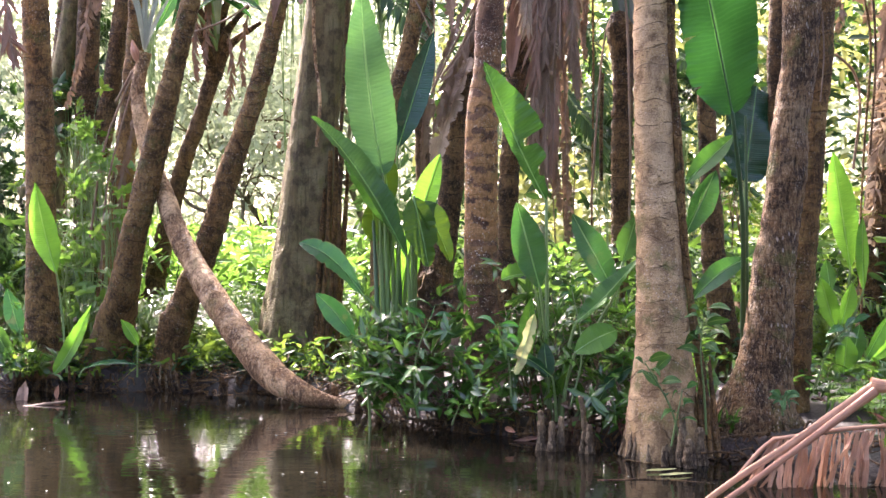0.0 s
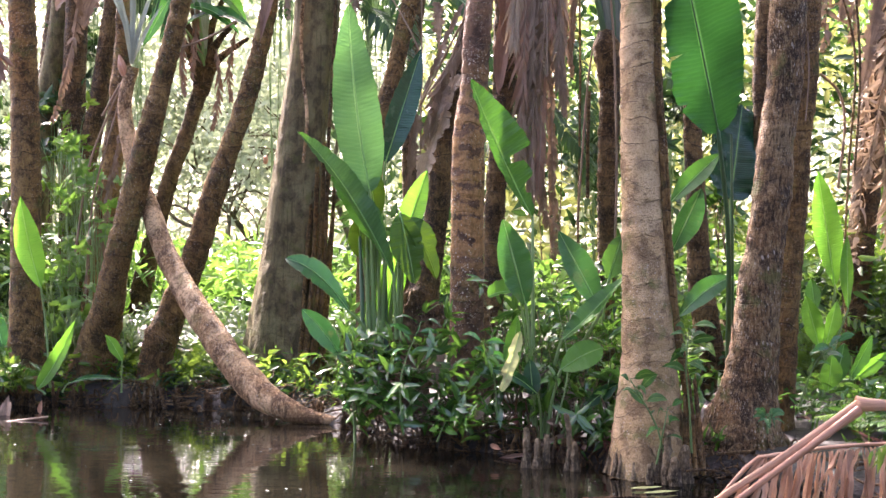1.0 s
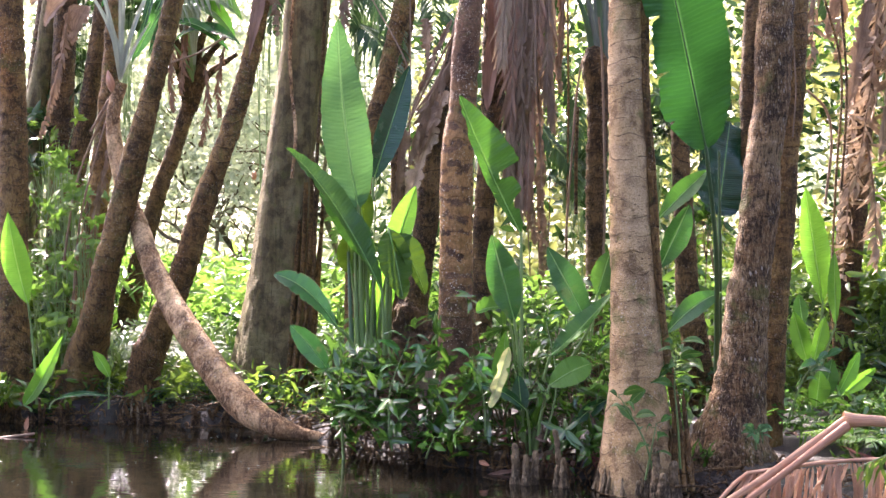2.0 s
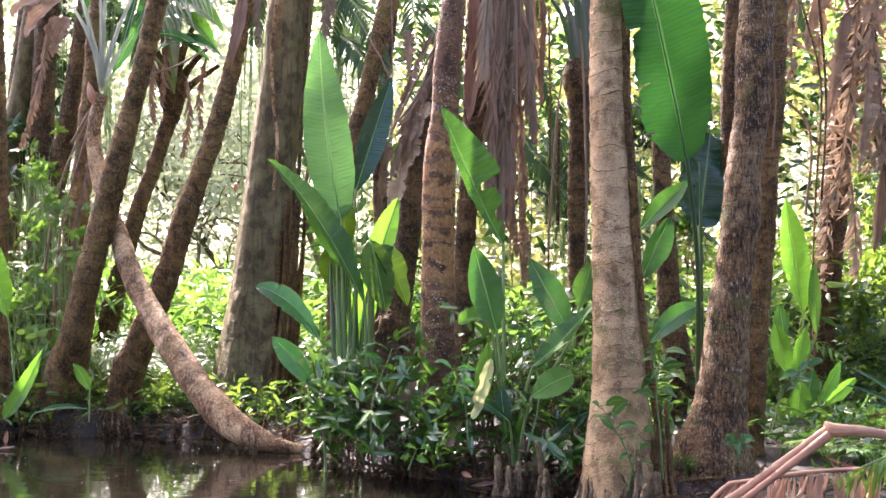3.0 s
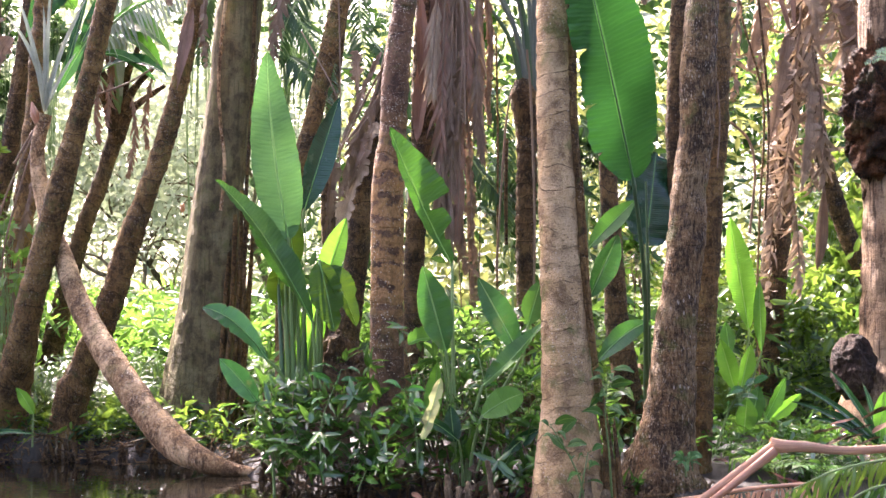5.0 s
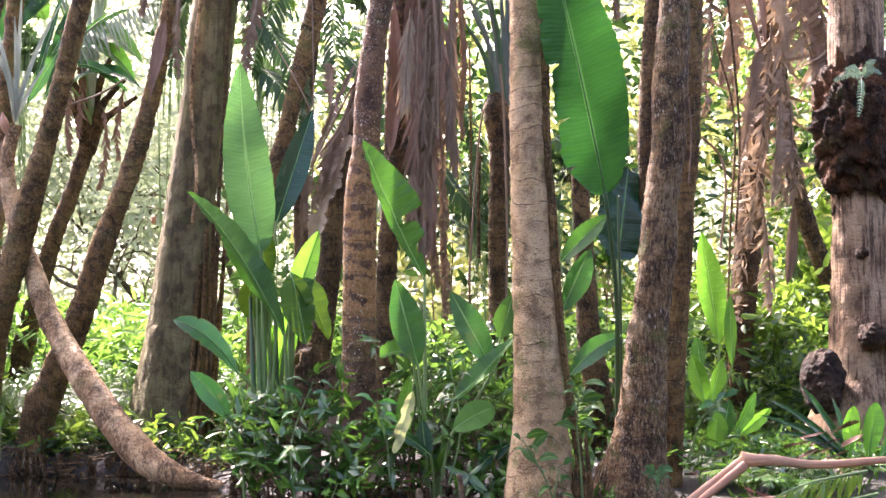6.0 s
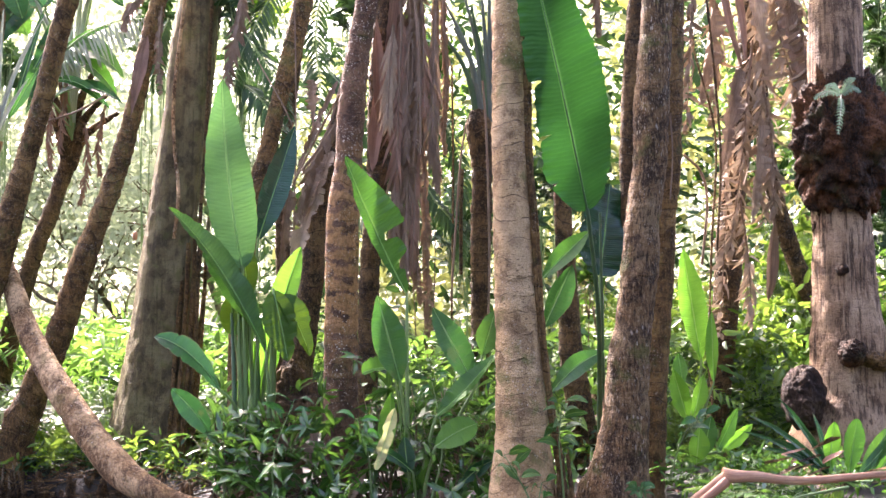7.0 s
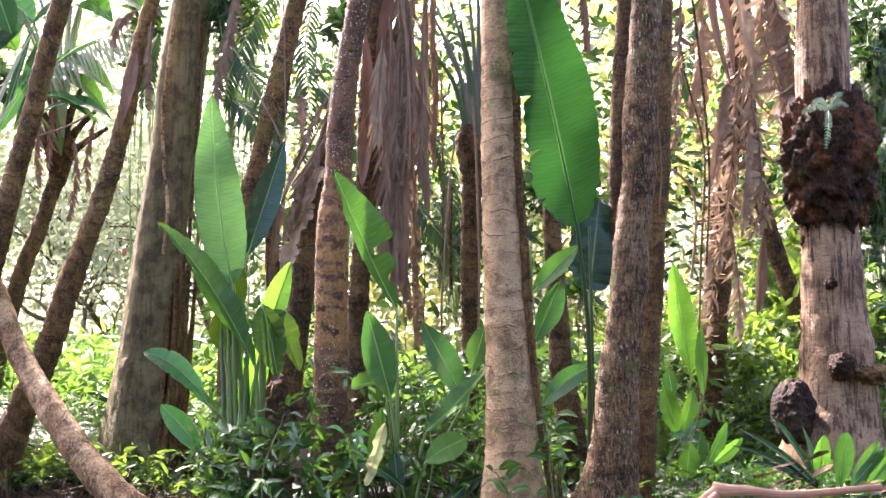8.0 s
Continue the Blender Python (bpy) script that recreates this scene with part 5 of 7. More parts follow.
for k, (tip, w) in enumerate((((1.225, 11.400, 5.941), 0.5), ((1.540, 11.600, 6.273), 0.5), ((1.944, 11.900, 6.538), 0.5), ((2.266, 12.000, 6.407), 0.5))):
    base = np.array((1.801, 11.800, 5.573)) * 0.5 + np.array(tip) * 0.5
    blade(g, base, np.array(tip) + (np.array(tip) - base) * 2.0, w, fold=20, rows=14)
part("crown", g, LEAF_DEEP, fan, kind="stuff")

skirt = trunk([((0.630, 11.600, 0.392), 0.189), ((0.638, 11.600, 1.617), 0.190), ((0.654, 11.600, 2.195), 0.190), ((0.693, 11.600, 2.758), 0.191), ((0.731, 11.600, 3.295), 0.214), ((0.747, 11.600, 3.891), 0.237), ((0.780, 11.600, 4.461), 0.226), ((0.825, 11.600, 5.137), 0.215)], BARK_DARK, "palm trunk wrapped in purple-brown sheaths and a dead skirt", lumps=0.14, rings=0.012, leaves_on=1, seed=32)
for k, (a, b, w) in enumerate((((0.667, 11.500, 3.187), (0.815, 11.400, 4.362), 0.16), ((0.855, 11.400, 3.344), (0.987, 11.300, 4.683), 0.18), ((0.743, 11.400, 3.623), (0.703, 11.400, 4.702), 0.14), ((0.939, 11.400, 3.740), (1.111, 11.300, 5.261), 0.15), ((0.792, 11.300, 4.111), (0.931, 11.300, 5.369), 0.16))):
    g = Geo()
    blade(g, a, b, w, fold=30, wave=0.03, turn=20 - 12 * k)
    part("leaf_sheath", g, HUSK_PURPLE, skirt)
SKIRT = "grey-brown dead palm leaf hanging in folds beside the trunk"
for pts, ln in ((((0.978, 11.200, 5.337), (1.035, 11.100, 4.294), (0.996, 11.100, 3.408), (1.033, 11.100, 2.535), (1.118, 11.100, 1.889)), 0.26), (((1.184, 11.300, 5.379), (1.100, 11.200, 4.320), (1.132, 11.200, 3.594), (1.168, 11.200, 2.765), (1.193, 11.200, 1.568)), 0.18), (((0.922, 11.200, 4.823), (0.973, 11.150, 3.859), (0.914, 11.100, 3.132), (0.903, 11.100, 2.372)), 0.22),
                (((1.036, 11.100, 5.079), (1.084, 11.050, 4.061), (1.024, 11.000, 3.119)), 0.2), (((1.419, 11.600, 5.371), (1.388, 11.600, 4.780), (1.426, 11.600, 4.196), (1.390, 11.600, 3.673), (1.412, 11.600, 3.385)), 0.11), (((1.320, 11.500, 5.335), (1.301, 11.500, 4.633), (1.333, 11.500, 3.768)), 0.1)):
    hanging(SKIRT, pts, 0.016, 60, ln * 0.8, 0.05, DRY_GREY, hang=0.9, spread=0.6, ragged=0.25, droop=0.9)
for k, (pts, ln) in enumerate(((((1.022, 11.150, 4.735), (0.985, 11.090, 4.007), (0.969, 11.030, 3.290)), 0.42), (((0.935, 11.150, 4.679), (0.898, 11.090, 3.897), (0.872, 11.030, 3.074)), 0.50), (((1.088, 11.150, 4.571), (1.082, 11.090, 4.008), (1.055, 11.030, 3.399)), 0.36), (((0.892, 11.150, 3.800), (0.866, 11.090, 3.136), (0.841, 11.030, 2.429)), 0.40), (((0.990, 11.150, 3.583), (0.975, 11.090, 2.867), (0.948, 11.030, 2.109)), 0.40), (((1.067, 11.150, 3.529), (1.050, 11.090, 2.813), (1.023, 11.030, 2.216)), 0.30), (((0.848, 11.150, 4.567), (0.811, 11.090, 4.114), (0.786, 11.030, 3.612)), 0.40), (((1.247, 11.150, 4.739), (1.234, 11.090, 4.010), (1.206, 11.030, 3.239)), 0.34), (((1.208, 11.150, 4.243), (1.234, 11.090, 3.683), (1.271, 11.030, 2.970)), 0.26), (((1.126, 11.150, 4.682), (1.137, 11.090, 4.173), (1.141, 11.030, 3.724)), 0.30))):
    hanging("long brown dead leaf hanging in strips beside the trunk", pts, 0.015, 24, ln, 0.036, (DRY_GREY, HUSK_PURPLE, DRY_PALE, DRY_GREY)[k % 4], hang=2.4, spread=0.55, droop=0.25, ragged=0.3)
for pts, ln in ((((-0.624, 12.600, 5.560), (-0.702, 12.500, 4.965), (-0.769, 12.400, 4.568), (-0.834, 12.400, 4.140)), 0.2), (((0.404, 10.800, 3.692), (0.207, 10.800, 3.396), (0.053, 10.800, 3.076), (-0.072, 10.800, 2.603)), 0.16), (((0.214, 11.200, 3.521), (0.109, 11.200, 3.135), (0.005, 11.200, 2.645), (-0.019, 11.200, 2.321)), 0.12), (((2.804, 11.000, 5.169), (2.832, 11.000, 4.771), (2.851, 11.000, 4.488)), 0.1)):
    hanging("grey-brown dead frond hanging between the palms", pts, 0.01, 30, ln, 0.045, hang=0.9, spread=0.5)
RIGHTDEAD = "curled brown dead frond hanging from a palm"
for pts, ln, n in ((((4.337, 10.900, 5.367), (4.386, 10.800, 4.764), (4.396, 10.700, 4.119), (4.329, 10.700, 3.398), (4.352, 10.700, 2.632)), 0.2, 42), (((4.602, 10.900, 5.377), (4.580, 10.800, 4.657), (4.637, 10.600, 4.047), (4.775, 10.500, 3.535)), 0.26, 30), (((4.330, 10.800, 4.423), (4.214, 10.700, 3.726), (4.140, 10.700, 3.120), (4.018, 10.700, 2.359)), 0.2, 34),
                   (((4.094, 11.200, 5.341), (4.072, 11.100, 4.493), (4.016, 11.100, 3.688)), 0.16, 24), (((4.154, 10.900, 3.990), (4.091, 10.900, 3.149), (4.035, 10.900, 2.320), (3.975, 10.900, 1.557)), 0.12, 34), (((4.350, 10.600, 3.929), (4.418, 10.600, 3.382), (4.426, 10.600, 2.730)), 0.17, 26), (((3.672, 10.600, 4.905), (3.628, 10.600, 4.241), (3.582, 10.600, 3.476)), 0.1, 24),
                   (((4.434, 10.700, 5.416), (4.608, 10.600, 4.938), (4.708, 10.500, 4.411), (4.733, 10.500, 3.971)), 0.24, 24), (((4.171, 10.800, 2.860), (4.241, 10.800, 2.313), (4.262, 10.800, 1.663)), 0.13, 22), (((4.949, 11.200, 4.780), (4.905, 11.200, 4.367), (4.959, 11.200, 3.784)), 0.2, 18)):
    # Paler fronds among darker ones carry sunlit highlights in their colour.
    hanging(RIGHTDEAD, pts, 0.013, n, ln * 1.5, 0.05, DRY_PALE if n % 4 == 2 or ln > 0.19 else DRY_GREY, hang=1.2, spread=0.8, ragged=0.75, droop=0.9, group="dead fronds on the right bank")
def torn_dead_leaf(base, tip, w, k, material, group):
    """A pleated dead leaf whose edges are torn into strips."""
    old = thing("dead_leaf", base, "large pleated dead leaf torn into strips", "leaf", group)
    teeth = []
    for j in range(14):
        s0 = 0.06 + j * 0.065 + 0.012 * math.sin(j * 2.7 + k)
        a, b = 0.75 + 0.25 * math.sin(j * 5.1 + k), 0.75 + 0.25 * math.cos(j * 3.7 - k)
        teeth += [(s0, a, b), (s0 + 0.032, a * 0.95, b), (s0 + 0.036, 0.1 + 0.2 * b, b * 0.9), (s0 + 0.04, a * 0.8, 0.1 + 0.25 * a), (s0 + 0.046, a, b * 0.8)]
    g = Geo()
    blade(g, base, tip, w, sag=0.04, fold=28 + 6 * (k % 5), wave=0.05, cuts=tuple(teeth), rows=150, turn=-20 + 12 * (k % 5), curl=0.08, ripple=0.1, power=0.5)
    part("dry_blade", g, material, old)


for k, (base, tip, w) in enumerate((((4.543, 10.700, 5.193), (4.745, 10.400, 3.489), 0.26), ((4.293, 10.800, 5.159), (4.436, 10.600, 3.986), 0.22), ((4.100, 10.600, 4.088), (3.908, 10.500, 3.088), 0.2), ((4.313, 10.600, 3.654), (4.204, 10.500, 2.610), 0.2), ((3.997, 11.000, 4.809), (3.862, 10.900, 3.815), 0.24))):
    torn_dead_leaf(base, tip, w, k, DRY_PALE if k % 2 else DRY_GREY, "dead fronds on the right bank")
for k, (base, tip, w, material) in enumerate((((0.258, 10.900, 3.289), (-0.177, 10.800, 2.013), 0.232, DRY_PALE), ((0.163, 10.850, 3.174), (-0.003, 10.750, 2.661), 0.137, DRY_GREY), ((0.300, 10.950, 3.966), (-0.109, 10.850, 2.934), 0.085, DRY_GREY), ((-0.161, 11.200, 3.007), (-0.193, 11.100, 2.107), 0.162, DRY_GREY), ((0.080, 11.500, 4.087), (0.059, 11.400, 3.674), 0.168, DRY_GREY))):
    torn_dead_leaf(base, tip, w, k + 1, material, "dead fronds")
tail = thing("dead_sheath", (4.552, 10.900, 2.765), "split grey dead leaf sheath hanging like a tail", "leaf sheath", "dead fronds on the right bank")
g = Geo()
blade(g, (4.563, 10.900, 2.765), (4.467, 10.900, 1.882), 0.12, fold=40, full=0.6, wave=0.02)
part("husk", g, DRY_GREY, tail)
for pts in (((4.185, 10.900, 5.130), (4.232, 10.800, 4.646), (4.216, 10.700, 4.226)), ((4.106, 11.000, 5.159), (4.132, 10.900, 4.671), (4.208, 10.800, 4.194))):
    boot = thing("leaf_boot", pts[0], "pinkish-brown old leaf boot clasping the trunk", "leaf sheath", "dead fronds on the right bank")
    g = Geo()
    tube(g, pts, [0.055, 0.04, 0.015], 10, 20, 0.12, 9, flat=0.5)
    part("husk", g, HUSK_PURPLE, boot)

# dark living feather fronds over the thicket, their shade held in the leaf colour
for pts, ln in ((((-0.823, 13.200, 5.157), (-0.571, 13.000, 4.787), (-0.316, 12.900, 4.387), (-0.176, 12.900, 3.946)), 0.42), (((-0.795, 13.200, 4.442), (-0.565, 13.000, 4.275), (-0.324, 12.900, 3.943), (-0.247, 12.900, 3.567)), 0.4), (((-0.148, 13.500, 5.937), (-0.458, 13.200, 5.299), (-0.695, 13.000, 4.719), (-0.783, 13.000, 4.334)), 0.42), (((0.238, 13.000, 5.656), (0.115, 12.900, 4.974), (0.167, 12.800, 4.313), (0.121, 12.800, 3.807)), 0.36),
                (((1.223, 12.600, 3.356), (1.396, 12.500, 3.036), (1.641, 12.500, 2.731), (1.701, 12.500, 2.425)), 0.34), (((1.253, 12.900, 4.232), (1.559, 12.800, 3.898), (1.747, 12.800, 3.392), (1.713, 12.800, 2.949)), 0.36), (((2.540, 12.600, 3.564), (2.802, 12.500, 3.364), (3.082, 12.500, 2.992), (3.203, 12.500, 2.619)), 0.34), (((0.241, 12.800, 4.505), (0.487, 12.700, 4.172), (0.736, 12.700, 3.613)), 0.3), (((-1.593, 13.800, 5.300), (-1.691, 13.700, 4.933), (-1.719, 13.700, 4.399)), 0.3),
                (((6.166, 12.000, 4.533), (5.787, 11.800, 3.980), (5.508, 11.800, 3.300)), 0.4), (((6.734, 12.000, 5.445), (6.328, 11.800, 4.614), (6.099, 11.800, 3.739)), 0.45), (((4.668, 12.800, 5.485), (4.452, 12.700, 4.984), (4.501, 12.700, 4.263)), 0.3)):
    hanging("drooping dark green feather frond, shade in its colour", pts, 0.012, 30, ln * 0.68, 0.044, DUSK, "palm_frond", 0.25, 0.9, 0.35, (0, -0.7, 0.7), 0.08, "living fronds", STEM_GREEN)

# leaf sprays against the sky
for p, size, n, mat in (((-1.928, 15.000, 5.624), (0.35, 0.4, 0.5), 40, DUSK), ((-0.827, 13.200, 5.451), (0.28, 0.3, 0.25), 34, DUSK), ((0.552, 14.500, 5.563), (0.3, 0.4, 0.5), 34, DUSK), ((1.379, 13.500, 5.105), (0.25, 0.4, 0.5), 36, SHRUB), ((2.782, 13.000, 3.371), (0.3, 0.3, 0.4), 40, DUSK), ((1.839, 13.500, 2.896), (0.4, 0.4, 0.5), 50, DUSK), ((-0.644, 14.500, 5.741), (0.3, 0.4, 0.4), 36, CREEPER), ((3.007, 12.500, 2.184), (0.3, 0.3, 0.35), 30, SHRUB)):
    bush("creeper", p, size, 4, n, 0.14, 0.06, mat, "dark leafy spray hanging among the trunks", "creeper", 7)
yellowed = thing("paddle_leaf_plant", (3.487, 12.000, 4.957), "yellowing leaf high among the palms", "plant", "paddle-leaved plants")
paddle_leaf(yellowed, (3.624, 12.000, 4.961), (3.288, 11.900, 5.120), 0.2, LEAF_YELLOW, (3.663, 12.000, 5.965), 0.01)

# the forked palm on the far bank
fork = trunk([((-3.674, 14.600, 0.663), 0.267), ((-3.463, 14.600, 1.648), 0.239), ((-3.251, 14.600, 2.492), 0.197), ((-3.040, 14.600, 3.091), 0.176), ((-2.900, 14.600, 3.548), 0.183), ((-2.815, 14.600, 3.829), 0.211)], BARK_DARK, "dark leaning palm with a spreading fan of old stalks", "fan_palm", lumps=0.16, leaves_on=0, extra=0, seed=33, group="far bank trees")
petiole_fan(fork, (-2.833, 14.550, 3.611), [(-3.108, 14.200, 4.724), (-2.992, 14.300, 5.022), (-2.880, 14.500, 5.211), (-2.698, 14.500, 5.211), (-2.509, 14.500, 4.932), (-2.332, 14.400, 4.561), (-3.005, 14.200, 4.245), (-3.167, 14.100, 4.429), (-2.251, 14.500, 4.303)], 0.085, BARK_DARK)
for pts, ln in ((((-2.963, 14.100, 4.361), (-2.984, 14.100, 3.954), (-2.950, 14.100, 3.546)), 0.14), (((-2.594, 14.200, 4.108), (-2.560, 14.200, 3.629), (-2.628, 14.200, 3.150)), 0.16), (((-2.371, 14.300, 4.402), (-2.454, 14.300, 3.919), (-2.426, 14.300, 3.506)), 0.14), (((-2.800, 14.100, 4.633), (-2.841, 14.100, 4.157), (-2.868, 14.100, 3.750)), 0.16)):
    hanging("dark fibres and dead leaf shreds under a palm head", pts, 0.01, 20, ln, 0.03, HUSK_PURPLE, hang=1.0, spread=0.45)
petiole_fan(fork, (-2.810, 14.500, 4.163), [(-3.107, 14.200, 6.056), (-2.869, 14.300, 6.238), (-2.642, 14.500, 6.386), (-2.471, 14.500, 6.322), (-3.181, 14.000, 5.578)], 0.05, STEM_GREY)
for base, tip, w, mat, sag in (((-2.909, 14.200, 4.957), (-2.125, 14.000, 4.623), 0.42, LEAF_DEEP, 0.16), ((-2.976, 14.100, 4.354), (-2.116, 13.900, 4.285), 0.26, LEAF_BLUE, 0.18), ((-3.092, 14.200, 5.502), (-2.052, 14.000, 5.823), 0.5, LEAF_BLUE, 0.1), ((-3.270, 14.400, 5.624), (-3.846, 14.200, 4.796), 0.4, LEAF_BLUE, 0.15), ((-2.582, 14.600, 5.992), (-1.734, 14.400, 5.675), 0.4, LEAF_DEEP, 0.12)):
    paddle_leaf(fork, base, tip, w, mat, (-2.796, 14.500, 3.953), 0.016, sag=sag, fold=18, turn=20)
paddle_leaf(fork, (-2.846, 14.100, 4.811), (-2.198, 14.000, 4.398), 0.308, LEAF_FRESH, None, 0.012, sag=0.16, fold=18, turn=15)
paddle_leaf(fork, (-2.935, 14.000, 4.569), (-2.255, 13.900, 4.215), 0.146, LEAF_GLOSS, None, 0.012, sag=0.12, fold=14)
paddle_leaf(fork, (-2.708, 14.200, 5.862), (-2.158, 14.100, 5.504), 0.407, LEAF_GLOSS, None, 0.012, sag=0.1, fold=16)
paddle_leaf(fork, (-2.899, 13.900, 4.950), (-3.381, 13.800, 4.053), 0.224, LEAF_GLOSS, None, 0.012, sag=0.05, fold=20, turn=20)
paddle_leaf(fork, (-2.867, 14.000, 4.895), (-2.239, 13.900, 5.226), 0.106, LEAF_FRESH, None, 0.012, sag=0.04, fold=20)
paddle_leaf(fork, (-3.114, 14.300, 5.530), (-3.556, 14.200, 5.831), 0.408, LEAF_BLUE, None, 0.012, sag=0.05, fold=20)
paddle_leaf(fork, (-3.323, 14.400, 5.204), (-3.642, 14.300, 5.721), 0.273, LEAF_DEEP, None, 0.012, fold=20)
hanging("pale comb-like frond against the sky", ((-2.945, 13.900, 4.747), (-2.571, 13.900, 5.094), (-2.173, 13.800, 5.248), (-1.819, 13.800, 5.293)), 0.014, 22, 0.5, 0.03, STEM_GREY, "palm_frond", 1.2, 0.35, 0.2, (0, -0.6, 0.8), 0.05, "living fronds", STEM_GREEN)

# more trunks, stalks and leaves crowding the far left of the thicket
trunk([((-4.556, 15.000, 2.278), 0.318), ((-4.550, 15.000, 3.706), 0.289), ((-4.523, 15.000, 4.712), 0.275), ((-4.499, 15.000, 5.943), 0.260)], BARK_DARK, "dark trunk among creepers on the far bank", seed=51, group="far bank trees")
trunk([((-5.105, 15.400, 2.297), 0.327), ((-4.989, 15.400, 3.909), 0.297), ((-4.864, 15.400, 5.091), 0.282), ((-4.807, 15.400, 6.058), 0.267)], BARK_DARK, "dark trunk among creepers on the far bank", seed=52, group="far bank trees")
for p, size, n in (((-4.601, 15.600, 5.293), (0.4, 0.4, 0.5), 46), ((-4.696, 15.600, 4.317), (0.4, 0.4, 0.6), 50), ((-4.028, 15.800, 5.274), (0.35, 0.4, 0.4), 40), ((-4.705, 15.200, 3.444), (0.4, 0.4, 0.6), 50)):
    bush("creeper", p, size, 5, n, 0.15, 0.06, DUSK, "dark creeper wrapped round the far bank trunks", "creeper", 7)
for base, tip in (((-4.355, 13.600, 4.442), (-3.901, 13.500, 4.862)), ((-4.519, 13.700, 4.692), (-4.046, 13.600, 5.003)), ((-3.963, 14.000, 4.771), (-4.123, 13.900, 4.277))):
    old = thing("dead_leaf", base, "large limp brown dead leaf caught among the trunks", "leaf", "dead fronds")
    g = Geo()
    blade(g, base, tip, 0.3, sag=0.05, fold=30, wave=0.09, cuts=((0, 1, 1), (0.3, 0.6, 1), (0.35, 1, 0.7), (0.6, 0.7, 1), (0.65, 1, 0.8), (1, 1, 1)), rows=40)
    part("dry_blade", g, DRY_GREY, old)
for base, tip, w, mat in (((-3.159, 13.400, 5.139), (-3.375, 13.200, 5.845), 0.3, LEAF_BLUE), ((-3.066, 13.600, 4.607), (-2.613, 13.400, 5.418), 0.16, LEAF_BLUE), ((-3.098, 13.400, 4.046), (-2.676, 13.300, 4.997), 0.1, LEAF_BLUE), ((-3.171, 13.300, 4.216), (-2.875, 13.200, 5.220), 0.09, LEAF_BLUE)):
    paddle_leaf(fork, base, tip, w, mat, None, 0.014, fold=25)

# peeling sheath and dead leaves at the head of the dark leaning palm
peel = thing("dead_sheath", (-1.727, 12.600, 4.407), "pinkish peeling leaf sheath on the dark trunk", "leaf sheath", "dead fronds")
g = Geo()
blade(g, (-1.826, 12.550, 3.877), (-1.656, 12.500, 4.752), 0.14, fold=30, full=0.6, wave=0.03)
part("husk", g, HUSK_PURPLE, peel)
for pts, ln in ((((-1.528, 12.600, 5.091), (-1.543, 12.500, 4.633), (-1.522, 12.500, 4.146)), 0.12), (((-1.695, 12.600, 5.210), (-1.855, 12.500, 5.052), (-1.908, 12.500, 4.805)), 0.12)):
    hanging("brown dead leaf on the dark leaning palm", pts, 0.01, 16, ln, 0.05, hang=0.9)
for pts, ln in ((((-4.118, 13.800, 4.700), (-4.217, 13.800, 4.034), (-4.430, 13.800, 3.170)), 0.14), (((-3.566, 13.600, 3.080), (-3.730, 13.600, 2.228), (-3.796, 13.600, 1.507)), 0.14), (((-4.626, 12.400, 4.315), (-4.559, 12.300, 3.878), (-4.500, 12.300, 3.522)), 0.3), (((-4.925, 12.400, 4.016), (-4.589, 12.300, 3.759), (-4.500, 12.300, 3.462)), 0.25)):
    hanging("brown dead frond hanging on the far bank", pts, 0.012, 26 if ln < 0.2 else 9, ln, 0.05, DRY_GREY if ln < 0.2 else HUSK_PURPLE, hang=0.8)


# ------------------------------------------------------------------ lianas and vines
def vine(label, pts, radius, material, name="liana", lumps=0.15, strands=1):
    """A hanging stem, or several strands that cling together."""
    t = thing(name, pts[0], label, "vine", "lianas")
    for k in range(strands):
        way = np.array([math.cos(k * 2.4), math.sin(k * 2.4) * 0.5, 0.0]) * radius * (0.9 if strands > 1 else 0.0)
        g = Geo()
        tube(g, [np.array(p) + way * (1 + 0.5 * math.sin(j * 1.7 + k)) for j, p in enumerate(pts)], [radius * (1.0 if strands == 1 else 0.62)] * len(pts), 7, 50, lumps, 12)
        part("stem" if strands == 1 else "strand", g, material, t)


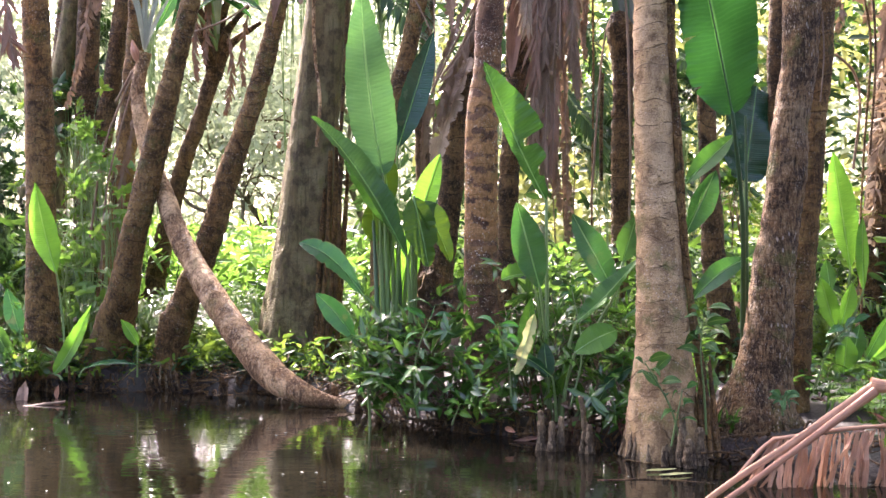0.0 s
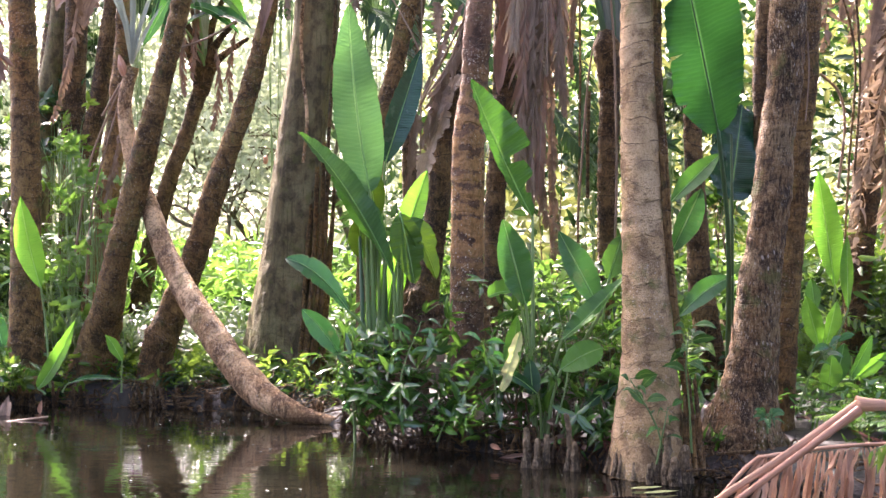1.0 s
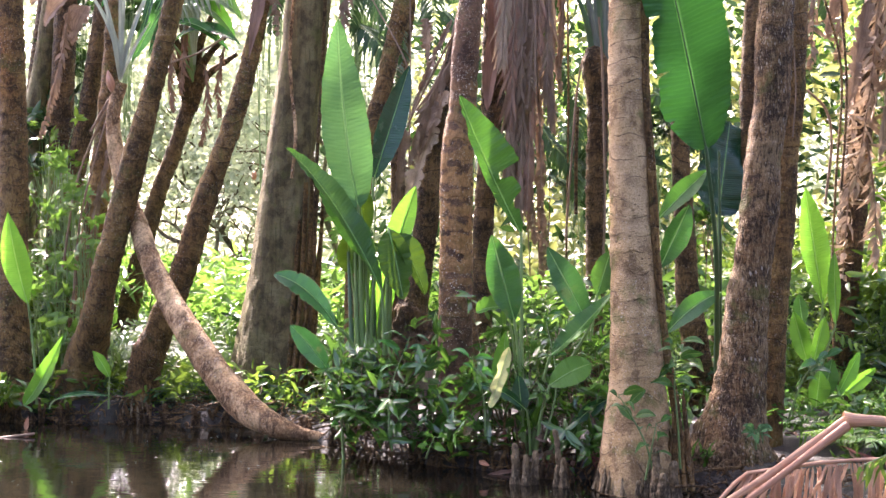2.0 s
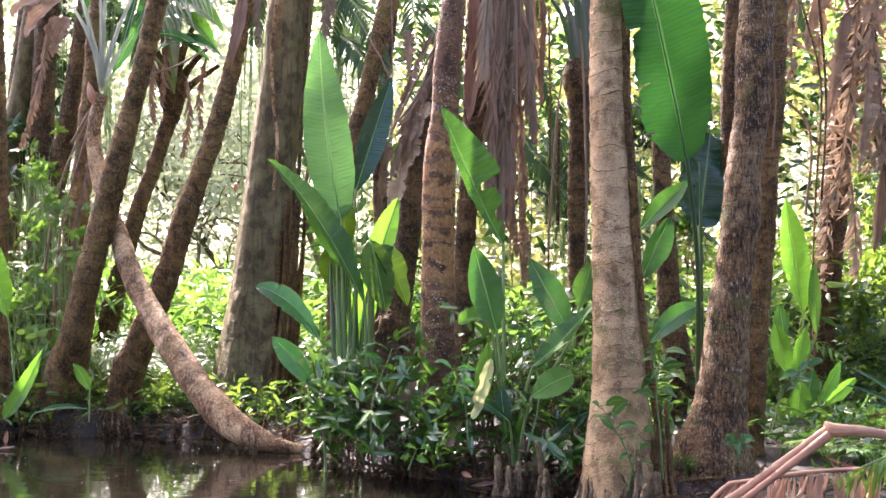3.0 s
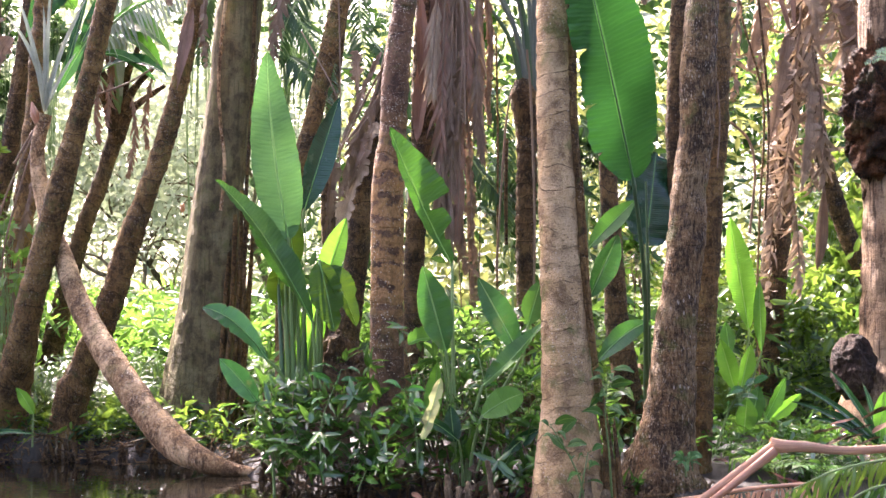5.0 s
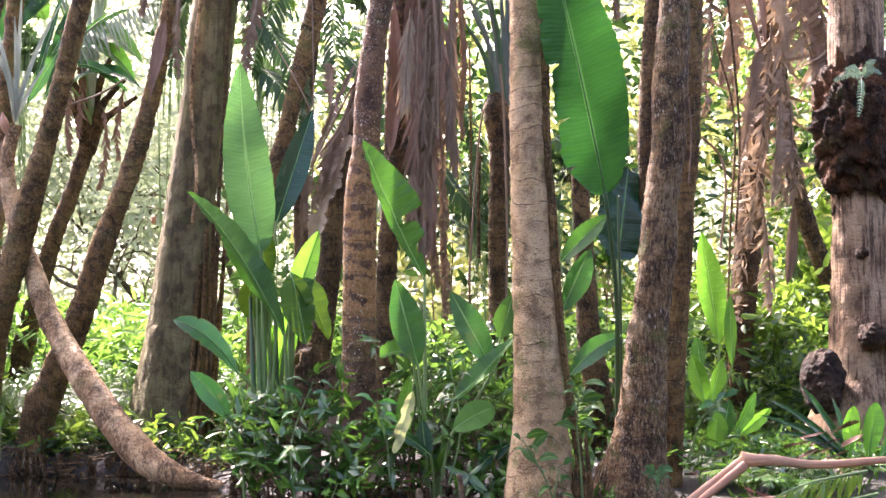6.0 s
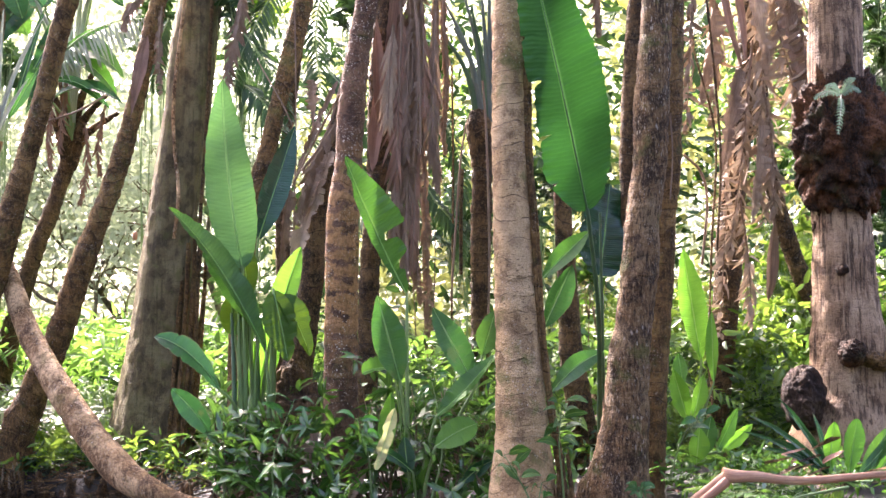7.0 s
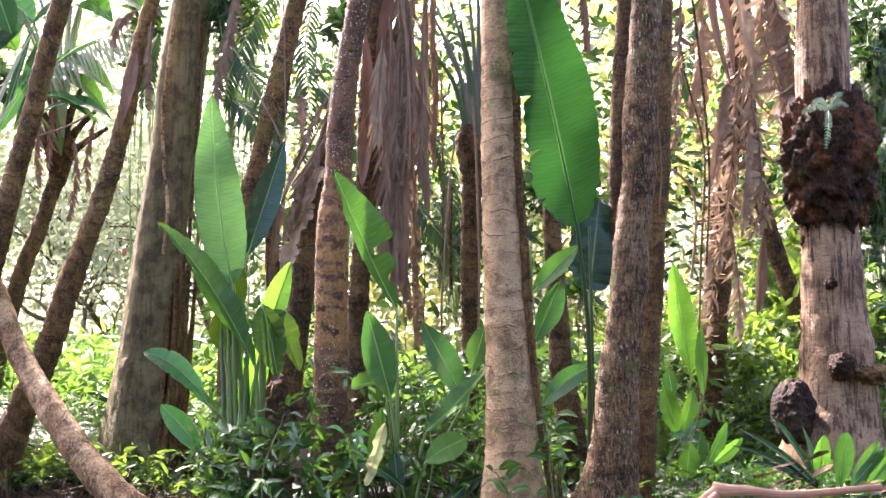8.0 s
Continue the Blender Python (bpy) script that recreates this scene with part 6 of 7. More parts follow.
vine("brown fibrous strip clinging down the pale palm trunk", ((1.616, 8.360, 4.126), (1.618, 8.360, 3.649), (1.629, 8.360, 3.236), (1.640, 8.360, 2.825), (1.663, 8.360, 2.415), (1.686, 8.360, 2.007), (1.722, 8.360, 1.600), (1.761, 8.360, 1.195), (1.812, 8.360, 0.791), (1.860, 8.360, 0.468), (1.911, 8.360, 0.187)), 0.019, BARK_BROWN, "aerial_root", 0.4, 5)
for pts, r, m in ((((-1.310, 13.000, 5.517), (-1.434, 13.050, 4.274), (-1.422, 13.050, 3.645), (-1.366, 13.000, 3.136), (-1.404, 13.000, 2.634)), 0.02, BARK_LOG), (((-1.036, 13.100, 5.421), (-1.086, 13.100, 3.780), (-1.137, 13.100, 2.832), (-1.162, 13.100, 1.633), (-1.225, 13.100, 0.749)), 0.022, BARK_DARK),
                  (((-0.462, 11.400, 4.253), (-0.114, 11.300, 3.575), (-0.087, 11.300, 3.031), (-0.114, 11.300, 1.614)), 0.008, DRY_GREY), (((0.391, 10.020, 3.808), (0.135, 10.400, 3.383), (-0.091, 10.600, 2.942)), 0.011, DRY_GREY), (((1.591, 12.500, 4.519), (1.603, 12.500, 3.434), (1.591, 12.500, 2.350), (1.579, 12.500, 1.265)), 0.012, BARK_BROWN), (((1.672, 12.300, 3.344), (1.660, 12.300, 2.751), (1.660, 12.300, 2.217)), 0.02, BARK_DARK),
                  (((3.530, 10.200, 4.160), (3.717, 10.200, 3.373), (3.668, 10.200, 2.439), (3.629, 10.200, 1.603), (3.643, 10.200, 0.915)), 0.011, BARK_BROWN), (((3.680, 11.000, 3.335), (3.860, 11.000, 3.149), (3.913, 11.000, 2.831), (3.849, 11.000, 2.248)), 0.014, DRY_GREY), (((2.943, 9.100, 3.347), (2.956, 9.100, 2.996), (2.930, 9.100, 2.645)), 0.006, DRY_GREY), (((-3.740, 13.400, 3.186), (-3.514, 13.400, 3.573), (-3.869, 13.400, 2.669), (-4.031, 13.400, 1.636)), 0.014, DRY_GREY),
                  (((-3.856, 13.200, 1.125), (-3.779, 13.200, 2.206), (-3.493, 13.200, 3.352)), 0.012, DRY_GREY), (((-2.857, 13.200, 3.924), (-2.507, 13.200, 4.051), (-2.189, 13.200, 4.242)), 0.012, DRY_GREY), (((3.691, 10.400, 5.062), (3.779, 10.400, 4.195), (3.837, 10.400, 3.232), (3.786, 10.400, 2.334)), 0.012, BARK_DARK), (((2.456, 10.600, 5.026), (2.493, 10.600, 4.535), (2.526, 10.600, 4.156)), 0.03, DRY_GREY), (((0.952, 10.900, 5.123), (1.070, 10.900, 4.409), (1.090, 10.900, 3.267)), 0.01, DRY_GREY),
                  (((0.702, 10.400, 5.055), (0.397, 10.400, 4.102), (0.199, 10.400, 3.377), (-0.024, 10.400, 3.017)), 0.012, DRY_GREY), (((-0.130, 11.800, 5.497), (-0.089, 11.800, 3.971), (-0.104, 11.800, 2.365)), 0.008, DRY_GREY), (((1.656, 11.900, 3.733), (1.595, 11.900, 3.259), (1.501, 11.900, 1.917)), 0.012, DRY_GREY), (((1.791, 11.600, 4.146), (1.828, 11.600, 3.623), (1.854, 11.600, 2.360), (1.830, 11.600, 1.456)), 0.012, DRY_GREY)):
    vine("thin hanging liana among the palms", pts, r, m)
trunk([((-0.664, 12.400, 1.467), 0.202), ((-0.621, 12.400, 2.236), 0.196), ((-0.489, 12.400, 3.136), 0.189), ((-0.407, 12.400, 3.437), 0.181), ((-0.273, 12.400, 4.043), 0.176), ((-0.126, 12.400, 4.651), 0.200), ((0.022, 12.400, 5.330), 0.201)], BARK_BROWN, "brown palm trunk curving up behind the paddle leaves", seed=41, leaves_on=3)
trunk([((-0.201, 13.200, 1.466), 0.190), ((-0.217, 13.200, 2.286), 0.172), ((-0.233, 13.200, 2.924), 0.153), ((-0.211, 13.200, 3.616), 0.127), ((-0.150, 13.200, 4.209), 0.115), ((-0.039, 13.200, 5.245), 0.115)], BARK_DARK, "dark trunk deep in the thicket", seed=42, leaves_on=3)


# ------------------------------------------------------------------ far trees in the clearing
def far_tree(base, height, seed, label, leafy=900, material=None, spread=1.0, lean=0.0):
    """A small tree with forking limbs and a loose crown."""
    local = np.random.default_rng(seed)
    tree = thing("clearing_tree", base, label, "tree", "trees in the clearing")
    tips = []

    def limb(start, way, length, radius, depth):
        bend = unit(way + local.normal(size=3) * 0.25 + np.array([0, 0, 0.1]))
        mid = start + way * length * 0.5
        end = mid + bend * length * 0.5
        g = Geo()
        tube(g, [start, mid, end], [radius, radius * 0.82, radius * 0.6], 7, 10, 0.12, 5)
        part("trunk" if depth == 0 else "limb", g, BARK_GREY, tree)
        if depth == 4:
            tips.append(end)
            return
        for k in range(2 if depth else 3):
            side = local.normal(size=3) * np.array([1, 0.6, 0.5])
            limb(end, unit(bend + side * 0.62 * spread), length * local.uniform(0.55, 0.8), radius * 0.6, depth + 1)
    limb(np.array(base) - np.array([0, 0, 0.1]), unit((lean, 0, 1)), height * 0.32, height * 0.015, 0)
    if leafy:
        g = Geo()
        c = np.array(tips)[local.integers(0, len(tips), leafy)] + local.normal(size=(leafy, 3)) * 0.28 * height / 4
        size = local.uniform(0.1, 0.24, leafy)
        leaves(g, c, random_ways(leafy, -0.2), random_ways(leafy, 0.8), size, size * 0.5)
        part("foliage", g, material or FAR, tree, kind="stuff")


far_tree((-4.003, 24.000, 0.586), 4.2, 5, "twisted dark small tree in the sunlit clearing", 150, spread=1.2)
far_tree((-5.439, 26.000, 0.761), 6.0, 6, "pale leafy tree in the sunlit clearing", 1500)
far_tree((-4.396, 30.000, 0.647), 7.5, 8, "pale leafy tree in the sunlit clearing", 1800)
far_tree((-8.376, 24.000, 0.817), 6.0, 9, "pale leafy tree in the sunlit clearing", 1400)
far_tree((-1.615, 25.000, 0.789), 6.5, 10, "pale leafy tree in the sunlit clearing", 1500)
far_tree((2.397, 22.000, 1.086), 6.5, 12, "pale leafy tree in the sunlit clearing", 1500, BRIGHT)
far_tree((7.450, 21.000, 1.308), 6.5, 13, "pale leafy tree in the sunlit clearing", 1500, BRIGHT)
far_tree((9.714, 22.000, 1.405), 7.5, 14, "pale leafy tree in the sunlit clearing", 1600, BRIGHT)

# ------------------------------------------------------------------ the water's edge
def knee(name, base, height, radius, seed, label, material=None, group="root knees", lean=0.1):
    local = np.random.default_rng(seed)
    b = np.array([base[0], base[1], -0.12])
    t = thing(name, tuple(b), label, "root", group)
    g = Geo()
    top = b + np.array([local.normal() * lean * height, local.normal() * lean * height, height + 0.12])
    tube(g, [b, (b + top) / 2 + local.normal(size=3) * 0.012, top - np.array([0, 0, radius * 0.6]), top], [radius * 1.25, radius * 0.9, radius * 0.62, radius * 0.25], 16, 34, 0.4, 24)
    part("stump", g, material or WOOD_KNEE, t)


for k, (x, h, d, r) in enumerate(((956, 0.30, 8.75, 0.036), (975, 0.22, 8.7, 0.034), (992, 0.25, 8.75, 0.032), (1024, 0.16, 8.65, 0.03), (1034, 0.40, 8.75, 0.03), (1046, 0.22, 8.6, 0.034), (1195, 0.27, 8.15, 0.03), (1208, 0.36, 8.1, 0.036), (1228, 0.2, 8.05, 0.05), (1245, 0.26, 8.15, 0.05), (1180, 0.14, 8.1, 0.03))):
    knee("root_knee", (d * (x - 784) / 2074.6, d), h, r, k, "weathered grey root knee standing in the shallows")
edge = np.random.default_rng(21)
for k in range(80):
    x = edge.uniform(-6.0, -0.6) if k < 62 else edge.uniform(-0.6, 1.6)
    y = np.interp(x, BANK_X, BANK_Y) - edge.uniform(0.0, 0.22)
    knee("root_knee", (x, y), edge.uniform(0.08, 0.26), edge.uniform(0.018, 0.045), 100 + k, "small dark root knee along the muddy bank", BARK_DARK, "bank root knees", 0.3)

# the tangle of fine roots and twigs that faces the bank
mat_geo = Geo()
for k in range(900):
    x = edge.uniform(-6.2, 4.2)
    y = np.interp(x, BANK_X, BANK_Y) + edge.uniform(-0.2, 0.3)
    a = np.array([x, y, max(ground_z(x, y), -0.05) + edge.uniform(0.0, 0.1)])
    b = a + np.array([edge.normal() * 0.22, edge.normal() * 0.08 - 0.08, edge.uniform(-0.16, 0.1)])
    tube(mat_geo, [a, (a + b) / 2 + edge.normal(size=3) * 0.04, b], np.array([1.0, 0.8, 0.5]) * edge.uniform(0.004, 0.013), 5, 7, cap=False)
alone("root_mat", mat_geo, BARK_DARK, "dark tangle of roots and twigs along the bank", "roots", "stuff")

# a bundle of aerial roots down the shaded side of the grey tree
for k in range(9):
    x = -1.48 + 0.036 * k + edge.normal() * 0.01
    y = 13.02 + 0.012 * (k - 3) ** 2
    top = edge.uniform(1.6, 2.9)
    vine("brown aerial root running down the grey tree", ((x + 0.13 + edge.normal() * 0.02, y + 0.14, top), (x + 0.08, y + 0.08, top * 0.66), (x + 0.03, y, top * 0.3), (x - 0.02, y - 0.1, -0.02)), edge.uniform(0.014, 0.03), BARK_BROWN, "aerial_root", 0.25)

# fallen sheaths, husks and litter
def husk(name, base, tip, width, material, label, **shape):
    t = thing(name, base, label, "leaf", "fallen leaves")
    g = Geo()
    blade(g, base, tip, width, rows=18, **shape)
    part("dry_blade", g, material, t)


husk("fallen_leaf", (0.353, 9.150, 0.278), (0.506, 9.200, 0.551), 0.07, DRY_GREY, "curled red-brown dead leaf in the shrubs", fold=40, wave=0.04)
husk("fallen_leaf", (0.029, 9.900, 0.932), (0.076, 9.800, 0.489), 0.16, DRY_GREY, "large brown dead sheath against the trunk", fold=25, wave=0.05)
husk("fallen_leaf", (-0.234, 9.900, 0.741), (-0.198, 9.800, 0.324), 0.12, HUSK_PURPLE, "purple-brown dead sheath in the clump", fold=25, wave=0.05)
husk("fallen_leaf", (-0.029, 9.900, 0.741), (-0.057, 9.800, 0.324), 0.1, HUSK_PURPLE, "purple-brown dead sheath in the clump", fold=25, wave=0.05)
husk("fallen_leaf", (0.480, 9.050, 0.117), (0.555, 9.000, 0.090), 0.045, DRY_RED, "orange fallen leaf at the water's edge", fold=20)
husk("fallen_leaf", (-4.160, 11.600, -0.116), (-4.185, 11.700, 0.197), 0.12, DRY_GREY, "curled brown leaf hanging over the pond", fold=50, wave=0.06, curl=0.05)
husk("fallen_leaf", (-3.891, 11.800, -0.007), (-3.873, 11.800, 0.129), 0.05, DRY_RED, "small brown leaf hanging over the pond", fold=35)
husk("fallen_leaf", (1.36, 7.86, 0.012), (1.58, 7.92, 0.016), 0.08, LEAF_FADED, "yellow-green leaf floating on the pond", fold=3, wave=0.006, face=(0, 0, 1))
husk("fallen_leaf", (1.42, 7.72, 0.012), (1.66, 7.78, 0.016), 0.07, LEAF_FADED, "yellow-green leaf floating on the pond", fold=3, wave=0.006, face=(0, 0, 1))
husk("fallen_leaf", (1.344, 8.500, 0.017), (1.434, 8.450, 0.013), 0.03, HUSK_RED, "small dark red fallen leaf at the water's edge", fold=10, face=(0, -0.3, 1))
for k in range(46):
    x, y = edge.uniform(2.9, 5.4), edge.uniform(7.2, 11.0)
    if y < np.interp(x, BANK_X, BANK_Y) + 0.2:
        continue
    z = ground_z(x, y) + 0.03
    a = edge.uniform(0, 6.28)
    ln = edge.uniform(0.12, 0.4)
    husk("fallen_leaf", (x, y, z), (x + math.cos(a) * ln, y + math.sin(a) * ln, z + edge.uniform(0, 0.1)), edge.uniform(0.04, 0.1), (BARK_BROWN, HUSK_PURPLE, HUSK_RED)[k % 3], "dry fallen leaf on the muddy bank", fold=25, wave=0.03, face=(0, -0.3, 1))


for k, (x, y) in enumerate(((1330, 838), (1362, 822), (1395, 835), (1420, 812), (1385, 850), (1440, 838), (1350, 860), (1410, 858), (1520, 855), (1550, 870))):
    d = 8.3 - 0.1 * (k % 4)
    px, pz = d * (x + 292 - 784) / 2075, 1.5 + d * (441 - (y - 182)) / 2075
    z = max(ground_z(px, d) + 0.03, pz - 0.03)
    a = edge.uniform(-0.5, 0.5)
    husk("fallen_sheath", (px, d, z), (px + math.cos(a) * 0.2, d + math.sin(a) * 0.15, z + edge.uniform(0.02, 0.12)), edge.uniform(0.02, 0.04), (BARK_BROWN, DRY_RED, BARK_DARK, BARK_BROWN)[k % 4], "curled brown leaf sheath lying on the bank", fold=45, wave=0.03, strip=0.5, face=(0, -0.5, 0.8))


def stick(label, pts, r, material):
    t = thing("stick", pts[0], label, "stick", "sticks")
    g = Geo()
    tube(g, pts, [r, r * 0.9, r * 0.6], 8, 24, 0.15, 14)
    part("wood", g, material, t)


stick("bare pale stick lying at the pond's far edge", ((-4.475, 11.000, -0.075), (-4.017, 11.200, -0.017), (-3.644, 11.300, 0.029)), 0.02, DRY_GREY)
stick("thin stick lying in the water beside the palm", ((1.780, 8.100, 0.090), (1.898, 8.100, 0.098), (2.015, 8.100, 0.087)), 0.010, BARK_DARK)
stick("sunken twig in the pond", ((1.0, 7.6, 0.0), (1.4, 7.62, 0.004), (1.75, 7.5, -0.002)), 0.006, BARK_DARK)
vine("pale stem standing in the pond's edge", ((-0.616, 9.900, -0.022), (-0.624, 9.950, 0.162), (-0.636, 10.000, 0.541)), 0.012, STEM_GREEN, "reed_stem")

# brown stems, dead leaf bases and litter under the shrubs at the water's edge
for k in range(34):
    x = edge.uniform(-0.6, 1.5)
    y = np.interp(x, BANK_X, BANK_Y) + edge.uniform(-0.12, 0.08)
    h = edge.uniform(0.15, 0.6)
    stick("brown woody stem rising from the muddy bank", ((x, y, -0.05), (x + edge.normal() * 0.05, y + 0.02, h * 0.5), (x + edge.normal() * 0.12, y + 0.06, h)), edge.uniform(0.006, 0.014), (BARK_DARK, WOOD_KNEE, BARK_BROWN)[k % 3])
for k in range(22):
    x = edge.uniform(-0.6, 1.5)
    y = np.interp(x, BANK_X, BANK_Y) + edge.uniform(-0.14, 0.1)
    z = edge.uniform(0.03, 0.3)
    husk("fallen_leaf", (x, y, z), (x + edge.normal() * 0.12, y - 0.02, z - edge.uniform(-0.04, 0.14)), edge.uniform(0.03, 0.08), (HUSK_PURPLE, DRY_GREY, HUSK_RED, DRY_GREY)[k % 4], "brown dead leaf caught under the shrubs", fold=35, wave=0.03)

# petals and bubbles adrift
specks = Geo()
count = 130
at = np.stack([edge.uniform(-5, 1.6, count), edge.uniform(6.8, 11.8, count), np.full(count, 0.006)], 1)
size = edge.uniform(0.012, 0.035, count)
leaves(specks, at, unit(np.stack([edge.normal(size=count), edge.normal(size=count), np.zeros(count)], 1)), np.repeat([[0.0, 0.0, 1.0]], count, 0), size, size * 0.7, 0.0, 0.2)
alone("petals", specks, STEM_GREY, "pale petals and specks adrift on the pond", "debris", "stuff")


# ------------------------------------------------------------------ the great dry frond in the foreground
dry = thing("fallen_frond", (2.538, 6.900, 0.683), "pinkish-tan dry palm frond broken over and trailing into the water", "frond", "foreground fronds")
g = Geo()
tube(g, [(1.435, 6.750, -0.010), (1.691, 6.800, 0.159), (2.100, 6.850, 0.407), (2.541, 6.900, 0.692)], [0.018, 0.02, 0.025, 0.035], 12, 40, 0.1, 9, flat=0.55)
part("stalk", g, DRY_TAN, dry, "ridged pink-brown stalk")
g = Geo()
tube(g, [(1.526, 6.720, -0.003), (1.756, 6.770, 0.133), (2.137, 6.820, 0.392), (2.537, 6.870, 0.669)], [0.016, 0.019, 0.022, 0.03], 10, 40, 0.08, 9, flat=0.6)
part("stalk", g, DRY_RED, dry, "ridged pink-brown stalk")
g = Geo()
tube(g, [(2.514, 6.900, 0.705), (2.588, 6.900, 0.692), (2.744, 6.950, 0.683), (3.079, 7.000, 0.648), (3.697, 7.100, 0.672)], [0.042, 0.04, 0.032, 0.026, 0.022], 12, 40, 0.08, 8, flat=0.55)
part("stalk", g, DRY_TAN, dry, "ridged pink-brown stalk")


def pleated(parent, edge_from, edge_to, drops, count, material, seed, flare=0.03):
    """A row of leaflets hanging side by side from a rib, each a folded strip."""
    local = np.random.default_rng(seed)
    a, b = np.asarray(edge_from, float), np.asarray(edge_to, float)
    g = Geo()
    tube(g, [a, (a + b) / 2 + np.array([0, 0, 0.02]), b], [0.014, 0.013, 0.01], 8, 20, 0.1, 10)
    part("rachis", g, material, parent)
    for k in range(count):
        s = (k + 0.5) / count
        p = a + (b - a) * s + np.array([0, 0, -0.005])
        drop = drops * local.uniform(0.9, 1.12)
        tip = p + np.array([-0.17 + 0.17 * s + local.normal() * flare, -0.05 + local.normal() * 0.05, -drop])
        g = Geo()
        blade(g, p, tip, local.uniform(0.022, 0.044), fold=45, full=0.35, strip=0.45, wave=0.03, rows=24, turn=local.uniform(-60, 60), curl=local.uniform(-0.05, 0.09), bow=local.uniform(-0.03, 0.03))
        part("leaflet", g, material, parent)


pleated(dry, (2.083, 7.400, 0.298), (3.074, 7.450, 0.390), 0.41, 40, DRY_TAN, 4, 0.05)
g = Geo()
tube(g, [(1.828, 7.350, 0.058), (2.001, 7.400, 0.227), (2.097, 7.400, 0.305)], [0.010, 0.015, 0.014], 8, 16, 0.1, 10)
part("rachis", g, DRY_TAN, dry)
for k, pts in enumerate((((3.216, 6.700, 0.643), (2.866, 6.750, 0.567), (2.579, 6.800, 0.437)), ((3.184, 6.500, 0.541), (2.966, 6.600, 0.464), (2.753, 6.650, 0.313)))):
    hanging("green feather frond drooping over the dry frond", pts, 0.01, 18, 0.26, 0.026, SHRUB if k else CREEPER, "palm_frond", 0.9, 0.5, 0.5, (0, -0.5, 0.8), 0.25, "foreground fronds", STEM_GREEN)

# ------------------------------------------------------------------ sword-leaved rosette, ferns and rocks on the right bank
sword = thing("sword_plant", (4.028, 8.700, 0.458), "rosette of stiff dark green sword leaves on the bank", "plant", "right bank plants")
for tip, w in (((3.302, 8.500, 0.959), 0.081), ((3.261, 8.560, 0.834), 0.065), ((3.594, 8.620, 1.077), 0.076), ((3.511, 8.680, 0.766), 0.081), ((3.811, 8.740, 0.861), 0.065), ((3.494, 8.800, 0.679), 0.076), ((3.974, 8.860, 0.948), 0.065), ((3.790, 8.920, 0.946), 0.060)):
    g = Geo()
    blade(g, (4.028, 8.700, 0.478), tip, w * 0.75, fold=25, full=0.35, sag=0.05, wave=0.006, ripple=0.0)
    part("sword_leaf", g, LEAF_BLUE, sword)
young = thing("paddle_leaf_plant", (4.086, 8.500, 0.461), "low plant with rounded upright green leaves", "plant", "right bank plants")
for base, tip, w, mat in (((3.908, 8.450, 0.520), (3.956, 8.450, 0.904), 0.130, LEAF_GLOW), ((4.044, 8.430, 0.487), (4.130, 8.430, 0.929), 0.158, LEAF_FRESH), ((4.123, 8.410, 0.496), (4.377, 8.410, 0.860), 0.112, LEAF_DEEP), ((4.086, 8.390, 0.482), (4.409, 8.390, 0.802), 0.084, LEAF_GLOSS), ((4.199, 8.370, 0.466), (4.526, 8.370, 0.852), 0.158, LEAF_FRESH)):
    paddle_leaf(young, base, tip, w, mat, (4.086, 8.500, 0.431), 0.008, fold=14, full=0.6, power=0.6)
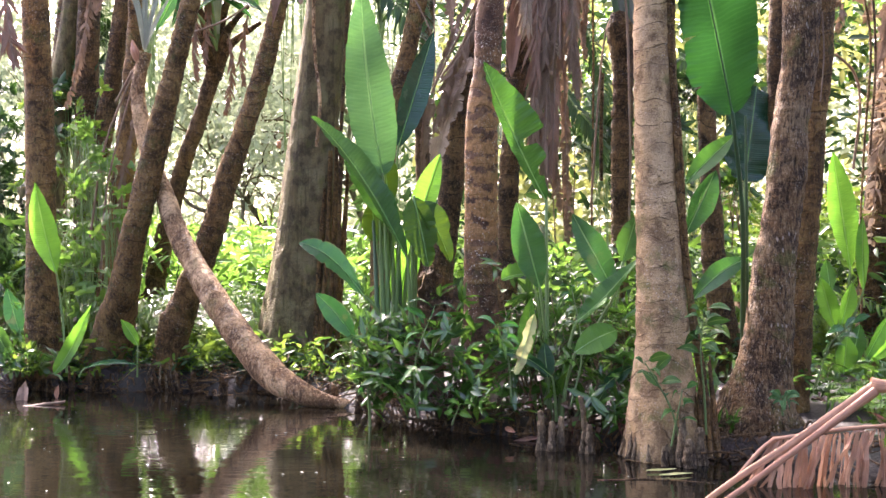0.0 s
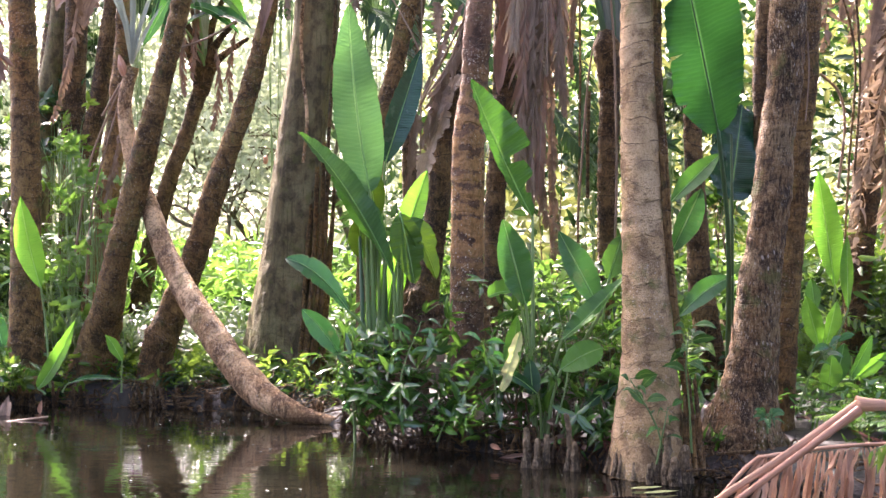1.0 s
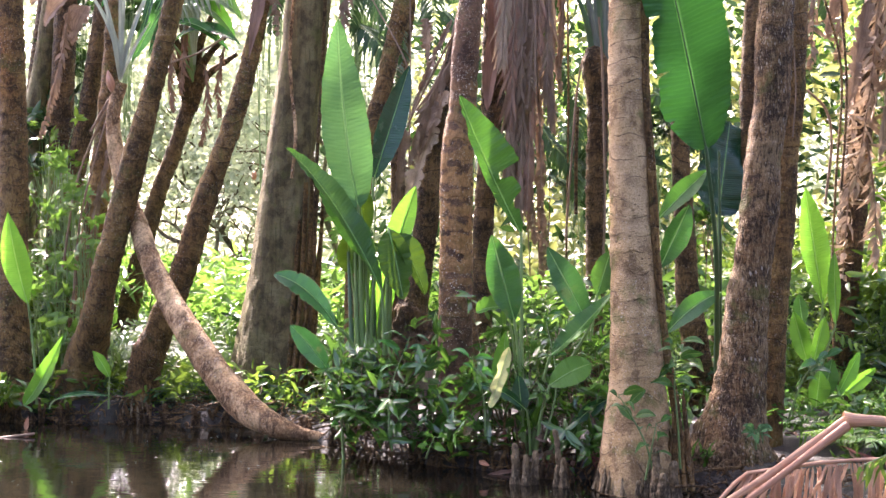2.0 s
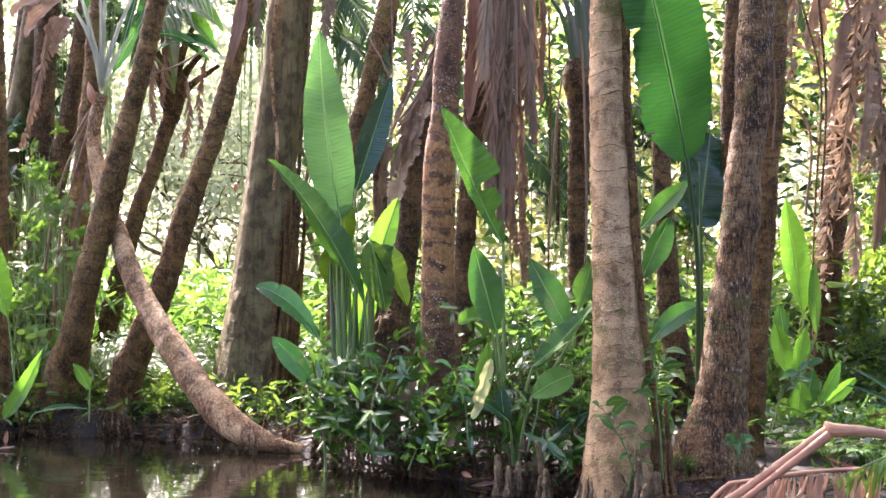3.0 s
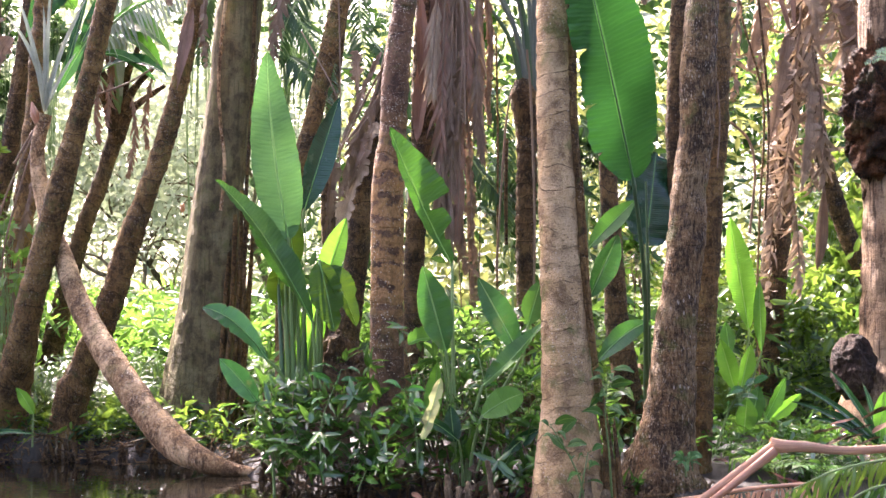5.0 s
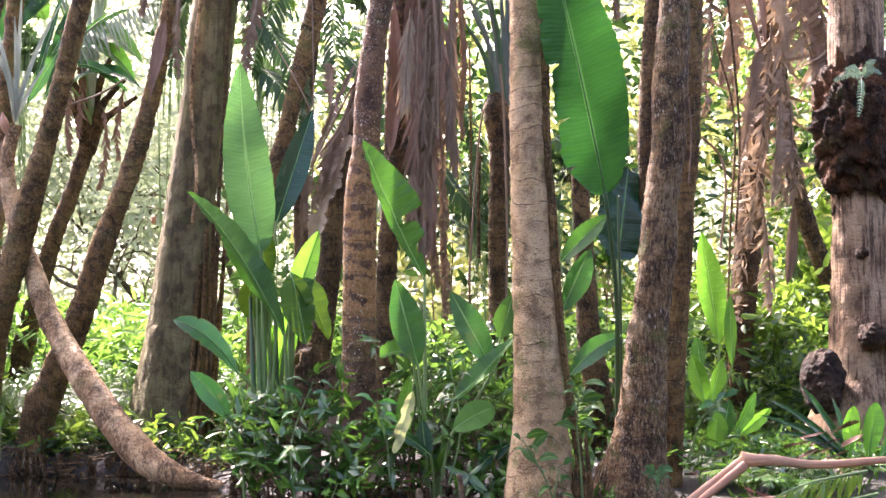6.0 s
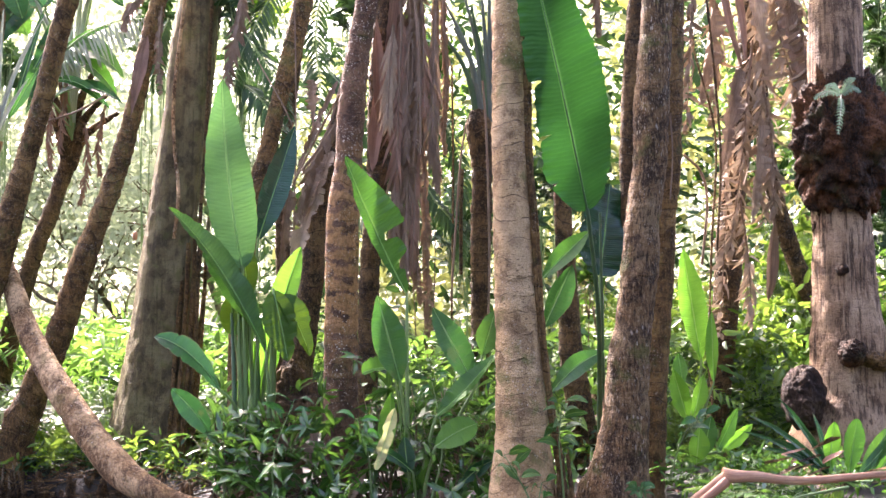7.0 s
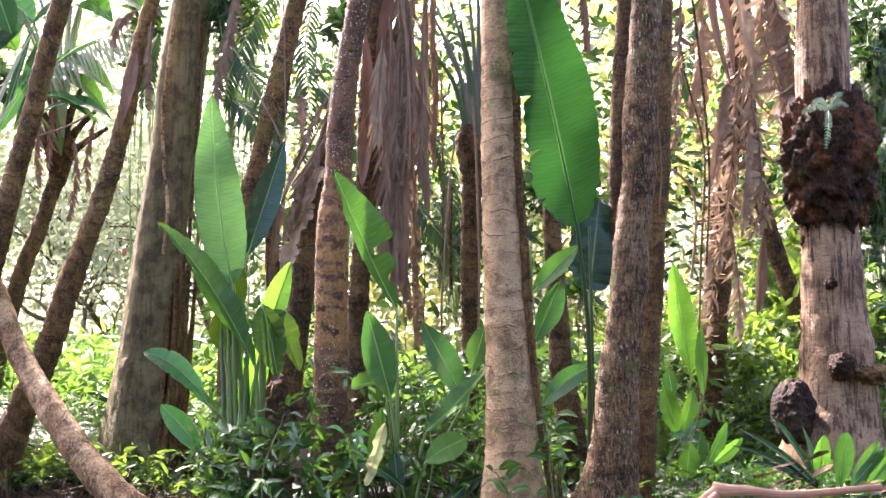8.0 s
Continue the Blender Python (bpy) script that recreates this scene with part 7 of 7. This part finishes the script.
for k, (x, y, d) in enumerate(((1330, 830, 8.6), (1300, 790, 9.2), (1360, 850, 8.2), (1430, 845, 8.6), (1235, 800, 9.2), (1270, 840, 8.6))):
    t = thing("fern", (d * (x + 285 - 784) / 2075, d, ground_z(d * (x + 285 - 784) / 2075, d)), "small green fern on the muddy bank", "fern", "right bank plants")
    root = np.array(t.location)
    for j in range(7):
        a = j / 7 * 6.28 + k
        rib, fl = Geo(), Geo()
        way = np.array([math.cos(a), math.sin(a) * 0.7, 0])
        frond(rib, fl, [root, root + way * 0.16 + np.array([0, 0, 0.2]), root + way * 0.4 + np.array([0, 0, 0.18])], 0.005, 16, 0.1, 0.02, 0.2, 0.1, 0.9, 0.15, (0, 0, 1), 0.08)
        part("rachis", rib, STEM_GREEN, t)
        part("frond_blade", fl, CREEPER if k % 2 else SHRUB, t, kind="stuff")
perch = thing("fern", (4.441, 9.200, 3.408), "pale silvery fern growing from the burl", "fern", "right bank plants")
for k, (tip, s) in enumerate((((4.125, 9.000, 3.479), 0), ((4.518, 9.000, 3.544), 0), ((4.295, 8.950, 3.183), 0), ((4.249, 9.050, 3.587), 0), ((4.522, 9.100, 3.676), 0))):
    rib, fl = Geo(), Geo()
    root = np.array((4.422, 9.150, 3.541))
    frond(rib, fl, [root, (root + np.array(tip)) / 2 + np.array([0, -0.03, 0.04]), np.array(tip)], 0.004, 14, 0.045, 0.014, 0.2, 0.1, 0.9, 0.1, (0, -1, 0.4), 0.06)
    part("rachis", rib, STEM_GREY, perch)
    part("frond_blade", fl, SILVER, perch, kind="stuff")


def rock(centre, size, seed):
    g = lump(None, "", centre, size, None, 0.35, 3.0 + seed % 3, 20)
    alone("rock", g, BARK_WEATHERED, "pale weathered boulder half hidden in the undergrowth", "rock", "", "boulders")


for k, (x, y, d, w) in enumerate(((1325, 545, 12.5, 0.14), (1330, 590, 12.2, 0.16), (1300, 560, 12.8, 0.15))):
    rock((d * (x - 784) / 2075, d, 1.5 + d * (441 - y) / 2075), (w * 1.3, w, w), k)
flower = thing("red_flower", (-2.027, 14.500, 2.793), "small red flower head at the end of a twig", "flower", "flowers")
part("bloom", lump(None, "", (-2.027, 14.500, 2.793), (0.03, 0.03, 0.05), None, 0.4, 30.0, 10), DRY_RED, flower)
